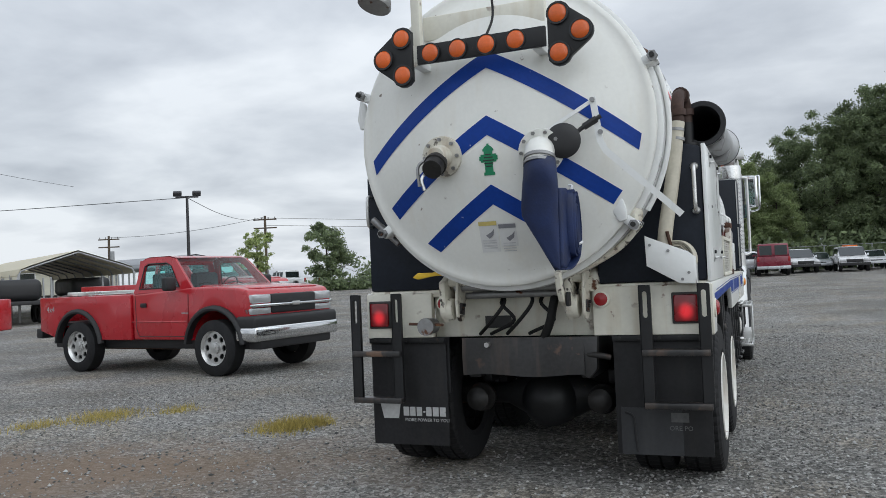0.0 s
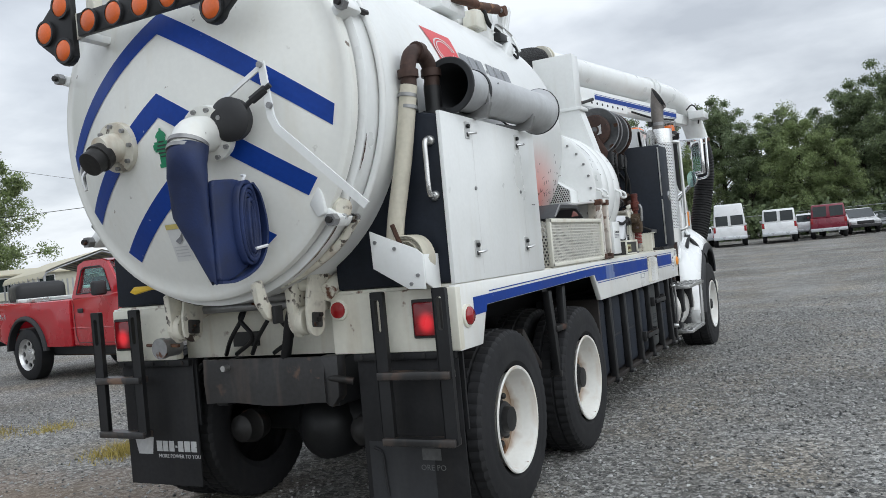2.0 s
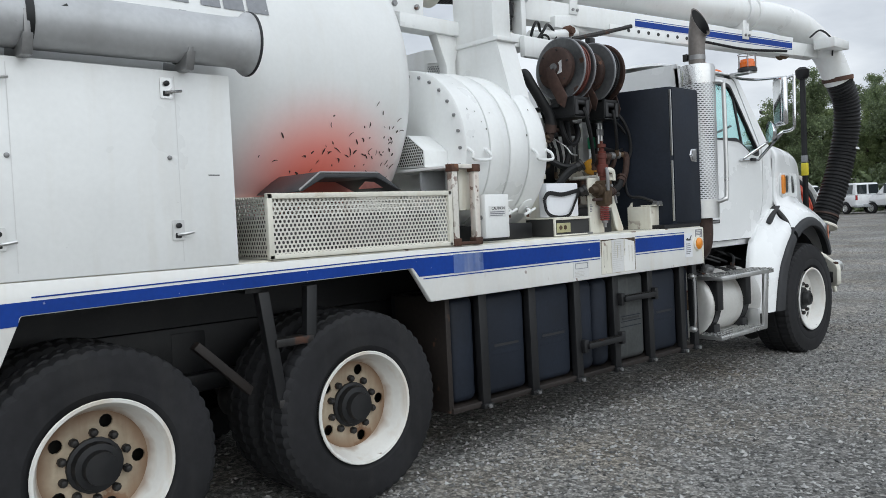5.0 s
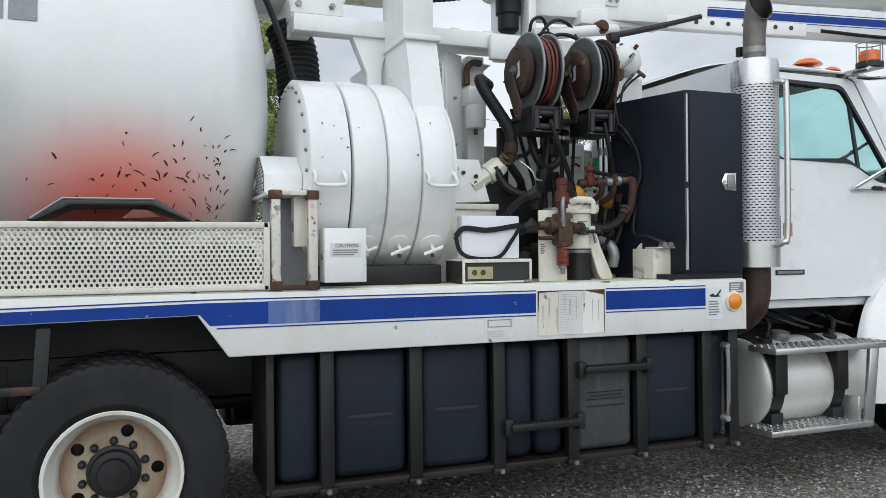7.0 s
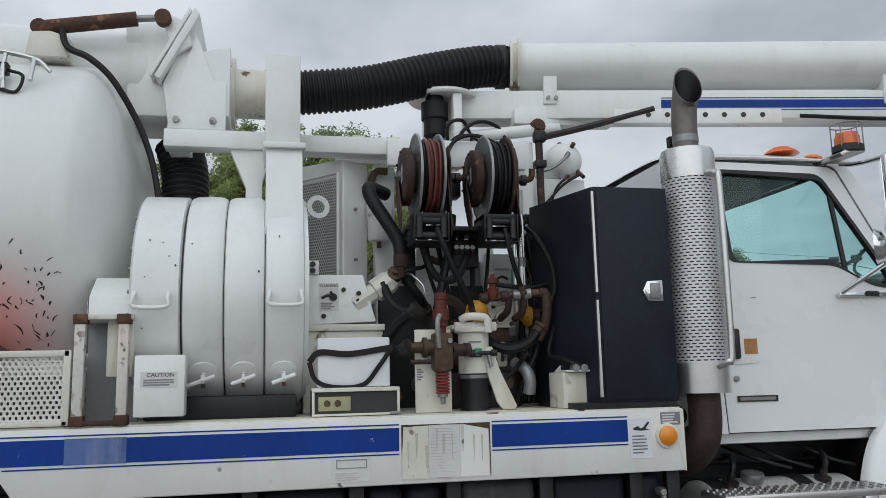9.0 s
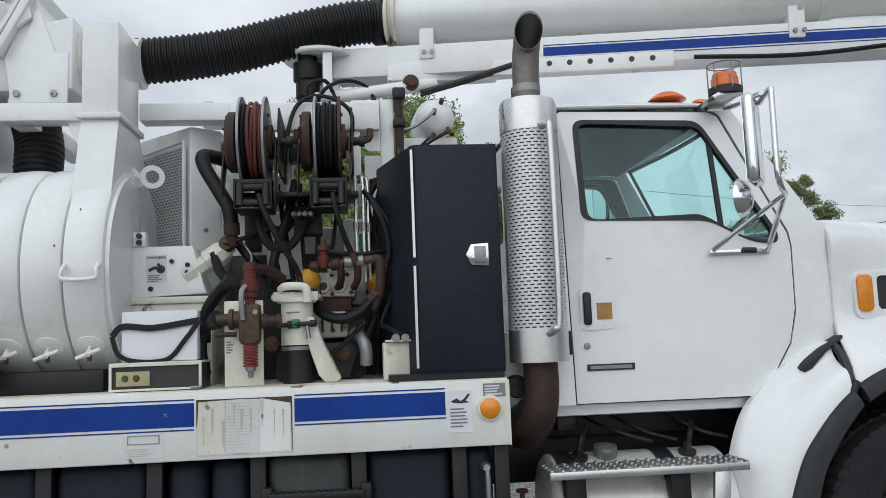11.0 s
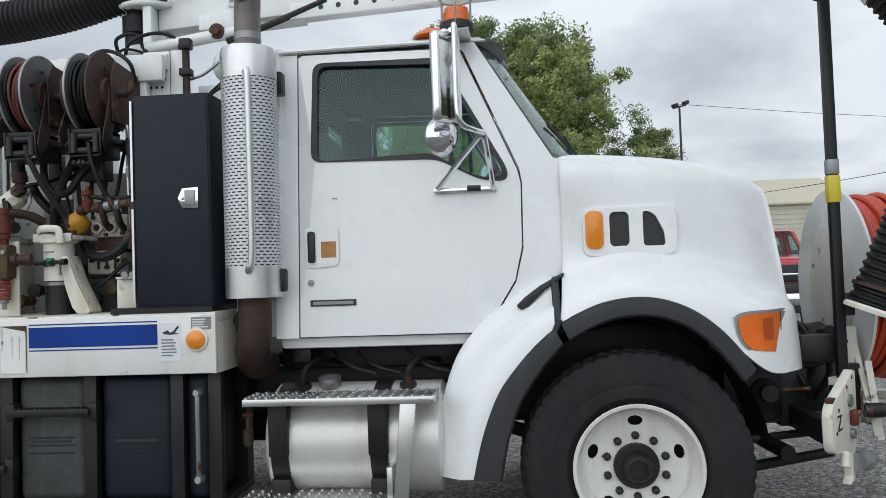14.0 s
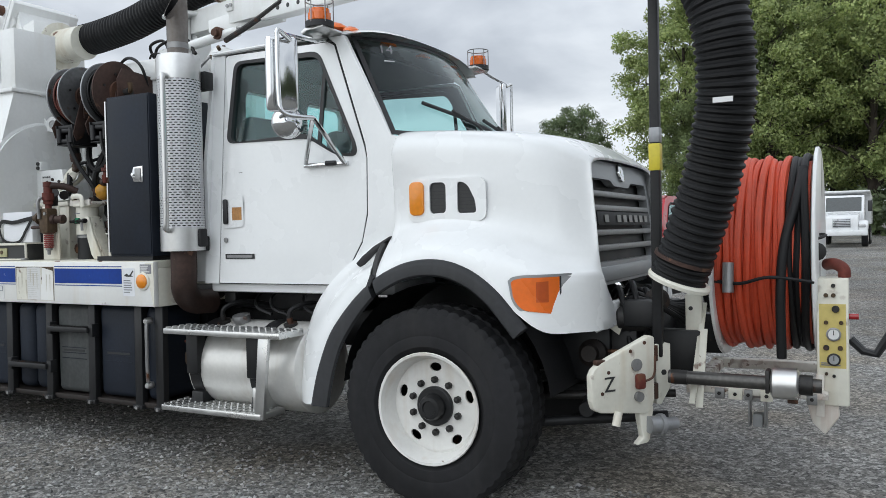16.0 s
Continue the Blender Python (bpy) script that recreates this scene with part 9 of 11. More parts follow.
def fender(sx):
    inner = [(6.672, 0.470, 1.07), (6.664, 0.55, 1.075), (6.692, 0.78, 1.07), (6.765, 1.02, 1.055), (6.855, 1.165, 1.04), (6.985, 1.29, 1.03), (7.13, 1.385, 1.03), (7.283, 1.447, 1.055)]
    I = curve_points([(x, y, z) for y, z, x in inner], 4)
    O = curve_points([(x, y, z) for y, z, x in RIM_REAR], 4)
    rows = []
    for a, b in zip(I, O):
        row = [((a.x - 0.05) * sx, a.y - 0.004, a.z)]
        for k in range(11):
            t = k / 10
            k_ = min(1.0, max(0.0, (a.z - 0.9) / 0.4))
            zt = t + 0.10 * math.sin(2 * math.pi * t) * k_
            row.append(((a.x + (b.x - a.x) * math.sin(t * math.pi / 2) ** (1 + 0.5 * k_)) * sx, a.y + (b.y - a.y) * t, a.z + (b.z - a.z) * zt))
        row.append(((b.x - 0.07) * sx, b.y, b.z - 0.01))
        rows.append(row)
    bm = bmesh.new()
    rings(bm, rows, cap=False, close=False)
    f = part("fender", bm, CABW, cab, "white moulded wing piece behind the front wheel", smooth=60)
    # black rubber flares round the arch, one on each moulding
    for rim, wide in ((RIM_REAR, (0.135, 0.085)), (RIM_FORE, (0.092, 0.085))):
        O = curve_points([(x, y, z) for y, z, x in rim], 4)
        bm = bmesh.new()
        loops = []
        for i, b in enumerate(O):
            w = wide[0] + (wide[1] - wide[0]) * i / (len(O) - 1)
            d = b - V(b.x, 7.655, 0.48)
            d.normalize()
            loops.append([(p.x * sx, p.y, p.z) for p in (b + V(-0.03, 0, 0), b + V(0.006, 0, 0) + d * 0.006, b + V(0.024, 0, 0) - d * 0.008, b + V(0.034, 0, 0) - d * 0.03, b + V(0.036, 0, 0) - d * (w - 0.012), b + V(0.022, 0, 0) - d * w, b + V(-0.05, 0, 0) - d * (w * 0.6))])
        rings(bm, loops)
        part("arch_flare", bm, FLARE, f, "black rubber wheel-arch flare", smooth=50)
    crv = curve_points([(x, y, 0) for x, y in ((1.205, 8.06), (1.192, 8.165), (1.152, 8.288), (1.088, 8.368), (1.016, 8.424), (0.930, 8.474), (0.855, 8.515))], 4)

    def lamp(name, i0, i1, z0a, z0b, z1a, z1b, lift, mat_, label="", rnd_end=0.0, far=0.0):
        rows_ = []
        n = 24
        for k in range(n + 1):
            t = k / n
            i = i0 + (i1 - i0) * t
            a, b = crv[int(i)], crv[min(int(i) + 1, len(crv) - 1)]
            c = a.lerp(b, i - int(i))
            nrm = V(b.y - a.y, a.x - b.x, 0)
            nrm = nrm.normalized() if nrm.length > 1e-6 else V(0, 1, 0)
            nrm = V(abs(nrm.x), abs(nrm.y), 0)
            lo, hi = z0a + (z0b - z0a) * t, z1a + (z1b - z1a) * t
            e = rnd_end and max(0.0, 1 - t / rnd_end)
            sh = math.sqrt(1 - e * e) if e else 1.0
            cut = (hi - lo) / 2 * (1 - sh)
            lo, hi = lo + 1.7 * cut, hi - 0.3 * cut
            if far and t > 1 - far:
                e = (t - 1 + far) / far
                cut = (hi - lo) * 0.28 * (1 - math.sqrt(max(0.0, 1 - e * e)))
                lo, hi = lo + cut, hi - cut
            rows_.append([((c.x + nrm.x * lift) * sx, c.y + nrm.y * lift, lo + (hi - lo) * j / 4) for j in range(5)])
        bm_ = bmesh.new()
        rings(bm_, rows_, cap=False, close=False)
        part(name, bm_, mat_, f, label, smooth=60)

    lamp("lamp_bezel", 2.8, 16.4, 1.065, 1.03, 1.262, 1.268, 0.010, BEZEL, rnd_end=0.26, far=0.10)
    lamp("turn_lamp", 3.4, 12.0, 1.085, 1.052, 1.247, 1.252, 0.016, ORANGE, "large orange turn lamp", rnd_end=0.32)
    lamp("lamp_divider", 12.0, 12.4, 1.045, 1.045, 1.255, 1.255, 0.018, PLASTIC)
    lamp("lens_shade", 7.4, 9.6, 1.12, 1.12, 1.225, 1.23, 0.0175, ORANGED)
    lamp("head_lamp", 12.4, 16.0, 1.05, 1.045, 1.25, 1.253, 0.016, LAMPG, "clear head lamp", far=0.4)
    bm = bmesh.new()
    rings(bm, [[(x * sx, 7.655 + 0.66 * math.cos(a), 0.55 + 0.66 * math.sin(a)) for x in (0.55, 0.8, 1.08)] for a in (radians(5 + 170 * i / 20) for i in range(21))], cap=False, close=False)
    part("wheel_house", bm, BLACKM, f)
    part("brake_plate", lathe((0.62 * sx, 7.655, 0.52), (sx, 0, 0), [(0, 0.1), (0, 0.45), (0.005, 0.45), (0.005, 0.1)], 40, cap=False), BLACKM, f)
    # dark joint between wing and bonnet, and the rubber flap over its upper end
    part("wing_gap", sweep([(1.04 * sx, 7.30, 1.445), (1.10 * sx, 7.298, 1.40), (1.16 * sx, 7.298, 1.32), (1.195 * sx, 7.30, 1.225)], 0.020, 8), INKSHADE, f)
    part("flap_joint", prism([(7.262, 1.155), (7.292, 1.185), (7.322, 1.245), (7.296, 1.262), (7.27, 1.20)], "x", 1.20 * sx, 1.232 * sx, 0.004), FLARE, f)
    part("hood_latch", prism([(7.10, 1.318), (7.125, 1.295), (7.165, 1.312), (7.245, 1.392), (7.345, 1.462), (7.345, 1.48), (7.225, 1.418), (7.145, 1.36)], "x", 1.0 * sx, 1.082 * sx, 0.008), PLASTIC, f, "black rubber bonnet latch")


fender(1)
fender(-1)

# grille, leaning back
gr = part("grille_frame", plate(soften([(-0.82, 1.17), (0.82, 1.17), (0.765, 1.90), (-0.765, 1.90)], 0.10), [soften([(-0.70, 1.30), (0.70, 1.30), (0.665, 1.79), (0.24, 1.79), (0.18, 1.755), (-0.18, 1.755), (-0.24, 1.79), (-0.665, 1.79)], 0.05)], "y", 8.43, 8.485), BEZEL, cab, "silver-grey grille frame")
# Black sheet added behind the bars as the shade inside the grille.
parts_ = [gr, part("grille_back", box(-0.72, 8.405, 1.22, 0.72, 8.42, 1.85), INKSHADE, gr)]
for z in (1.385, 1.475, 1.62, 1.705):
    parts_.append(part("grille_bar", box(-0.69, 8.445, z - 0.020, 0.69, 8.485, z + 0.016, 0.010), STEEL, gr))
parts_.append(part("grille_bar", box(-0.70, 8.44, 1.185, 0.70, 8.50, 1.28, 0.025), BEZEL, gr))
npl = part("grille_plate", box(-0.62, 8.488, 1.515, 0.62, 8.496, 1.595, 0.003), PLASTIC, gr)
parts_.append(npl)
for k in range(8):
    if k != 6:
        parts_.append(part("brand_bar", box(-0.52 + k * 0.135, 8.496, 1.533, -0.44 + k * 0.135, 8.498, 1.577), STEEL, npl))
parts_.append(part("grille_badge", lathe((0.0, 8.488, 1.845), (0, 1, 0.1), [(0, 0.06), (0.01, 0.058), (0.012, 0.045), (0.006, 0.0)], 24), CHROME, gr))
for o in parts_:
    for v in o.data.vertices:
        v.co.y += 0.12 * (1.30 - v.co.z) - 0.08 * max(0.0, abs(v.co.x) - 0.55) - (0.012 if o is not npl else 0.012)
part("lower_lip", sweep([(-0.86, 8.50, 1.0), (-0.6, 8.53, 1.02), (0, 8.55, 1.03), (0.6, 8.53, 1.02), (0.86, 8.50, 1.0)], 0.045, 8, flat=(0.03, 0.07)), CABW, gr)
part("front_frame", box(-0.65, 8.2, 0.62, 0.65, 8.52, 0.98, 0.04), BLACKM, truck, "black front frame and steering parts")
for k in range(7):
    part("front_hose", sweep([(0.5 - 0.1 * k, 8.5, 0.98), (0.6 - 0.08 * k, 8.62, 1.10 + 0.02 * (k % 3)), (0.55 - 0.05 * k, 8.78, 1.05), (0.3, 8.92, 0.90 + 0.03 * k)], 0.016, 8), HOSEB, truck)
part("steering_damper", cyl((0.3, 8.35, 0.55), (0.9, 8.45, 0.52), 0.04), BLACKM, truck)
part("front_motor", lathe((0.62, 8.55, 0.99), (0, 1, 0), [(0, 0.05), (0.02, 0.07), (0.16, 0.07), (0.2, 0.04)], 16), DARKST, truck)
part("front_valve", box(0.45, 8.6, 0.95, 0.7, 8.78, 1.10, 0.02), BLACKM, truck)

# mirror with its frame, both sides
for sx in (1, -1):
    mr = part("mirror", box(-0.095, -0.03, 0, 0.095, 0.03, 0.44, 0.028, seg=3), CHROME, truck, "tall chrome door mirror")
    mr.matrix_basis = pose(1.355 * sx, 6.805, 2.21, 0, 0, -36 * sx)
    part("mirror_glass", box(-0.065, -0.0325, 0.025, 0.065, -0.0295, 0.41), MIRROR, mr)
    part("round_mirror", lathe((1.265 * sx, 6.768, 2.163), (-0.72 * sx, -0.7, 0), [(-0.055, 0.0), (-0.05, 0.035), (-0.03, 0.08), (0.0, 0.097), (0.006, 0.097), (0.008, 0.0)], 28), CHROME, truck, "round convex chrome mirror")
    part("mirror_tube", sweep([(1.34 * sx, 6.86, 2.62), (1.45 * sx, 6.86, 2.655), (1.46 * sx, 6.86, 2.60), (1.455 * sx, 6.86, 2.27), (1.44 * sx, 6.88, 2.19), (1.38 * sx, 6.93, 2.17), (1.294 * sx, 6.976, 2.168)], 0.014, 10, per=4), CHROME, truck)
    part("mirror_tube", sweep([(1.40 * sx, 6.84, 2.65), (1.10 * sx, 6.83, 2.67), (0.90 * sx, 6.80, 2.72)], 0.013, 8), CHROME, truck)
    part("mirror_stay", cyl((1.294 * sx, 6.97, 2.168), (1.03 * sx, 6.715, 1.936), 0.014, seg=8), CHROME, truck)
    part("mirror_stay", cyl((1.294 * sx, 6.976, 2.168), (1.03 * sx, 7.005, 1.925), 0.014, seg=8), CHROME, truck)
    part("mirror_foot", box(1.0 * sx, 6.695, 1.912, 1.03 * sx, 7.02, 1.938, 0.004), CHROME, truck)
    part("mirror_cable", cyl((1.033 * sx, 6.87, 1.93), (1.033 * sx, 6.94, 1.928), 0.016, seg=8), PLASTIC, truck)
    part("beacon_arm", prism([(6.74, 2.735), (6.78, 2.758), (6.91, 2.76), (6.91, 2.745), (6.79, 2.735), (6.76, 2.715)], "x", 0.84 * sx, 1.09 * sx, 0.004), ALU, truck, "bright metal beacon bracket")
    bc = part("beacon", lathe((1.03 * sx, 6.845, 2.77), (0, 0, 1), [(0, 0.085), (0.02, 0.085), (0.022, 0.062), (0.03, 0.070), (0.075, 0.070), (0.080, 0.064), (0.100, 0.062), (0.104, 0.05), (0.106, 0.0)], 28), ORANGE, truck, "orange beacon in a wire cage")
    part("beacon_base", cyl((1.03 * sx, 6.845, 2.757), (1.03 * sx, 6.845, 2.792), 0.088, seg=24), PLASTIC, bc)
    part("cage_ring", lathe((1.03 * sx, 6.845, 2.915), (0, 0, 1), [(0, 0.085), (0.004, 0.089), (0.008, 0.085), (0.004, 0.081), (0, 0.085)], 28, cap=False), STEEL, bc)
    for k in range(6):
        a = 2 * math.pi * k / 6
        part("cage_wire", cyl((1.03 * sx + 0.085 * math.cos(a), 6.845 + 0.085 * math.sin(a), 2.78), (1.03 * sx + 0.085 * math.cos(a), 6.845 + 0.085 * math.sin(a), 2.92), 0.004, seg=6), STEEL, bc)

for o in truck.children:
    kind_ = o.name.split(".")[0]
    if kind_ in ("mirror", "round_mirror", "mirror_tube", "mirror_stay") and sum((o.matrix_basis @ Vector(c)).x for c in o.bound_box) < 0:
        o.matrix_basis = Matrix.Translation((-0.17, 0.14, 0.14)) @ o.matrix_basis
    if kind_ in ("beacon", "beacon_arm") and o.bound_box[0][0] < -0.5:
        o.matrix_basis = Matrix.Translation((-0.02, 0.10, 0.075)) @ o.matrix_basis

# ---- fuel tank and steps ----
ft = part("fuel_tank", lathe((0.88, 5.79, 0.64), (0, 1, 0), [(0, 0.0), (0.0, 0.22), (0.012, 0.27), (0.03, 0.29), (0.90, 0.29), (0.92, 0.27), (0.93, 0.22), (0.93, 0.0)], 44), ALUD, truck, "brushed round fuel tank with black straps")
for y in (5.835, 6.345):
    part("tank_strap", lathe((0.88, y, 0.64), (0, 1, 0), [(0, 0.29), (0, 0.298), (0.09, 0.298), (0.09, 0.29)], 40, cap=False), BLACKM, ft)
    part("strap_bracket", box(1.12, y - 0.005, 0.60, 1.20, y + 0.095, 0.905, 0.01), BLACKM, ft)
    part("strap_bracket", box(1.0, y - 0.005, 0.34, 1.16, y + 0.095, 0.48, 0.01), BLACKM, ft)
part("fuel_cap", lathe((0.955, 6.10, 0.92), (0.2, 0, 1), [(0, 0.055), (0.03, 0.062), (0.05, 0.06), (0.055, 0.03), (0.065, 0.0)], 12), STEEL, ft)
for y in (5.96, 6.52):
    part("tank_valve", lathe((0.97, y, 0.91), (0.3, 0, 1), [(0, 0.045), (0.02, 0.045), (0.025, 0.02), (0.06, 0.02)], 12), DARKST, ft)
    part("fuel_line", sweep([(0.99, y, 0.96), (0.98, y + 0.02, 1.02), (0.85, y + 0.08, 1.05), (0.6, y + 0.15, 1.0)], 0.016, 8), HOSEB, ft)
for name, y0, y1, z in (("step", 5.735, 6.69, 0.905), ("step", 5.70, 6.53, 0.405)):
    s_ = part(name, box(1.06, y0, z - 0.035, 1.30, y1, z + 0.002, 0.006), ALU, truck, "aluminium tread step")
    for k in range(round((y1 - y0) / 0.026)):
        for dx in (1.09, 1.15, 1.21, 1.265):
            part("tread_stud", box(dx - 0.018, y0 + 0.008 + k * 0.026, z + 0.001, dx + 0.018, y0 + 0.02 + k * 0.026, z + 0.009), ALU, s_) if k % 2 == 0 else None
part("step_post", prism([(6.52, 0.872), (6.60, 0.872), (6.545, 0.372), (6.475, 0.372)], "x", 1.265, 1.295, 0.006), ALU, truck)
part("step_post", box(1.05, 6.44, 0.37, 1.265, 6.47, 0.56, 0.006), ALU, truck)
# Added dark box stands for the shaded void under the cab.
part("frame_bracket", box(0.42, 5.75, 0.98, 0.66, 6.85, 1.12, 0.02), BLACKM, truck)
part("cab_crossmember", box(0.42, 5.88, 1.04, 0.88, 5.98, 1.12, 0.01), BLACKM, truck)
for k, y in enumerate((6.05, 6.18, 6.45)):
    part("air_line", sweep([(0.62, y, 1.12), (0.80, y + 0.05, 1.07 + 0.01 * k), (0.93, y + 0.16, 1.02), (0.95, y + 0.30, 0.98)], 0.010, 6), HOSEB, truck)
part("red_valve", lathe((1.0, 5.66, 0.62), (0, 0, 1), [(0, 0.02), (0.02, 0.028), (0.08, 0.028), (0.09, 0.012), (0.15, 0.012), (0.152, 0.03), (0.162, 0.03)], 14), BRASS, truck, "dull brass drain valve with red wheel")
part("valve_wheel", lathe((1.0, 5.66, 0.775), (0, 0, 1), [(0, 0.012), (0, 0.03), (0.012, 0.03), (0.012, 0.012)], 14, cap=False), RUSTRED, truck)

# frame horns, links and hoses between the front wheels and the reel
for sx in (-1, 1):
    part("frame_horn", box(sx * 0.46 - 0.05, 8.25, 0.66, sx * 0.46 + 0.05, 8.98, 0.92, 0.01), BLACKM, truck)
    part("spring_hanger", prism([(8.30, 0.66), (8.42, 0.66), (8.40, 0.50), (8.33, 0.50)], "x", sx * 0.46 - 0.06, sx * 0.46 + 0.06, 0.01), BLACKM, truck)
    part("leaf_spring", sweep([(sx * 0.46, 6.95, 0.62), (sx * 0.46, 7.3, 0.53), (sx * 0.46, 7.655, 0.50), (sx * 0.46, 8.0, 0.52), (sx * 0.46, 8.36, 0.55)], 0.04, 8), BLACKM, truck)
part("front_crossmember", box(-0.62, 8.50, 0.60, 0.62, 8.66, 1.00, 0.015), BLACKM, truck)
part("steering_link", cyl((0.86, 8.02, 0.40), (0.52, 8.80, 0.44), 0.028), BLACKM, truck)
part("steering_link", cyl((0.70, 8.10, 0.53), (0.58, 8.86, 0.58), 0.022), DARKST, truck)
part("steering_box", lathe((0.56, 8.42, 0.78), (1, 0, 0.1), [(0, 0.0), (0.0, 0.07), (0.05, 0.085), (0.13, 0.08), (0.15, 0.05), (0.19, 0.045), (0.19, 0.0)], 18), DARKIRON, truck)
part("hydraulic_motor", lathe((0.40, 8.70, 1.06), (0.5, 0.2, 0.1), [(0, 0.0), (0, 0.06), (0.06, 0.075), (0.16, 0.07), (0.18, 0.04), (0.24, 0.04), (0.24, 0.0)], 16), DARKIRON, truck)
for k, (y, z) in enumerate(((8.52, 1.10), (8.60, 1.13), (8.68, 1.09), (8.56, 0.95))):
    part("hydraulic_hose", sweep([(0.25, y - 0.10, z - 0.02), (0.48, y, z + 0.05), (0.62, y + 0.06, z - 0.03 * k), (0.60, y + 0.10, z - 0.20), (0.50, y + 0.05, z - 0.36)], 0.017, 8), HOSEB, truck)
part("rusty_link", cyl((0.64, 8.45, 0.80), (0.64, 8.66, 0.805), 0.012, seg=8), RUST, truck)
part("link_plate", prism([(8.44, 1.03), (8.50, 1.06), (8.60, 0.97), (8.57, 0.90), (8.47, 0.97)], "x", 0.655, 0.667, 0.003), CHIPPED, truck, "chipped cream link plate")

RODST = material("greasy_rod_steel", (0.12, 0.115, 0.11), 0.35, 0.7, var=0.3, spots=(RUSTC, 0.5, 9))

# ---- front reel with its frame ----
RC = V(0.0, 9.30, 1.335)
reel = part("front_reel", cyl(RC + V(0, -0.24, 0), RC + V(0, 0.24, 0), 0.30, seg=32), WHITE, truck, "large front hose reel wound with orange hose")
for y, w in ((-0.265, 0.0), (0.245, 0.0)):
    part("reel_flange", lathe(RC + V(0, y, 0), (0, 1, 0), [(0, 0.05), (0, 0.585), (0.006, 0.602), (0.022, 0.602), (0.028, 0.585), (0.028, 0.05)], 64), WHITE, reel, "white dished reel flange")
part("flange_recess", lathe(RC + V(0, -0.266, 0), (0, -1, 0), [(0, 0.36), (0.004, 0.35), (0.004, 0.10)], 40), CREAM, reel)
for k in range(13):
    bm = bmesh.new()
    rr, y = 0.545 - 0.012 * (k % 3), -0.215 + k * 0.0355
    blackish = k >= 10
    loops = []
    for i in range(56):
        a = 2 * math.pi * i / 56
        u = V(math.cos(a), 0, math.sin(a))
        c = RC + V(0, y + 0.008 * math.sin(a * 3 + k * 1.7), 0) + u * (rr + 0.008 * math.sin(a * 2 + k))
        loops.append([c + u * 0.0205 * math.cos(b) + V(0, 0.0205 * math.sin(b), 0) for b in (2 * math.pi * j / 8 for j in range(8))])
    part("hose_winding", rings(bm, loops + [loops[0]], cap=False), HOSEB if blackish else HOSEO, reel)
part("hose_bed", cyl(RC + V(0, -0.235, 0), RC + V(0, 0.235, 0), 0.525, seg=48), HOSEO, reel)
part("hose_end", sweep([(0.30, 9.50, 1.80), (0.47, 9.47, 1.62), (0.56, 9.42, 1.40), (0.58, 9.40, 1.15), (0.55, 9.40, 0.80)], 0.026, 10), HOSEB, reel, "black hose tail tied across the reel")
part("hose_cord", sweep([(0.52, 9.04, 1.20), (0.585, 9.2, 1.19), (0.60, 9.35, 1.225), (0.58, 9.56, 1.20)], 0.010, 6), HOSEB, reel)
part("hose_joint", cyl((0.575, 9.14, 1.14), (0.56, 9.14, 1.30), 0.030, seg=10), STEEL, reel)
pn = part("control_panel", box(0.30, 9.565, 0.56, 0.515, 9.715, 1.215, 0.008), CREAM, truck, "white upright control panel with gauges")
yp = part("panel_face", box(0.515, 9.578, 0.755, 0.5175, 9.702, 1.085), YPANEL, pn, "yellowed printed panel face", smooth=0)
for y, z, r, m_ in ((9.645, 0.93, 0.035, STEEL), (9.645, 0.80, 0.032, DARKST), (9.655, 1.06, 0.018, DARKST), (9.61, 0.86, 0.014, DARKST), (9.675, 0.86, 0.012, BRASS), (9.61, 0.99, 0.010, BRASS), (9.68, 0.99, 0.010, BRASS), (9.61, 1.13, 0.011, BRASS), (9.645, 1.13, 0.011, BRASS), (9.645, 1.18, 0.010, DARKST), (9.645, 0.715, 0.008, DARKST), (9.61, 0.725, 0.008, BRASS)):
    g = part("gauge" if r > 0.03 else "knob", lathe((0.517, y, z), (1, 0, 0), [(0, r), (0.014, r), (0.016, r * 0.85), (0.012, r * 0.8), (0.012, 0.0)], 20), m_, pn)
    if r > 0.03:
        part("gauge_dial", cyl((0.5285, y, z), (0.531, y, z), r * 0.74, seg=20), SHADEG if z < 0.9 else STICK, g)
        part("gauge_needle", box(0.5312, y - 0.002, z - 0.004, 0.5318, y + 0.002, z + r * 0.6), INKSHADE, g)
bars(0.518, 9.585, 0.765, 9.69, 0.785, 2, yp, seed=12)
part("red_pipe", sweep([(0.40, 9.695, 1.215), (0.40, 9.69, 1.26), (0.38, 9.65, 1.285), (0.32, 9.61, 1.28)], 0.031, 14), RUSTRED, truck, "red swivel pipe of the reel")
part("valve_wheel", lathe((0.34, 9.56, 1.42), (0.2, -0.2, 1), [(0, 0.05), (0.008, 0.058), (0.016, 0.05), (0.008, 0.042), (0, 0.05)], 20, cap=False), DARKST, truck)
part("swivel_joint", lathe((0.28, 9.55, 1.35), (0.9, 0.1, 0), [(0, 0.04), (0.06, 0.05), (0.10, 0.05), (0.11, 0.03)], 14), DARKST, truck)
part("tension_arm", sweep([(0.45, 9.72, 0.90), (0.45, 9.78, 0.84), (0.46, 9.84, 0.83), (0.47, 9.88, 0.90), (0.50, 10.0, 1.12), (0.52, 10.08, 1.26)], 0.022, 8, per=1), BLACKM, truck, "black lever arm beside the panel")
part("panel_knob", cyl((0.48, 9.715, 1.02), (0.48, 9.76, 1.02), 0.016, seg=10), REDL, truck)
part("reel_rod", cyl((0.80, 8.87, 0.712), (0.78, 9.60, 0.705), 0.035, seg=14), RODST, truck, "steel rewind guide rod")
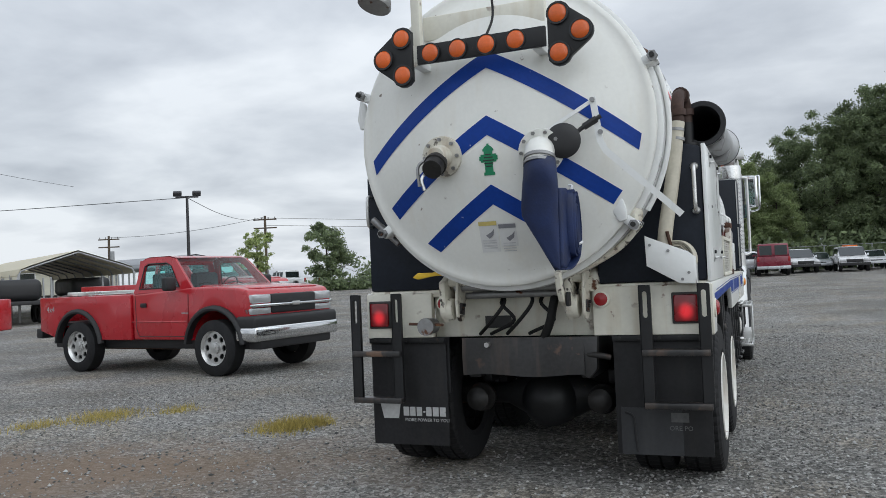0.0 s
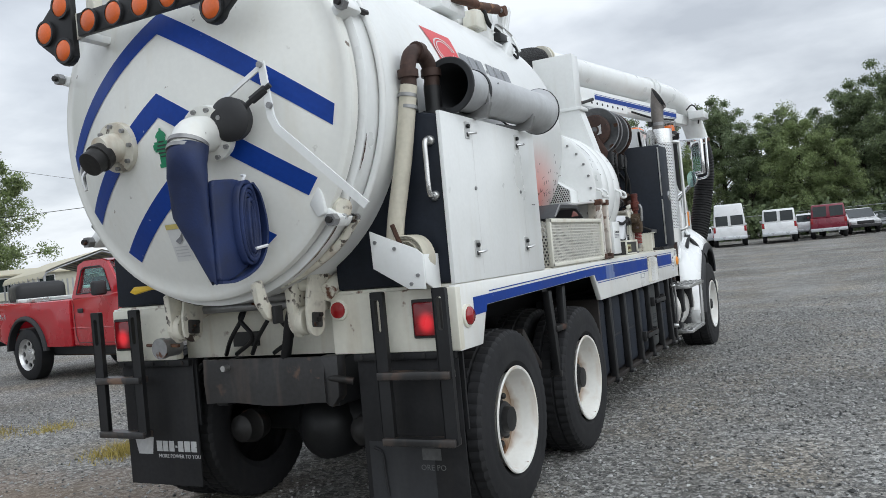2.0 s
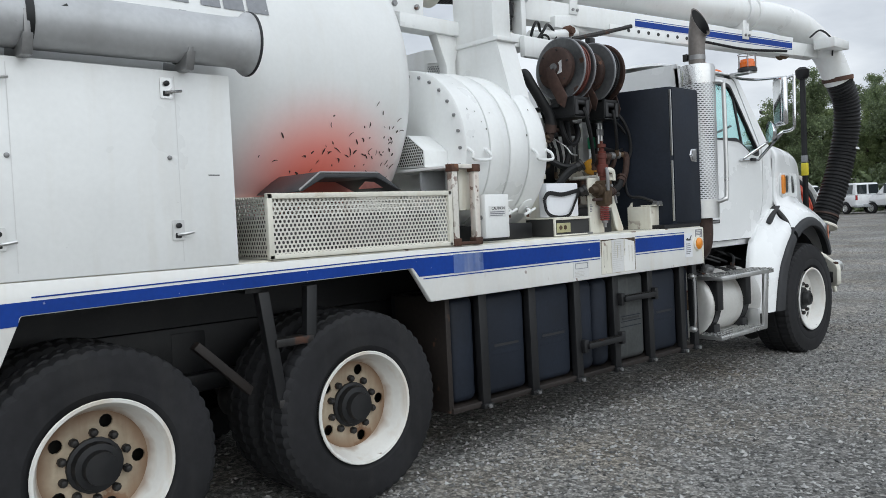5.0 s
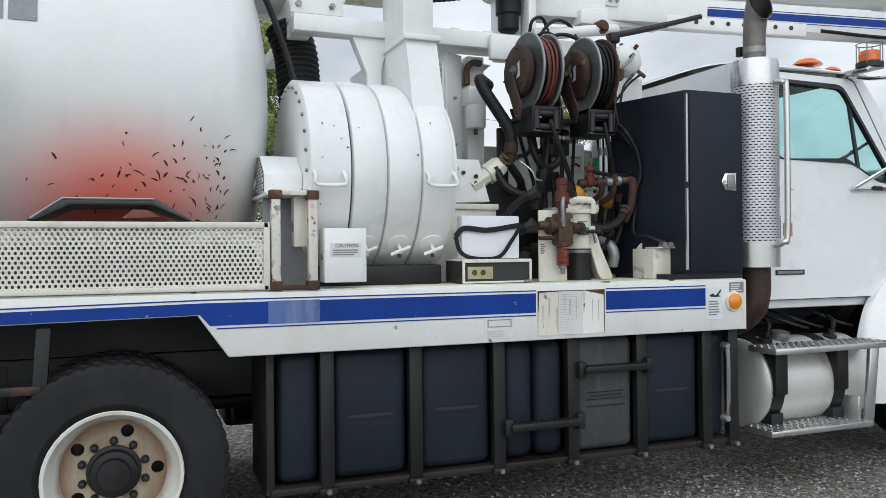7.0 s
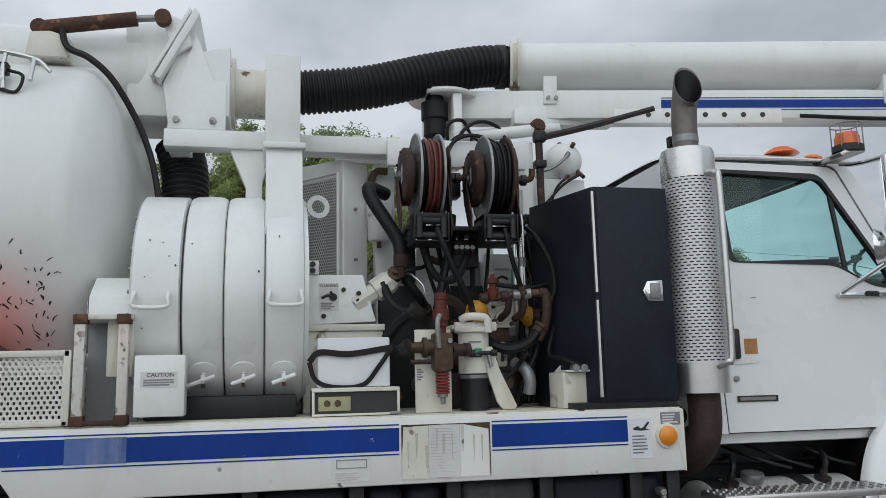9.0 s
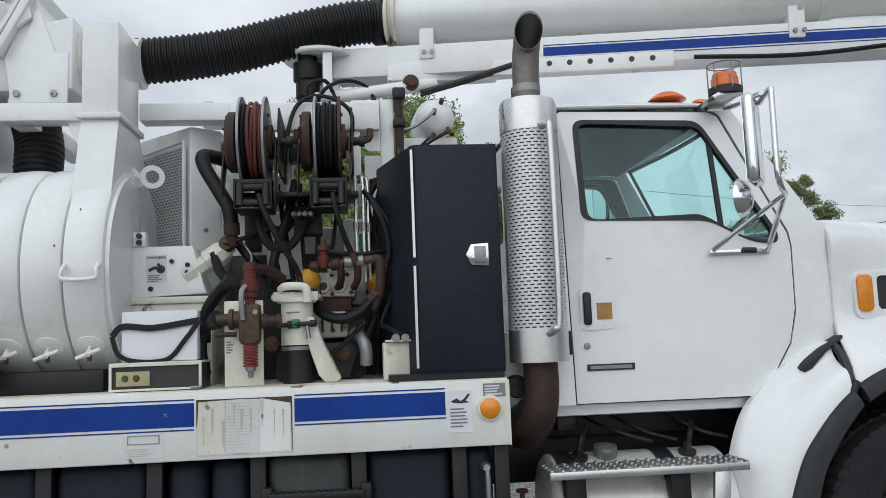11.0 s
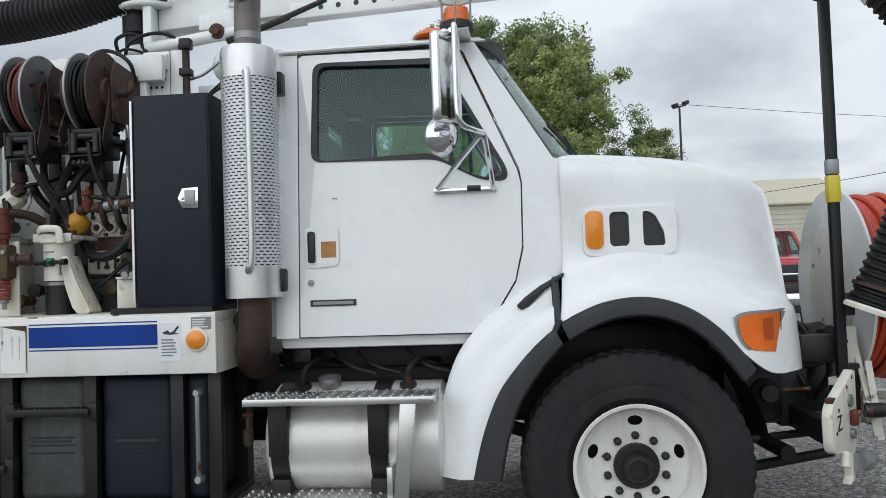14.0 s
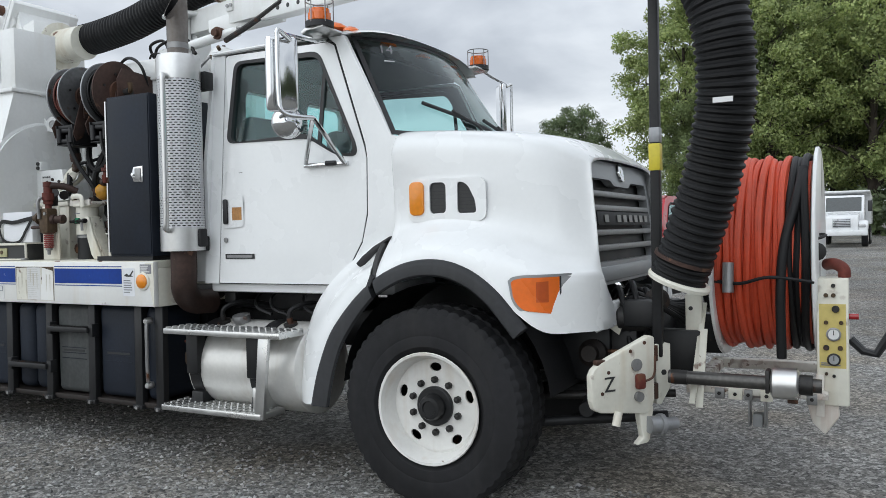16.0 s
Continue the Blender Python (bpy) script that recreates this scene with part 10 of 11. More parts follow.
part("rod_sleeve", cyl((0.80, 8.885, 0.712), (0.797, 8.965, 0.711), 0.038, seg=14), DARKST, truck)
part("rod_block", lathe((0.785, 9.37, 0.709), (0, 1, 0), [(0, 0.06), (0.01, 0.078), (0.12, 0.078), (0.13, 0.06)], 16), ALU, truck)
part("rod_collar", lathe((0.782, 9.50, 0.707), (0, 1, 0), [(0, 0.05), (0.06, 0.05)], 14), DARKST, truck)
part("rod_clamp", box(0.74, 9.345, 0.66, 0.83, 9.365, 0.775, 0.006), DARKST, truck)
for x in (-0.45, 0.34):
    part("base_rail", box(x, 8.90, 0.575, x + 0.08, 9.62, 0.635, 0.008), RUSTW, truck, "rust-spotted base rail of the reel")
for y in (8.90, 9.54):
    part("base_rail", box(-0.45, y, 0.57, 0.50, y + 0.07, 0.63, 0.008), RUSTW, truck)
part("base_tube", box(0.52, 8.96, 0.60, 0.60, 9.62, 0.635, 0.006), RUSTW, truck)
for y, m_, w in ((9.07, STEEL, 0.05), (9.14, CREAM, 0.07), (9.22, STEEL, 0.04), (9.30, CREAM, 0.06), (9.43, RUST, 0.05), (9.52, STEEL, 0.05)):
    part("base_lug", box(0.585, y, 0.575, 0.615, y + w, 0.632, 0.004), m_, truck)
    part("lug_bolt", cyl((0.615, y + w / 2, 0.605), (0.627, y + w / 2, 0.605), 0.010, seg=6), DARKST, truck)
part("reel_post", box(0.43, 8.895, 0.60, 0.47, 8.985, 1.12, 0.006), CREAM, truck, "worn white upright with bolt holes")
for z in (0.75, 0.90, 1.04):
    part("post_hole", cyl((0.468, 8.925, z), (0.473, 8.925, z), 0.012, seg=12), INKSHADE, truck)


def lean_bar(p, q, w, th, mat_, label=""):
    """Flat bar from p to q, its width along y."""
    p, q = Vector(p), Vector(q)
    s, n = V(0, w / 2, 0), (q - p).cross(V(0, 1, 0)).normalized() * th / 2
    return part("reel_brace", rings(bmesh.new(), [[c + s + n, c - s + n, c - s - n, c + s - n] for c in (p, q)]), mat_, truck, label, smooth=0)


lean_bar((0.706, 8.969, 0.555), (0.398, 8.987, 1.065), 0.030, 0.012, CREAM, "leaning chipped white brace")
lean_bar((0.672, 9.000, 0.530), (0.537, 9.008, 0.935), 0.036, 0.012, CREAM)
part("brace_hinge", cyl((0.70, 8.95, 0.685), (0.63, 9.03, 0.685), 0.026, seg=12), DARKST, truck)
part("hanger", prism([(9.225, 0.57), (9.315, 0.57), (9.315, 0.41), (9.305, 0.41), (9.305, 0.55), (9.235, 0.55), (9.235, 0.41), (9.225, 0.41)], "x", 0.41, 0.50, 0.002), STEEL, truck)
part("hanger_tube", box(0.40, 9.245, 0.405, 0.47, 9.295, 0.475, 0.004), SHADEG, truck)
part("base_foot", prism([(9.50, 0.62), (9.66, 0.62), (9.67, 0.50), (9.60, 0.40), (9.54, 0.46)], "x", 0.46, 0.50, 0.012), RUSTW, truck)
part("panel_strut", box(0.50, 9.56, 0.50, 0.53, 9.60, 0.72, 0.005), RUSTW, truck)
# swing bracket at the bumper corner, set askew to the truck
ZM = pose(1.18, 8.572, 0, 0, 0, 53)
bz = part("bumper_bracket", turned(prism([(0.0, 0.62), (-0.004, 0.75), (0.015, 0.785), (0.055, 0.815), (0.37, 0.935), (0.40, 0.925), (0.395, 0.60), (0.375, 0.545), (0.34, 0.528), (0.05, 0.562), (0.015, 0.58)], "x", -0.05, 0.0, 0.009), ZM), CREAM, truck, "chipped white bumper bracket")
words("Z", 0.11, ZM @ at(0.003, 0.105, 0.70, SIDE), INKSHADE, bz)
part("bracket_lever", turned(box(0.0, 0.262, 0.665, 0.035, 0.315, 0.745, 0.012), ZM), RUSTRED, bz, "red-brown latch block")
part("bracket_ring", turned(lathe((0.0, 0.275, 0.79), (1, 0, 0), [(0, 0.032), (0.012, 0.032), (0.012, 0.018)], 14), ZM), STEEL, bz)
part("bracket_ring", turned(lathe((0.0, 0.285, 0.625), (1, 0, 0), [(0, 0.026), (0.02, 0.026), (0.02, 0.012)], 14), ZM), STEEL, bz)
part("latch_wire", turned(sweep([(0.02, 0.30, 0.70), (0.035, 0.36, 0.73), (0.03, 0.375, 0.83)], 0.006, 6), ZM), RUST, bz)
part("worn_edge", turned(box(-0.045, 0.035, 0.803, -0.005, 0.10, 0.828, 0.006), ZM), RUST, bz)
for s_, z in ((0.10, 0.765), (0.24, 0.862), (0.06, 0.66), (0.33, 0.90)):
    part("bracket_rust", turned(cyl((0.0, s_, z), (0.003, s_, z), 0.010, seg=8), ZM), RUST, bz)
part("bracket_post", turned(prism([(0.0, 0.60), (0.0, 0.873), (0.088, 0.873), (0.088, 0.64), (0.03, 0.545), (0.0, 0.55)], "x", -0.09, 0.0, 0.006), pose(0.763, 8.795, 0, 0, 0, 42)), CREAM, truck, "worn white swing post")
part("post_notch", turned(cyl((0.0, 0.045, 0.72), (0.004, 0.045, 0.72), 0.016, seg=6), pose(0.763, 8.795, 0, 0, 0, 42)), INKSHADE, truck)
for z in (0.62, 0.82):
    part("post_hinge", cyl((0.80, 8.79, z - 0.03), (0.80, 8.79, z + 0.05), 0.024, seg=10), RUST, truck)
part("bracket_web", box(0.74, 8.72, 0.60, 0.90, 8.78, 0.84, 0.006), BLACKM, truck)
part("bracket_foot", turned(prism([(0.30, 0.56), (0.40, 0.56), (0.375, 0.39), (0.36, 0.37), (0.29, 0.365), (0.33, 0.40)], "x", -0.06, -0.015, 0.006), ZM), CREAM, truck)
part("bracket_stub", lathe((0.905, 8.785, 0.47), (-0.115, 0.115, -0.006), [(0, 0.045), (0.06, 0.045), (0.062, 0.055), (0.085, 0.055), (0.087, 0.034), (0.165, 0.034), (0.167, 0.0)], 14), GALV, truck)
part("bracket_pin", cyl((1.08, 8.66, 0.49), (1.06, 8.67, 0.56), 0.022, seg=10), CREAM, truck)
part("bumper_arm", box(0.45, 8.55, 0.60, 1.09, 8.62, 0.72, 0.01), BLACKM, truck)
# support pole
pole = part("boom_pole", box(0.699, 8.774, 0.80, 0.751, 8.826, 2.96, 0.008), BLACKM, truck, "black square support pole with a yellow band")
part("pole_band", box(0.694, 8.769, 1.80, 0.756, 8.831, 1.945, 0.006), YBAND, pole)
part("pole_sleeve", box(0.696, 8.771, 1.95, 0.754, 8.829, 2.03, 0.004), GALV, pole)
part("pole_head", lathe((0.725, 8.80, 2.90), (0, 0, 1), [(0, 0.05), (0.03, 0.075), (0.10, 0.075), (0.13, 0.04)], 12), BLACKM, pole)
part("pole_clamp", box(0.69, 8.82, 1.20, 0.76, 8.87, 1.32, 0.008), DARKST, pole)

# ---- other vehicles ----
def car_wheel(parent, x, y, r, w, rim_mat, sx):
    t = part("wheel", lathe((0, 0, 0), (1, 0, 0), [(-w / 2, r * 0.62), (-w / 2, r * 0.9), (-w * 0.38, r), (w * 0.38, r), (w / 2, r * 0.9), (w / 2, r * 0.62)], 28, cap=False), RUBBER, parent)
    t.matrix_basis = pose(x, y, r, 0, 0, 0 if sx > 0 else 180)
    bm = lathe((0, 0, 0), (1, 0, 0), [(w * 0.48, r * 0.63), (w * 0.40, r * 0.60), (w * 0.25, r * 0.56)], 28, cap=False)
    plate(ring_poly(0, 0, r * 0.57, 28), slot_ring(r * 0.41, 8, r * 0.09, r * 0.11), "x", w * 0.2, w * 0.3, bm=bm)
    lathe((w * 0.28, 0, 0), (1, 0, 0), [(0, r * 0.22), (w * 0.12, r * 0.20), (w * 0.14, r * 0.1), (w * 0.14, 0)], 16, bm=bm)
    part("rim", bm, rim_mat, t)
    part("brake", cyl((0, 0, 0), (w * 0.1, 0, 0), r * 0.55, seg=20), PLASTIC, t)
    return t


def arch(yc, zc, r, a0, a1, k=9):
    return [(yc + r * math.cos(radians(a0 + (a1 - a0) * i / (k - 1))), zc + r * math.sin(radians(a0 + (a1 - a0) * i / (k - 1)))) for i in range(k)]


def red_pickup(m, label, ladder=True):
    T = tagged(empty("pickup_truck"), label, "pickup")
    R, ZF, YF, YR = 0.44, 0.45, 1.70, -1.62
    low = 0.56
    front = [(-0.20, low), (-0.20, 1.33), (1.23, 1.40), (1.7, 1.40), (2.2, 1.365), (2.40, 1.32), (2.48, 1.20), (2.48, 0.82), (2.3, 0.74)] + arch(YF, ZF, 0.60, 28, 168)[0:9] + [(1.15, low)]
    body = part("body", prism(front, "x", -0.96, 0.96, 0.045, seg=3), REDP, T, "glossy red cab body and bonnet")
    bm = box(-0.80, 1.22, 1.28, 0.80, 2.34, 1.35, 0.05)
    for v in bm.verts:
        v.co.z += 0.095 - 0.062 * (v.co.y - 1.05)
    part("bonnet", bm, REDP, T)
    bed = [(-2.70, 0.72), (-2.70, 1.32), (-0.22, 1.32), (-0.22, low), (-1.05, low)] + arch(YR, ZF, 0.60, 12, 168)
    for sx in (-1, 1):
        part("bed_side", prism(bed, "x", sx * 0.98, sx * 0.86, 0.02), REDP, T, "red pickup bed side")
        for yc in (YR, YF):
            bm = bmesh.new()
            rings(bm, [[(sx * x, yc + r * math.cos(a), ZF + r * math.sin(a)) for x, r in ((0.90, 0.575), (1.02, 0.58), (1.03, 0.61), (1.0, 0.655), (0.95, 0.66))] for a in (radians(5 + 170 * i / 14) for i in range(15))])
            part("wheel_flare", bm, PLASTIC, T, "black plastic wheel flare")
    part("tailgate", box(-0.90, -2.72, 0.74, 0.90, -2.64, 1.31, 0.02), REDP, T)
    part("bed_floor", box(-0.88, -2.65, 0.80, 0.88, -0.47, 0.86), PLASTIC, T)
    part("rear_bumper", box(-0.95, -2.88, 0.58, 0.95, -2.70, 0.76, 0.03), PLASTIC, T)
    # cabin
    cabp = [(-0.43, 1.33), (-0.33, 1.88), (-0.20, 1.925), (0.30, 1.925), (0.46, 1.88), (0.98, 1.36)]
    win = [(-0.30, 1.40), (-0.24, 1.78), (-0.16, 1.82), (0.28, 1.82), (0.40, 1.76), (0.66, 1.42)]
    for sx in (-1, 1):
        bm = plate(cabp, [win], "x", 0.95, 0.90)
        for v in bm.verts:
            v.co.x = (v.co.x - 0.22 * (v.co.z - 1.33)) * sx
        cs = part("cabin_side", bm, REDP, T, smooth=25)
        bm = plate(grow(win, 0.02), [], "x", 0.925, 0.922)
        for v in bm.verts:
            v.co.x = (v.co.x - 0.22 * (v.co.z - 1.33)) * sx
        part("side_window", bm, GLASS, cs, smooth=0)
        part("window_trim", sweep([(sx * (0.955 - 0.22 * (z - 1.33)), y, z) for y, z in win + win[:1]], 0.010, 6, per=1), PLASTIC, cs)
        part("door_gap", sweep([(sx * 0.962, 0.88, 1.30), (sx * 0.966, 0.86, 0.75), (sx * 0.962, 0.80, 0.62), (sx * 0.962, -0.30, 0.62), (sx * 0.964, -0.36, 0.75), (sx * 0.96, -0.38, 1.30)], 0.006, 5, per=1), INKSHADE, cs)
        part("door_handle", box(sx * 0.955, -0.24, 1.10, sx * 0.985, -0.10, 1.17, 0.012), PLASTIC, cs)
        part("mirror", box(sx * 1.0, 0.56, 1.36, sx * 1.22, 0.68, 1.58, 0.035, seg=3), PLASTIC, T, "black door mirror")
        part("body_crease", sweep([(sx * 0.962, -0.40, 0.86), (sx * 0.966, 0.4, 0.86), (sx * 0.962, 1.1, 0.86)], 0.008, 5), REDP, T)
    bm = bmesh.new()
    rings(bm, [[(x, y, z) for x in (-0.80, -0.4, 0, 0.4, 0.80)] for y, z in ((-0.36, 1.86), (-0.30, 1.91), (-0.18, 1.935), (0.30, 1.935), (0.44, 1.90))], cap=False, close=False)
    part("roof", bm, REDP, T, smooth=60)
    bm = bmesh.new()
    rings(bm, [[(x * w, y + 0.10 * (1 - x * x), z) for x in (-1, -0.5, 0, 0.5, 1)] for w, y, z in ((0.80, 0.46, 1.885), (0.92, 0.97, 1.37))], cap=False, close=False)
    part("windscreen", bm, GLASS, T, smooth=60)
    part("rear_window", box(-0.75, -0.40, 1.42, 0.75, -0.395, 1.80), GLASS, T)
    part("cabin_back", plate([(-0.92, 1.33), (0.92, 1.33), (0.80, 1.88), (-0.80, 1.88)], [[(-0.78, 1.42), (0.78, 1.42), (0.70, 1.80), (-0.70, 1.80)]], "y", -0.42, -0.38), REDP, T)
    part("dashboard", box(-0.85, 0.55, 1.15, 0.85, 0.98, 1.40, 0.04), INTERIOR, T)
    for x in (-0.42, 0.42):
        part("seat", box(x - 0.27, -0.30, 1.1, x + 0.27, -0.12, 1.66, 0.06), SEATC, T)
    part("steering_wheel", lathe((-0.42, 0.42, 1.40), (0, -1, 0.5), [(0, 0.17), (0.012, 0.19), (0.024, 0.17), (0, 0.17)], 20, cap=False), PLASTIC, T)
    for x in (-0.3, 0.35):
        part("wiper", sweep([(x, 0.95, 1.40), (x + 0.2, 0.90, 1.47), (x + 0.42, 0.93, 1.45)], 0.010, 6), PLASTIC, T)
    # front
    part("grille_frame", box(-0.53, 2.66, 0.90, 0.53, 2.76, 1.20, 0.03), PLASTIC, T, "black grille")
    part("grille_bar", box(-0.955, 2.66, 1.005, 0.955, 2.79, 1.055, 0.02), CHROME, T, "chrome grille bar")
    part("grille_emblem", box(-0.09, 2.785, 1.0, 0.09, 2.80, 1.065, 0.005), ALU, T)
    for sx in (-1, 1):
        part("head_lamp", box(sx * 0.53, 2.58, 1.06, sx * 0.955, 2.755, 1.20, 0.03), LAMPG, T, "clear head lamp")
        part("turn_lamp", box(sx * 0.53, 2.58, 0.89, sx * 0.96, 2.745, 0.995, 0.02), LAMPG, T)
    part("front_bumper", box(-1.0, 2.42, 0.66, 1.0, 2.84, 0.88, 0.06, seg=3), PLASTIC, T, "black top of the front bumper")
    part("bumper_bar", box(-1.005, 2.40, 0.48, 1.005, 2.86, 0.72, 0.06, seg=3), CHROME, T, "chrome front bumper bar")
    part("air_dam", box(-0.85, 2.55, 0.36, 0.85, 2.8, 0.52, 0.03), PLASTIC, T)
    part("under_body", box(-0.75, -2.6, 0.40, 0.75, 2.4, 0.60, 0.03), PLASTIC, T)
    part("exhaust", cyl((0.6, -2.4, 0.42), (0.6, 0.5, 0.42), 0.05), RUST, T)
    for sx in (-1, 1):
        for y in (YF, YR):
            car_wheel(T, sx * 0.87, y, R, 0.27, ALU, sx)
    words("4x4", 0.15, at(0.984, -2.38, 1.10, SIDE), SILVER, T)
    bars(0.965, 0.98, 0.98, 1.22, 1.01, 1, T, SILVER)
    # aluminium ladder lying across the bed
    if ladder:
        lad = tagged(empty("folded_ladder"), "aluminium folded ladder lying across the red pickup bed", "ladder")
        for y in (-1.9, -1.45):
            part("ladder_rail", box(-0.90, y - 0.04, 1.33, 0.95, y + 0.04, 1.40, 0.01), ALU, lad)
        for k in range(6):
            part("ladder_rung", box(-0.75 + k * 0.3, -1.9, 1.345, -0.71 + k * 0.3, -1.45, 1.385, 0.008), ALU, lad)
        part("ladder_shelf", box(-0.86, -2.30, 1.33, 0.9, -1.0, 1.345, 0.004), ALU, lad)
    for o in T.children_recursive:
        kind_ = o.name.split(".")[0]
        if kind_ in CABIN_PARTS:
            o.data.transform(Matrix.Translation((0, 0.26, 0)))
        elif kind_ in NOSE_PARTS:
            o.data.transform(Matrix.Translation((0, -0.25, 0.05)))
    T.matrix_world = m
    if ladder:
        lad.matrix_world = m
    return T


CABIN_PARTS = ("cabin_side", "side_window", "window_trim", "door_gap", "door_handle", "mirror", "roof", "windscreen", "rear_window", "cabin_back", "dashboard", "seat", "steering_wheel", "wiper")
NOSE_PARTS = ("grille_frame", "grille_bar", "grille_emblem", "head_lamp", "turn_lamp", "front_bumper", "bumper_bar", "air_dam")
red_pickup(pose(-8.26, 6.37, 0, 0, 0, -98) @ Matrix.Scale(1.02, 4), "red four-wheel-drive pickup with black wheel flares on gravel")
red_pickup(pose(-12.9, 12.0, 0.14, 0, 0, -96) @ Matrix.Scale(1.07, 4), "red pickup parked with its nose towards the truck", False)


def far_vehicle(name, label, paint, kind, m, face="front", group=""):
    """Vans, sport utilities, saloons and pickups standing far off."""
    T = tagged(empty(name), label, "van" if kind in ("van", "highvan") else "car", group)
    L = {"van": 5.4, "highvan": 5.4, "suv": 5.0, "car": 4.7, "pickup": 5.4}[kind] / 2
    W, R = {"van": 1.0, "highvan": 1.0, "suv": 0.98, "car": 0.9, "pickup": 0.98}[kind], 0.37
    H = {"van": 2.05, "highvan": 2.65, "suv": 1.78, "car": 1.42, "pickup": 1.75}[kind]
    belt = {"van": 1.25, "highvan": 1.25, "suv": 1.08, "car": 0.92, "pickup": 1.08}[kind]
    yf, yr = L - 0.9, -L + 1.0
    tumble = 0.10 if "van" in kind else 0.24
    low = [(-L, 0.5), (-L, belt), (L - 1.25, belt), (L - 0.5, belt - 0.12), (L - 0.05, belt - 0.28), (L, 0.55), (yf + 0.45, 0.42)] + arch(yf, R, 0.44, 20, 160, 7) + arch(yr, R, 0.44, 20, 160, 7) + [(yr - 0.5, 0.45)]
    part("body", prism(low, "x", -W, W, 0.11), paint, T)
    yb = -L + 0.04 if kind in ("van", "highvan", "suv") else (-L + 0.9 if kind == "car" else -0.5)
    yt = L - (2.0 if kind in ("van", "highvan") else 2.3)
    ye = L - 1.2
    cabp = [(yb, belt - 0.02), (yb + (0.1 if kind != "car" else 0.6), H - 0.06), (yb + (0.2 if kind != "car" else 0.8), H), (yt - 0.1, H), (yt + 0.05, H - 0.05), (ye, belt - 0.02)]
    bm = prism(cabp, "x", -W + 0.04, W - 0.04, 0.07)
    for v in bm.verts:
        v.co.x *= 1 - tumble * max(0, v.co.z - belt)
    part("cabin", bm, paint, T)
    wz0, wz1 = belt + 0.06, min(H, 2.05) - 0.13
    n = 3
    y0, y1 = yb + 0.30 + (0.45 if kind == "car" else 0), ye - 0.55
    for sx in (-1, 1):
        for k in range(n):
            a, b = y0 + (y1 - y0) * k / n, y0 + (y1 - y0) * (k + 1) / n - 0.07
            xx = sx * (W - 0.04) * (1 - tumble * ((wz0 + wz1) / 2 - belt)) + sx * 0.004
            part("side_window", turned(box(-0.004, a, -(wz1 - wz0) / 2, 0.004, b, (wz1 - wz0) / 2), at(xx, 0, (wz0 + wz1) / 2, pose(0, 0, 0, 0, -sx * math.degrees(math.atan(tumble * (W - 0.04))), 0))), DGLASS, T)
        part("head_lamp", box(sx * (W - 0.42), L - 0.10, belt - 0.42, sx * (W - 0.04), L + 0.015, belt - 0.22, 0.02), LAMPG, T)
        part("tail_lamp", box(sx * (W - 0.16), -L - 0.012, belt - 0.35, sx * (W - 0.02), -L + 0.05, belt - 0.02, 0.01), REDL, T)
        part("mirror", box(sx * (W - 0.02), ye - 0.5, belt + 0.02, sx * (W + 0.13), ye - 0.4, belt + 0.17, 0.03), paint, T)
        for y in (yf, yr):
            car_wheel(T, sx * (W - 0.12), y, R, 0.24, ALU, sx)
    dy, dz = ye - yt, H - belt
    part("windscreen", turned(box(-W + 0.16, -0.004, -math.hypot(dy, dz) / 2 + 0.07, W - 0.16, 0.004, math.hypot(dy, dz) / 2 - 0.09), at(0, (ye + yt) / 2 + 0.05, (H + belt) / 2 + 0.0, pose(0, 0, 0, math.degrees(math.atan2(dy, dz)), 0, 0))), DGLASS, T)
    for sx in ((-1, 1) if "van" in kind else (0,)):
        w = 0.36 if sx else W - 0.2
        part("rear_window", box(sx * 0.45 - w, yb - 0.002 if kind != "car" else yb + 0.2, wz0, sx * 0.45 + w, yb + 0.05, wz1), DGLASS, T)
    part("grille", box(-W + 0.45, L - 0.08, belt - 0.44, W - 0.45, L + 0.012, belt - 0.22, 0.01), PLASTIC, T)
    part("front_bumper", box(-W, L - 0.15, 0.42, W, L + 0.07, 0.62, 0.03), PLASTIC if kind != "car" else paint, T)
    part("rear_bumper", box(-W, -L - 0.08, 0.42, W, -L + 0.15, 0.62, 0.03), SILVER, T)
    T.matrix_world = m
    return T


def on_lot(x, y, rz=0.0):
    return pose(x, y, ground_height(x, y), 0, 0, rz)


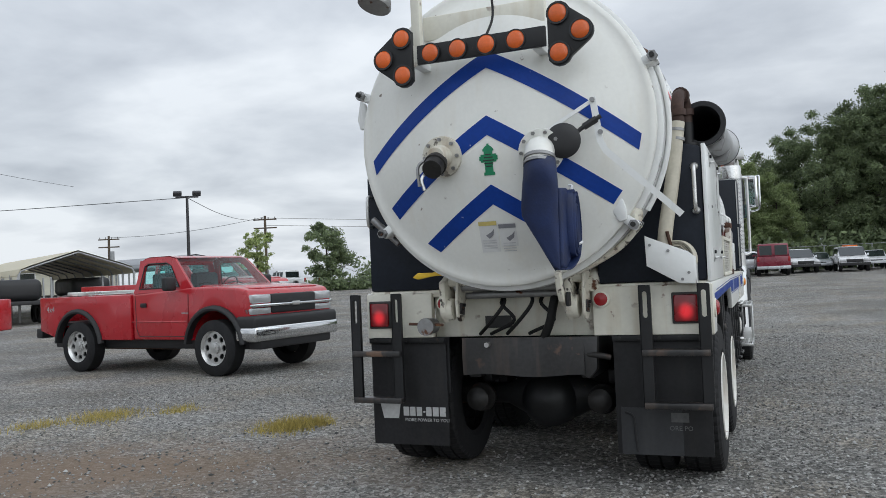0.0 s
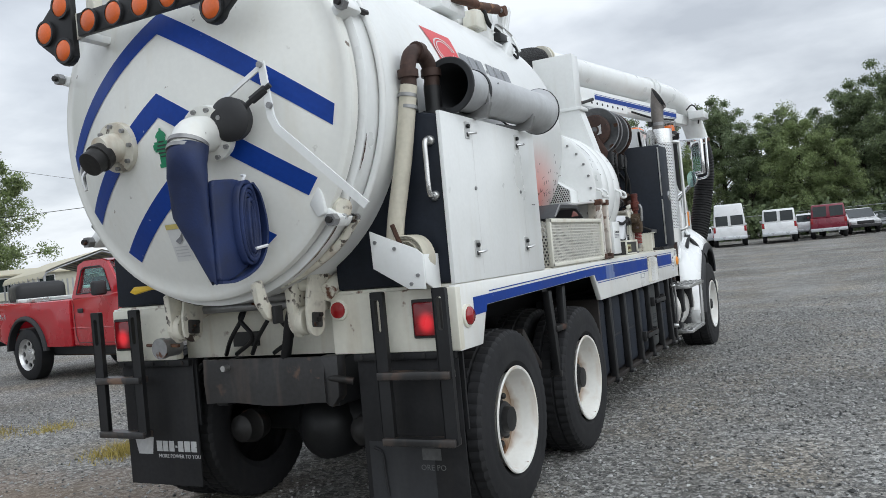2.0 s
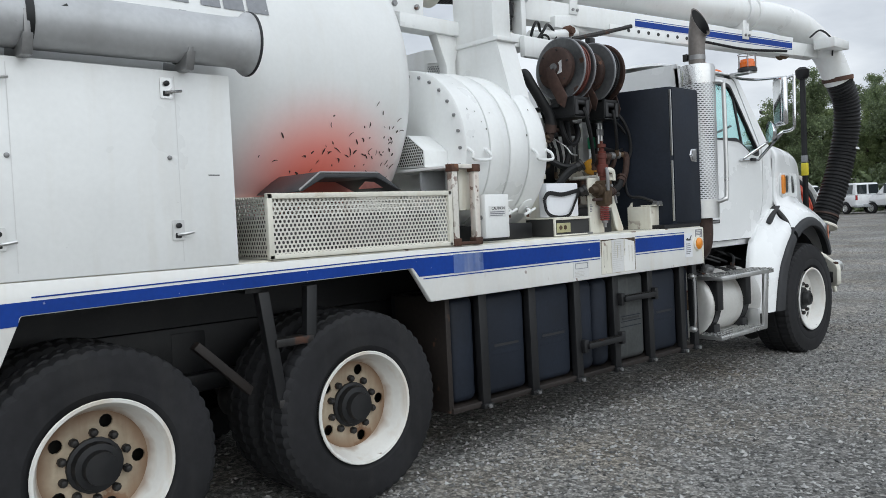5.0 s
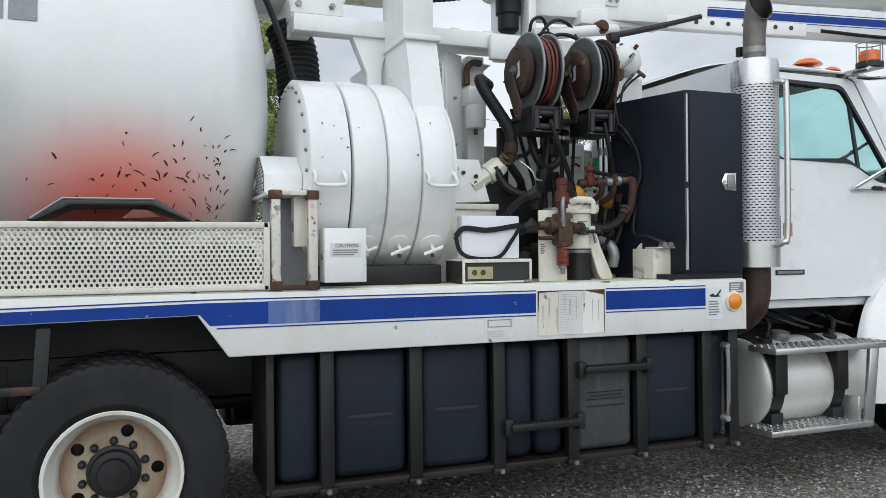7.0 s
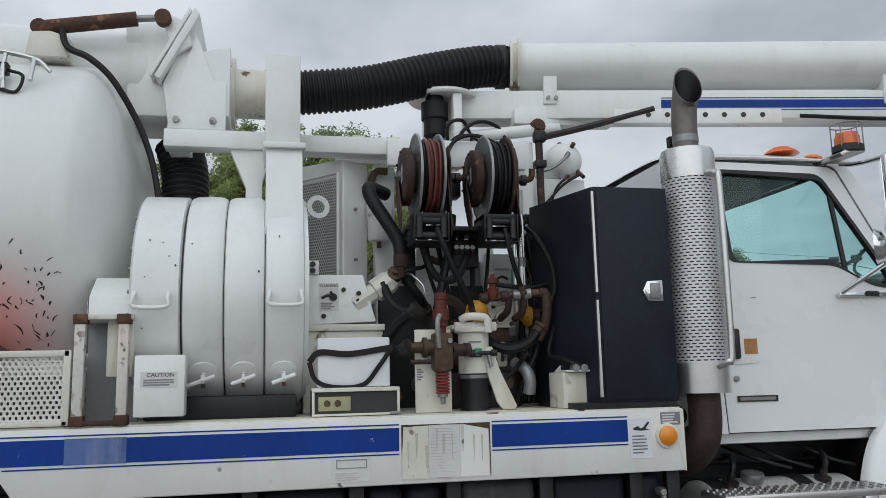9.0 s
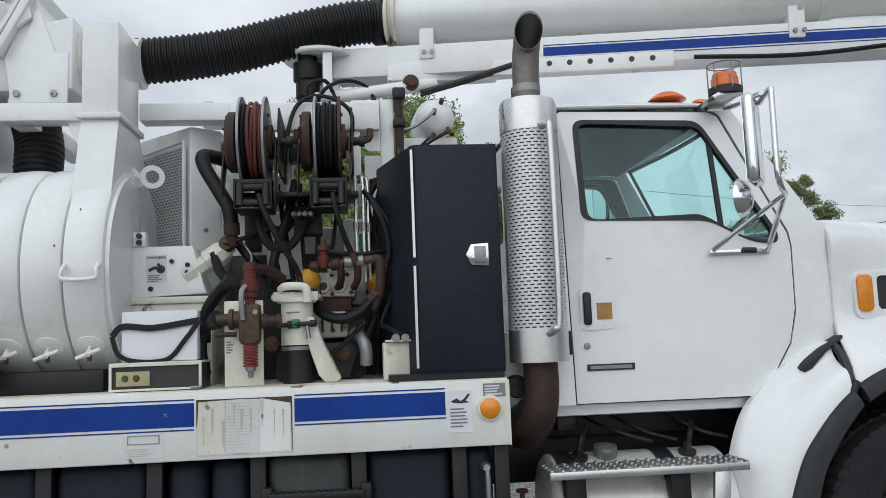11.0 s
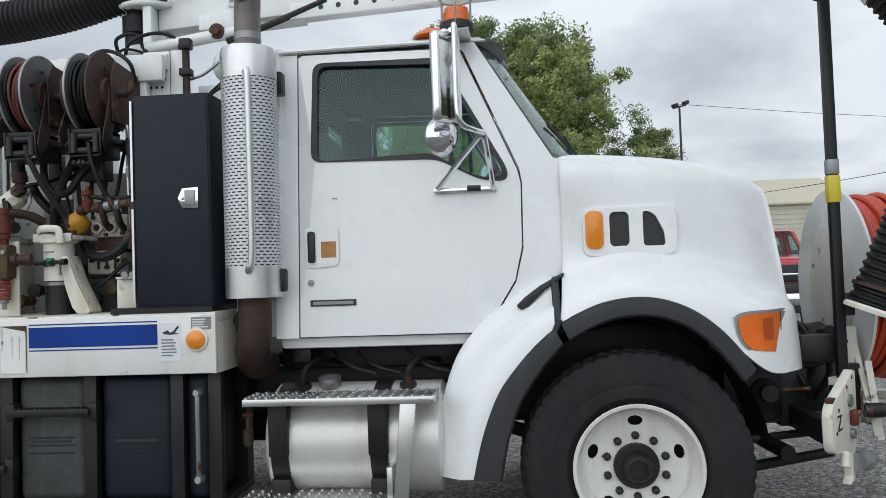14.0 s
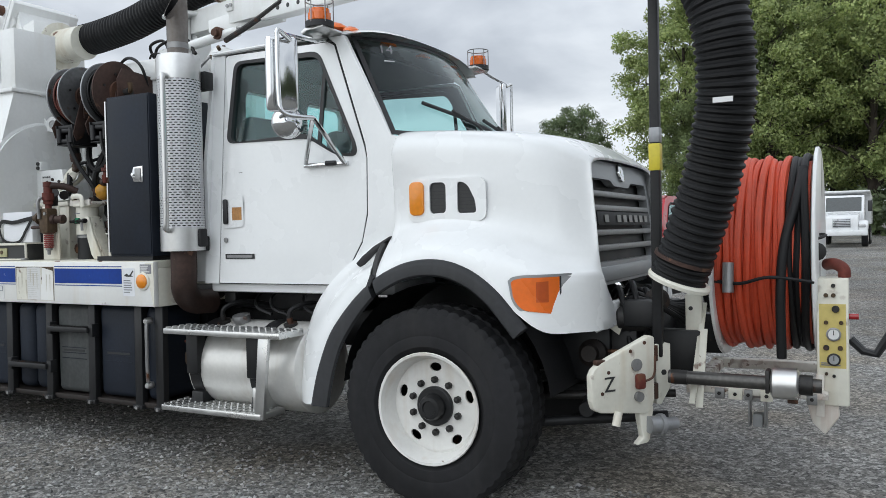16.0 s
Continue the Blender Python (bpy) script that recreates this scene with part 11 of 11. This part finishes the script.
far_vehicle("cargo_van", "white high-roof van parked in the far row", CARW, "highvan", on_lot(-4.3, 52, 8), group="vehicles in the far row")
far_vehicle("passenger_van", "white passenger van parked in the far row", CARW, "van", on_lot(-1.3, 52, 5), group="vehicles in the far row")
far_vehicle("passenger_van", "maroon passenger van parked with its back to the lot", DKRED, "van", on_lot(1.5, 52.5, 3), group="vehicles in the far row")
for x, y, k, rz, nm, lb, pt in ((-11.8, 53, "van", 70, "passenger_van", "white passenger van standing broadside in the far row", CARW), (-8.7, 53, "van", 40, "passenger_van", "white passenger van parked at an angle in the far row", CARW), (-6.5, 54, "car", 12, "saloon_car", "white saloon car between vans in the far row", CARW),
                               (0.2, 57, "pickup", 5, "pickup_truck", "white pickup partly hidden in the far row", CARW), (3.2, 56, "pickup", 190, "pickup_truck", "white pickup facing the lot in the far row", CARW), (4.5, 58, "car", 182, "saloon_car", "silver saloon car in the far row", SILVER),
                               (6.4, 55, "suv", 182, "sport_utility", "white sport utility with a roof light bar", CARW), (8.0, 58, "car", 180, "saloon_car", "white saloon car in the far row", CARW), (10.2, 55, "suv", 182, "sport_utility", "white sport utility facing the lot", CARW),
                               (12.2, 58, "car", 180, "saloon_car", "white low saloon car in the far row", CARW), (14.0, 55, "suv", 182, "sport_utility", "white sport utility at the end of the row", CARW), (17.0, 56, "suv", 182, "sport_utility", "white sport utility at the end of the row", CARW),
                               (-16, 54, "van", 60, "passenger_van", "white passenger van standing broadside in the far row", CARW), (-20, 55, "van", 60, "passenger_van", "white passenger van standing broadside in the far row", CARW)):
    T = far_vehicle(nm, lb, pt, k, on_lot(x, y, rz) @ Matrix.Scale(0.93, 4), group="vehicles in the far row")
    if "light bar" in lb:
        part("light_bar", box(-0.5, -0.1, 1.785, 0.5, 0.1, 1.86, 0.02), ORANGE, T)

# seen past the front of the truck
far_vehicle("sport_utility", "white sport utility in front of the metal shed", CARW, "suv", on_lot(-31.5, 13.9, 172))
far_vehicle("pickup_truck", "white pickup parked behind the hedge line", CARW, "pickup", on_lot(-36.5, 53, 80))


def tipper(m, label):
    T = tagged(empty("dump_truck"), label, "truck", "dump trucks under the trees")
    part("bonnet", prism([(1.2, 0.75), (1.2, 1.75), (2.0, 1.65), (2.75, 1.5), (2.8, 0.75)], "x", -0.75, 0.75, 0.08), CARW, T)
    part("cab", prism([(-0.2, 0.9), (-0.2, 2.55), (0.75, 2.6), (1.25, 1.75), (1.25, 0.9)], "x", -0.95, 0.95, 0.06), CARW, T)
    part("windscreen", turned(box(-0.82, -0.005, -0.42, 0.82, 0.005, 0.40), at(0, 1.03, 2.14, pose(0, 0, 0, 30, 0, 0))), DGLASS, T)
    part("grille", box(-0.42, 2.78, 0.95, 0.42, 2.82, 1.40, 0.02), SILVER, T)
    for k in range(5):
        part("grille_bar", box(-0.38, 2.815, 1.0 + k * 0.08, 0.38, 2.828, 1.03 + k * 0.08), PLASTIC, T)
    part("bumper", box(-1.15, 2.75, 0.55, 1.15, 2.95, 0.82, 0.03), CARW, T)
    part("tipper_body", prism([(-3.2, 1.1), (-3.2, 2.6), (-0.35, 2.75), (0.6, 2.85), (0.6, 2.75), (-0.3, 2.6), (-0.35, 1.1)], "x", -1.2, 1.2, 0.03), CARW, T)
    part("chassis", box(-0.5, -3.2, 0.7, 0.5, 2.6, 1.0, 0.03), PLASTIC, T)
    for sx in (-1, 1):
        part("fender", prism([(1.3, 0.8), (1.45, 1.25), (2.3, 1.3), (2.7, 1.1), (2.75, 0.8)], "x", sx * 0.72, sx * 1.15, 0.06), CARW, T)
        part("head_lamp", box(sx * 0.75, 2.68, 0.95, sx * 1.05, 2.78, 1.12, 0.02), LAMPG, T)
        part("side_window", box(sx * 0.945, 0.05, 1.75, sx * 0.956, 0.85, 2.35), DGLASS, T)
        part("mirror", box(sx * 1.1, 1.0, 1.75, sx * 1.3, 1.06, 2.3, 0.02), PLASTIC, T)
        for y in (2.05, -1.6, -2.75):
            car_wheel(T, sx * 1.0, y, 0.5, 0.3, RIMW, sx)
    T.matrix_world = m


tipper(on_lot(-38.8, 9.0, -92) @ Matrix.Scale(0.93, 4), "white dump truck facing the lot under the trees")
tipper(on_lot(-45, -0.8, -80), "white dump truck standing deeper under the trees")
tipper(on_lot(-44, 4.6, -80), "white dump truck half hidden under the trees")


# ---- sheds, carports, poles ----
def metal_shed(x0, y0, x1, y1, eave, ridge):
    z = ground_height(x1, y0)
    S = tagged(empty("metal_shed"), "beige metal shed with ribbed siding and tan roof", "shed")
    S.location = ((x0 + x1) / 2, (y0 + y1) / 2, z)
    ox, oy = S.location.x, S.location.y
    hx, hy = (x1 - x0) / 2, (y1 - y0) / 2
    part("wall", box(-hx, -hy, 0, hx, hy, eave), BEIGE, S, "beige ribbed metal wall")
    for k in range(int(eave / 0.3)):
        part("siding_rib", box(hx, -hy, 0.15 + k * 0.3, hx + 0.03, hy, 0.17 + k * 0.3), BEIGE, S)
        part("siding_rib", box(-hx, -hy - 0.03, 0.15 + k * 0.3, hx, -hy, 0.17 + k * 0.3), BEIGE, S)
    part("gable", prism([(-hx, eave), (hx, eave), (0, ridge)], "y", -hy, hy), BEIGE, S)
    for sx in (-1, 1):
        part("roof", prism([(sx * (hx + 0.25), eave - 0.08), (sx * (hx + 0.25), eave + 0.02), (0, ridge + 0.12), (0, ridge)], "y", -hy - 0.3, hy + 0.3), CANVAS, S, "tan sheet roof slope")
    part("corner_trim", box(hx - 0.06, -hy - 0.04, 0, hx + 0.05, -hy + 0.06, eave), CARW, S)
    part("door", box(-0.6, -hy - 0.045, 0, 0.4, -hy - 0.01, 2.1), GREYINKSHADE, S)


metal_shed(-56, 12.3, -45, 27, 4.7, 6.6)


def carport(m, width, length, eave, rise, label, mat_):
    C = tagged(empty("carport"), label, "carport")
    line = [(-width / 2, eave - 0.25), (-width / 2 + 0.12, eave)] + [(-width / 2 + 0.5 + (width / 2 - 0.5) * k / 3, eave + 0.15 + (rise - 0.15) * k / 3) for k in range(4)]
    line = line + [(-x, z) for x, z in line[::-1][1:]]
    bm = bmesh.new()
    rings(bm, [[(x, y, z + dz) for x, z in line] for y, dz in ((0, 0), (length, 0))], cap=False, close=False)
    rings(bm, [[(x, y, z + dz) for x, z in line] for y, dz in ((0, 0.05), (length, 0.05))], cap=False, close=False)
    part("roof", bm, mat_, C, "tan sheet-metal carport roof")
    k = 0
    while k * 1.5 <= length:
        part("roof_bow", sweep([(x, k * 1.5, z - 0.04) for x, z in line], 0.035, 6, per=1), GALV, C)
        for sx in (-1, 1):
            part("post", box(sx * (width / 2 - 0.04) - 0.04, k * 1.5 - 0.04, 0, sx * (width / 2 - 0.04) + 0.04, k * 1.5 + 0.04, eave - 0.15), GALV, C)
        k += 1
    C.matrix_world = m


carport(on_lot(-25.7, 20.5, 62), 4.7, 14, 2.15, 0.75, "tan sheet-metal carport on thin posts", CANVAS)
carport(on_lot(-33, 37, 75), 6.0, 12, 2.45, 0.55, "grey sheet-metal carport on thin posts", GALVROOF)


def long_office(m, L):
    B = tagged(empty("office_building"), "cream low office building with dark barred windows", "building")
    part("wall", box(0, 0, 0, L, 8, 2.6), BEIGE, B)
    part("roof", prism([(-0.5, 2.55), (8.5, 2.55), (8.5, 2.7), (4, 3.3), (-0.5, 2.7)], "x", -0.5, L + 0.5), CANVAS, B)
    for k in range(int(L / 4)):
        w = part("window", box(1 + k * 4, -0.04, 0.9, 2.6 + k * 4, 0.0, 2.3), DGLASS, B)
        part("window_frame", plate(rounded(0.93 + k * 4, 0.83, 2.67 + k * 4, 2.37, 0.02), [rounded(1.02 + k * 4, 0.92, 2.58 + k * 4, 2.28, 0.02)], "y", -0.06, -0.04), CARW, w)
    B.matrix_world = m


long_office(on_lot(-86, 41, 40), 30)


def trailer(m, label):
    Tn = tagged(empty("flat_trailer"), label, "trailer")
    part("deck", box(-1.1, -3, 0.75, 1.1, 3, 0.9, 0.02), PLASTIC, Tn)
    part("load", box(-0.9, -2.2, 0.9, 0.9, 1.2, 1.75, 0.25, seg=3), PLASTIC, Tn, "dark covered load")
    for y in (-1.4, -0.4):
        for sx in (-1, 1):
            car_wheel(Tn, sx * 0.95, y, 0.38, 0.24, STEEL, sx)
    for k in range(5):
        part("stake", box(1.05, -2.8 + k * 1.4, 0.9, 1.11, -2.74 + k * 1.4, 1.8), GALV, Tn)
    Tn.matrix_world = m


trailer(on_lot(-27.5, 18.5, 60), "dark covered trailer under the carport")
trailer(on_lot(-31, 25.5, 62), "dark flat trailer beside the carport")
trailer(on_lot(-26, 30, 80), "dark flat trailer with load beside the carport")
bn = tagged(part("bin", box(-0.45, -0.45, 0, 0.45, 0.45, 1.1, 0.05), REDP), "red plastic bin beside the carport", "bin")
bn.matrix_world = on_lot(-24.0, 15.0, 20)


def light_pole(x, y, h, label="dark floodlight pole with two lamp heads"):
    P = tagged(empty("light_pole"), label, "pole", "lot light poles")
    part("shaft", cyl((0, 0, 0), (0, 0, h), 0.11, 0.07, seg=10), POLEG, P)
    part("cross_arm", box(-0.6, -0.04, h - 0.1, 0.6, 0.04, h, 0.01), POLEG, P)
    for sx in (-1, 1):
        part("lamp_head", turned(box(-0.22, -0.15, -0.1, 0.22, 0.15, 0.14, 0.03), at(sx * 0.5, 0.1, h + 0.12, pose(0, 0, 0, 25, 0, 0))), POLEG, P)
    P.matrix_world = on_lot(x, y, 35)


def utility_pole(x, y, h):
    P = tagged(empty("utility_pole"), "weathered wooden utility pole with cross arm", "pole", "utility poles")
    part("shaft", cyl((0, 0, 0), (0, 0, h), 0.16, 0.11, seg=10), WOODP, P)
    for dz in (0.3, 1.1):
        part("cross_arm", box(-1.1, -0.06, h - dz - 0.12, 1.1, 0.06, h - dz, 0.01), WOODP, P)
    for k in range(4):
        part("insulator", cyl((-0.95 + k * 0.63, 0, h - 0.3), (-0.95 + k * 0.63, 0, h - 0.12), 0.05, seg=8), STEEL, P)
    part("transformer", cyl((0.3, 0.0, h - 2.6), (0.3, 0.0, h - 1.6), 0.24, seg=14), GALV, P)
    P.matrix_world = on_lot(x, y, 20)


light_pole(-27.6, 29.8, 6.0)
utility_pole(-42.7, 58.9, 7.0)
utility_pole(-61.7, 58.6, 6.0)
light_pole(-52, 18.7, 12.2)
light_pole(-27.0, 68, 8.4)
light_pole(-22.5, 64.0, 8.0)
for a, b, sag in (((-27.6, 29.8, 6.25), (-80, 8, 8.5), 1.2), ((-27.6, 29.8, 6.25), (-42.7, 58.9, 7.6), 0.6), ((-42.7, 58.9, 7.6), (-10, 92, 9.5), 1.0), ((-42.7, 58.9, 7.7), (-61.7, 58.6, 6.8), 0.4), ((-52, 18.7, 12.9), (-72, 64, 13.4), 0.5), ((-42.7, 58.9, 6.9), (-10, 92, 8.8), 1.0)):
    a, b = V(*a), V(*b)
    bm = sweep([a.lerp(b, t) - V(0, 0, 4 * sag * t * (1 - t)) for t in (0, 0.25, 0.5, 0.75, 1)], 0.018, 5)
    tagged(part("overhead_cable", bm, HOSEB), "thin black overhead cable between poles", "cable")


# ---- trees ----
def leaf_cloud(rng, blobs, count, size):
    """Leaf quads scattered through clumps: arrays of vertices and faces."""
    idx = rng.integers(0, len(blobs), count)
    c = np.array([b[:3] for b in blobs])[idx]
    r = np.array([b[3] for b in blobs])[idx]
    d = rng.normal(size=(count, 3))
    d /= np.linalg.norm(d, axis=1)[:, None]
    p = c + d * (r * 1.5 * rng.random(count) ** 0.75)[:, None] * np.array([1, 1, 0.75])
    u = rng.normal(size=(count, 3)); u /= np.linalg.norm(u, axis=1)[:, None]
    w = np.cross(u, d + 0.3 * rng.normal(size=(count, 3))); w /= np.linalg.norm(w, axis=1)[:, None] + 1e-9
    s = (size * (0.6 + 0.8 * rng.random(count)))[:, None]
    v = np.stack([p - u * s, p + w * s * 0.55, p + u * s, p - w * s * 0.55], 1).reshape(-1, 3)
    return v, np.arange(count * 4).reshape(-1, 4)


def tree_meshes(seed, h, spread, leaves, size, mat_, base=0.28, puff=1.0):
    rng = np.random.default_rng(seed)
    trunk = sweep([(0, 0, -0.2), (0.1, 0.05, h * 0.25), (-0.05, 0.1, h * 0.55), (0.05, 0, h * 0.85)], 0.022 * h, 8)
    for v in trunk.verts:
        k = max(0.25, 1 - v.co.z / h * 0.85)
        v.co.x *= k
        v.co.y *= k
    blobs = []
    n = int(9 + 0.75 * h)
    for i in range(n):
        z = base + (0.95 - base) * ((i + 0.5) / n) ** 0.9
        rad = spread * math.sin(math.pi * min(1, (z - base * 0.7) / (1.06 - base * 0.7)) ** 0.75) ** 0.7
        a = 2.4 * i + 0.5 * rng.normal()
        q = rad * (0.25 + 0.6 * rng.random())
        tip = V(q * math.cos(a), q * math.sin(a), h * (z + 0.05 * (rng.random() - 0.5)))
        root = V(0, 0, tip.z - 0.35 * q - 0.06 * h)
        sweep([root, root.lerp(tip, 0.5) + V(0, 0, 0.03 * h), tip], 0.008 * h * (1.15 - z), 5, bm=trunk, per=3)
        lobe = puff * spread * (0.26 + 0.20 * rng.random()) * (1.1 - 0.45 * z)
        for k in range(8):
            off = V(*rng.normal(size=3))
            off = V(off.x, off.y, 0.75 * off.z + 0.25) * lobe * 0.62
            sweep([tip - V(0, 0, 0.1 * lobe), tip + off * 0.6, tip + off], 0.0025 * h * (1.15 - z), 4, bm=trunk, per=2)
            blobs.append((tip.x + off.x, tip.y + off.y, tip.z + off.z, lobe * (0.24 + 0.26 * rng.random())))
    v, f = leaf_cloud(rng, blobs, leaves, size)
    crown = bpy.data.meshes.new("crown")
    crown.from_pydata(v.tolist(), [], f.tolist())
    crown.materials.append(mat_)
    return finish(trunk, "trunk", BARK), crown


KINDS = [tree_meshes(1, 16, 4.8, 64000, 0.115, LEAFD, 0.16, 1.5), tree_meshes(2, 18, 5.6, 56000, 0.12, LEAF, 0.24, 1.25), tree_meshes(3, 14, 4.4, 52000, 0.11, LEAF, 0.18, 1.45), tree_meshes(4, 17, 5.4, 56000, 0.12, LEAFL, 0.2, 1.3), tree_meshes(5, 9, 3.2, 9000, 0.13, LEAFL, 0.2, 1.0), tree_meshes(6, 5.4, 2.3, 12000, 0.12, LEAFD, 0.12, 1.25), tree_meshes(7, 18, 3.8, 64000, 0.12, LEAFD, 0.12, 1.6)]


def tree(k, x, y, s, rz, label, group):
    T = tagged(empty("tree"), label, "tree", group)
    t, c = KINDS[k]
    put("trunk", t, T)
    put("crown", c, T)
    T.matrix_world = on_lot(x, y, rz) @ Matrix.Scale(s, 4)


rnd = random.Random(21)
for i in range(2, 17):
    x = -34 + i * 4.1 + rnd.uniform(-1, 1)
    for row in (0, 1):
        tree((0, 6, 0, 2, 6)[rnd.randrange(5)], x + 2 * row, 66 + row * 6 + rnd.uniform(-1.5, 1.5), rnd.uniform(0.50, 0.66) + 0.05 * row, rnd.uniform(0, 360), "tall leafy tree in the wood beyond the parked cars", "trees beyond the far row")
for i, (x, y, s, k) in enumerate(((6.6, 66, 0.68, 6), (9.2, 67, 0.76, 6), (12.0, 66, 0.84, 6), (14.6, 67, 0.88, 6), (17.4, 68, 0.95, 1))):
    tree(k, x, y, s, 61 * i, "tall dark leafy tree at the edge of the lot", "trees beyond the far row")
for i, (x, y, s, k) in enumerate(((-61, -11.6, 0.66, 0), (-60, -2.6, 1.02, 3), (-62, 1.6, 1.18, 3), (-57, 4.0, 1.0, 3), (-63, 8, 1.18, 1), (-58.5, 10.5, 1.08, 3), (-61, 17.8, 0.88, 2), (-67, 4.5, 1.25, 1), (-68, 9, 1.15, 0), (-56, -1.0, 0.72, 2))):
    tree(k, x, y, s, 47 * i, "broad leafy tree behind the lot", "trees beside the shed")
for x, y, s, k in ((-110, 69.0, 1.65, 2),):
    tree(k, x, y, s, x * 7, "young leafy tree standing by itself", "single trees")
tree(4, -30.1, 39.6, 0.50, 10, "small yellowish young tree by the lot", "single trees")
tree(5, -33.8, 55.0, 1.0, 80, "dark round-headed tree by the lot", "single trees")
rng = np.random.default_rng(8)
hv, hf = leaf_cloud(rng, [(-32 + i * 0.42, 50 + 0.2 * i, 0.45 + ground_height(-30, 52), 0.62) for i in range(44)], 9000, 0.14)
hm = bpy.data.meshes.new("hedge")
hm.from_pydata(hv.tolist(), [], hf.tolist())
hm.materials.append(LEAFD)
tagged(new("hedge", hm), "long clipped green hedge at the lot's edge", "hedge")
# undergrowth below the two woods
und = [(-34 + i * 0.9, 63.5 + rnd.uniform(-0.6, 0.6), 1.9, 1.7) for i in range(80)] + [(-55.5 + rnd.uniform(-1, 1), -13 + i * 0.85, 2.0, 1.7) for i in range(38)]
hv, hf = leaf_cloud(rng, und, 30000, 0.22)
hm = bpy.data.meshes.new("undergrowth")
hm.from_pydata(hv.tolist(), [], hf.tolist())
hm.materials.append(LEAFD)
tagged(new("undergrowth", hm), "dense green undergrowth at the foot of the trees", "undergrowth", kind="stuff")
# chain-link fence before the wood
fence = tagged(empty("fence"), "thin grey chain-link fence before the trees", "fence")
for i in range(19):
    x = -30 + i * 3.2
    part("post", cyl((x, 61.5, ground_height(x, 61.5)), (x, 61.5, ground_height(x, 61.5) + 1.8), 0.04, seg=8), GALV, fence)
    if i < 18:
        part("top_rail", cyl((x, 61.5, ground_height(x, 61.5) + 1.78), (x + 3.2, 61.5, ground_height(x + 3.2, 61.5) + 1.78), 0.025, seg=6), GALV, fence)


# ---- loose stones and dry grass ----
def scatter_stones():
    rng = np.random.default_rng(4)
    n1, n2, n3 = 26000, 15000, 12000
    x = np.concatenate([rng.uniform(0.6, 5.2, n1), rng.uniform(1.5, 9, n2), rng.uniform(-7, 1.4, n3)])
    y = np.concatenate([rng.uniform(-4.0, 11.5, n1), rng.uniform(-1, 14, n2), rng.uniform(-3.5, 6, n3)])
    n = len(x)
    s = rng.uniform(0.006, 0.016, n) * (1 + 0.5 * (rng.random(n) > 0.93))
    base = np.array([(1, 0, 0), (-1, 0, 0), (0, 1, 0), (0, -1, 0), (0, 0, 0.7), (0, 0, -0.5)], float)
    jit = rng.uniform(0.6, 1.25, (n, 6, 3))
    a = rng.uniform(0, 2 * np.pi, n)
    v = base[None] * jit * s[:, None, None]
    v[:, :, :2] += rng.normal(size=(n, 6, 2)) * (0.2 * s)[:, None, None]
    c, d = np.cos(a)[:, None], np.sin(a)[:, None]
    vx, vy = v[:, :, 0] * c - v[:, :, 1] * d, v[:, :, 0] * d + v[:, :, 1] * c
    v = np.stack([vx + x[:, None], vy + y[:, None], v[:, :, 2] + (0.3 * s)[:, None]], 2).reshape(-1, 3)
    tri = np.array([(0, 2, 4), (2, 1, 4), (1, 3, 4), (3, 0, 4), (2, 0, 5), (1, 2, 5), (3, 1, 5), (0, 3, 5)])
    f = (tri[None] + 6 * np.arange(n)[:, None, None]).reshape(-1, 3)
    me = bpy.data.meshes.new("loose_gravel")
    me.from_pydata(v.tolist(), [], f.tolist())
    me.materials.append(STONE)
    tagged(new("loose_gravel", me), "loose grey crushed stones scattered over the lot", "gravel", kind="stuff")


scatter_stones()


def grass_tuft(x, y, r, n, seed, dry=True):
    rng = np.random.default_rng(seed)
    px, py = x + rng.normal(size=n) * r, y + rng.normal(size=n) * r * 1.3
    hgt = rng.uniform(0.02, 0.10, n)
    a = rng.uniform(0, 2 * np.pi, n)
    w = 0.004
    lean_ = rng.normal(size=(n, 2)) * 0.04
    v = np.stack([np.stack([px - w * np.cos(a), py - w * np.sin(a), np.zeros(n)], 1), np.stack([px + w * np.cos(a), py + w * np.sin(a), np.zeros(n)], 1), np.stack([px + lean_[:, 0], py + lean_[:, 1], hgt], 1)], 1).reshape(-1, 3)
    me = bpy.data.meshes.new("dry_grass")
    me.from_pydata(v.tolist(), [], np.arange(3 * n).reshape(-1, 3).tolist())
    me.materials.append(DRYGRASS)
    tagged(new("dry_grass", me), "patch of short yellow dry grass in the gravel", "grass", kind="stuff")


grass_tuft(-2.95, 1.55, 0.15, 1500, 1)
grass_tuft(-2.75, 1.75, 0.07, 350, 5)
grass_tuft(-5.5, 1.7, 0.17, 800, 2)
grass_tuft(-4.9, 2.2, 0.10, 250, 3)
grass_tuft(-5.9, 1.1, 0.13, 300, 4)
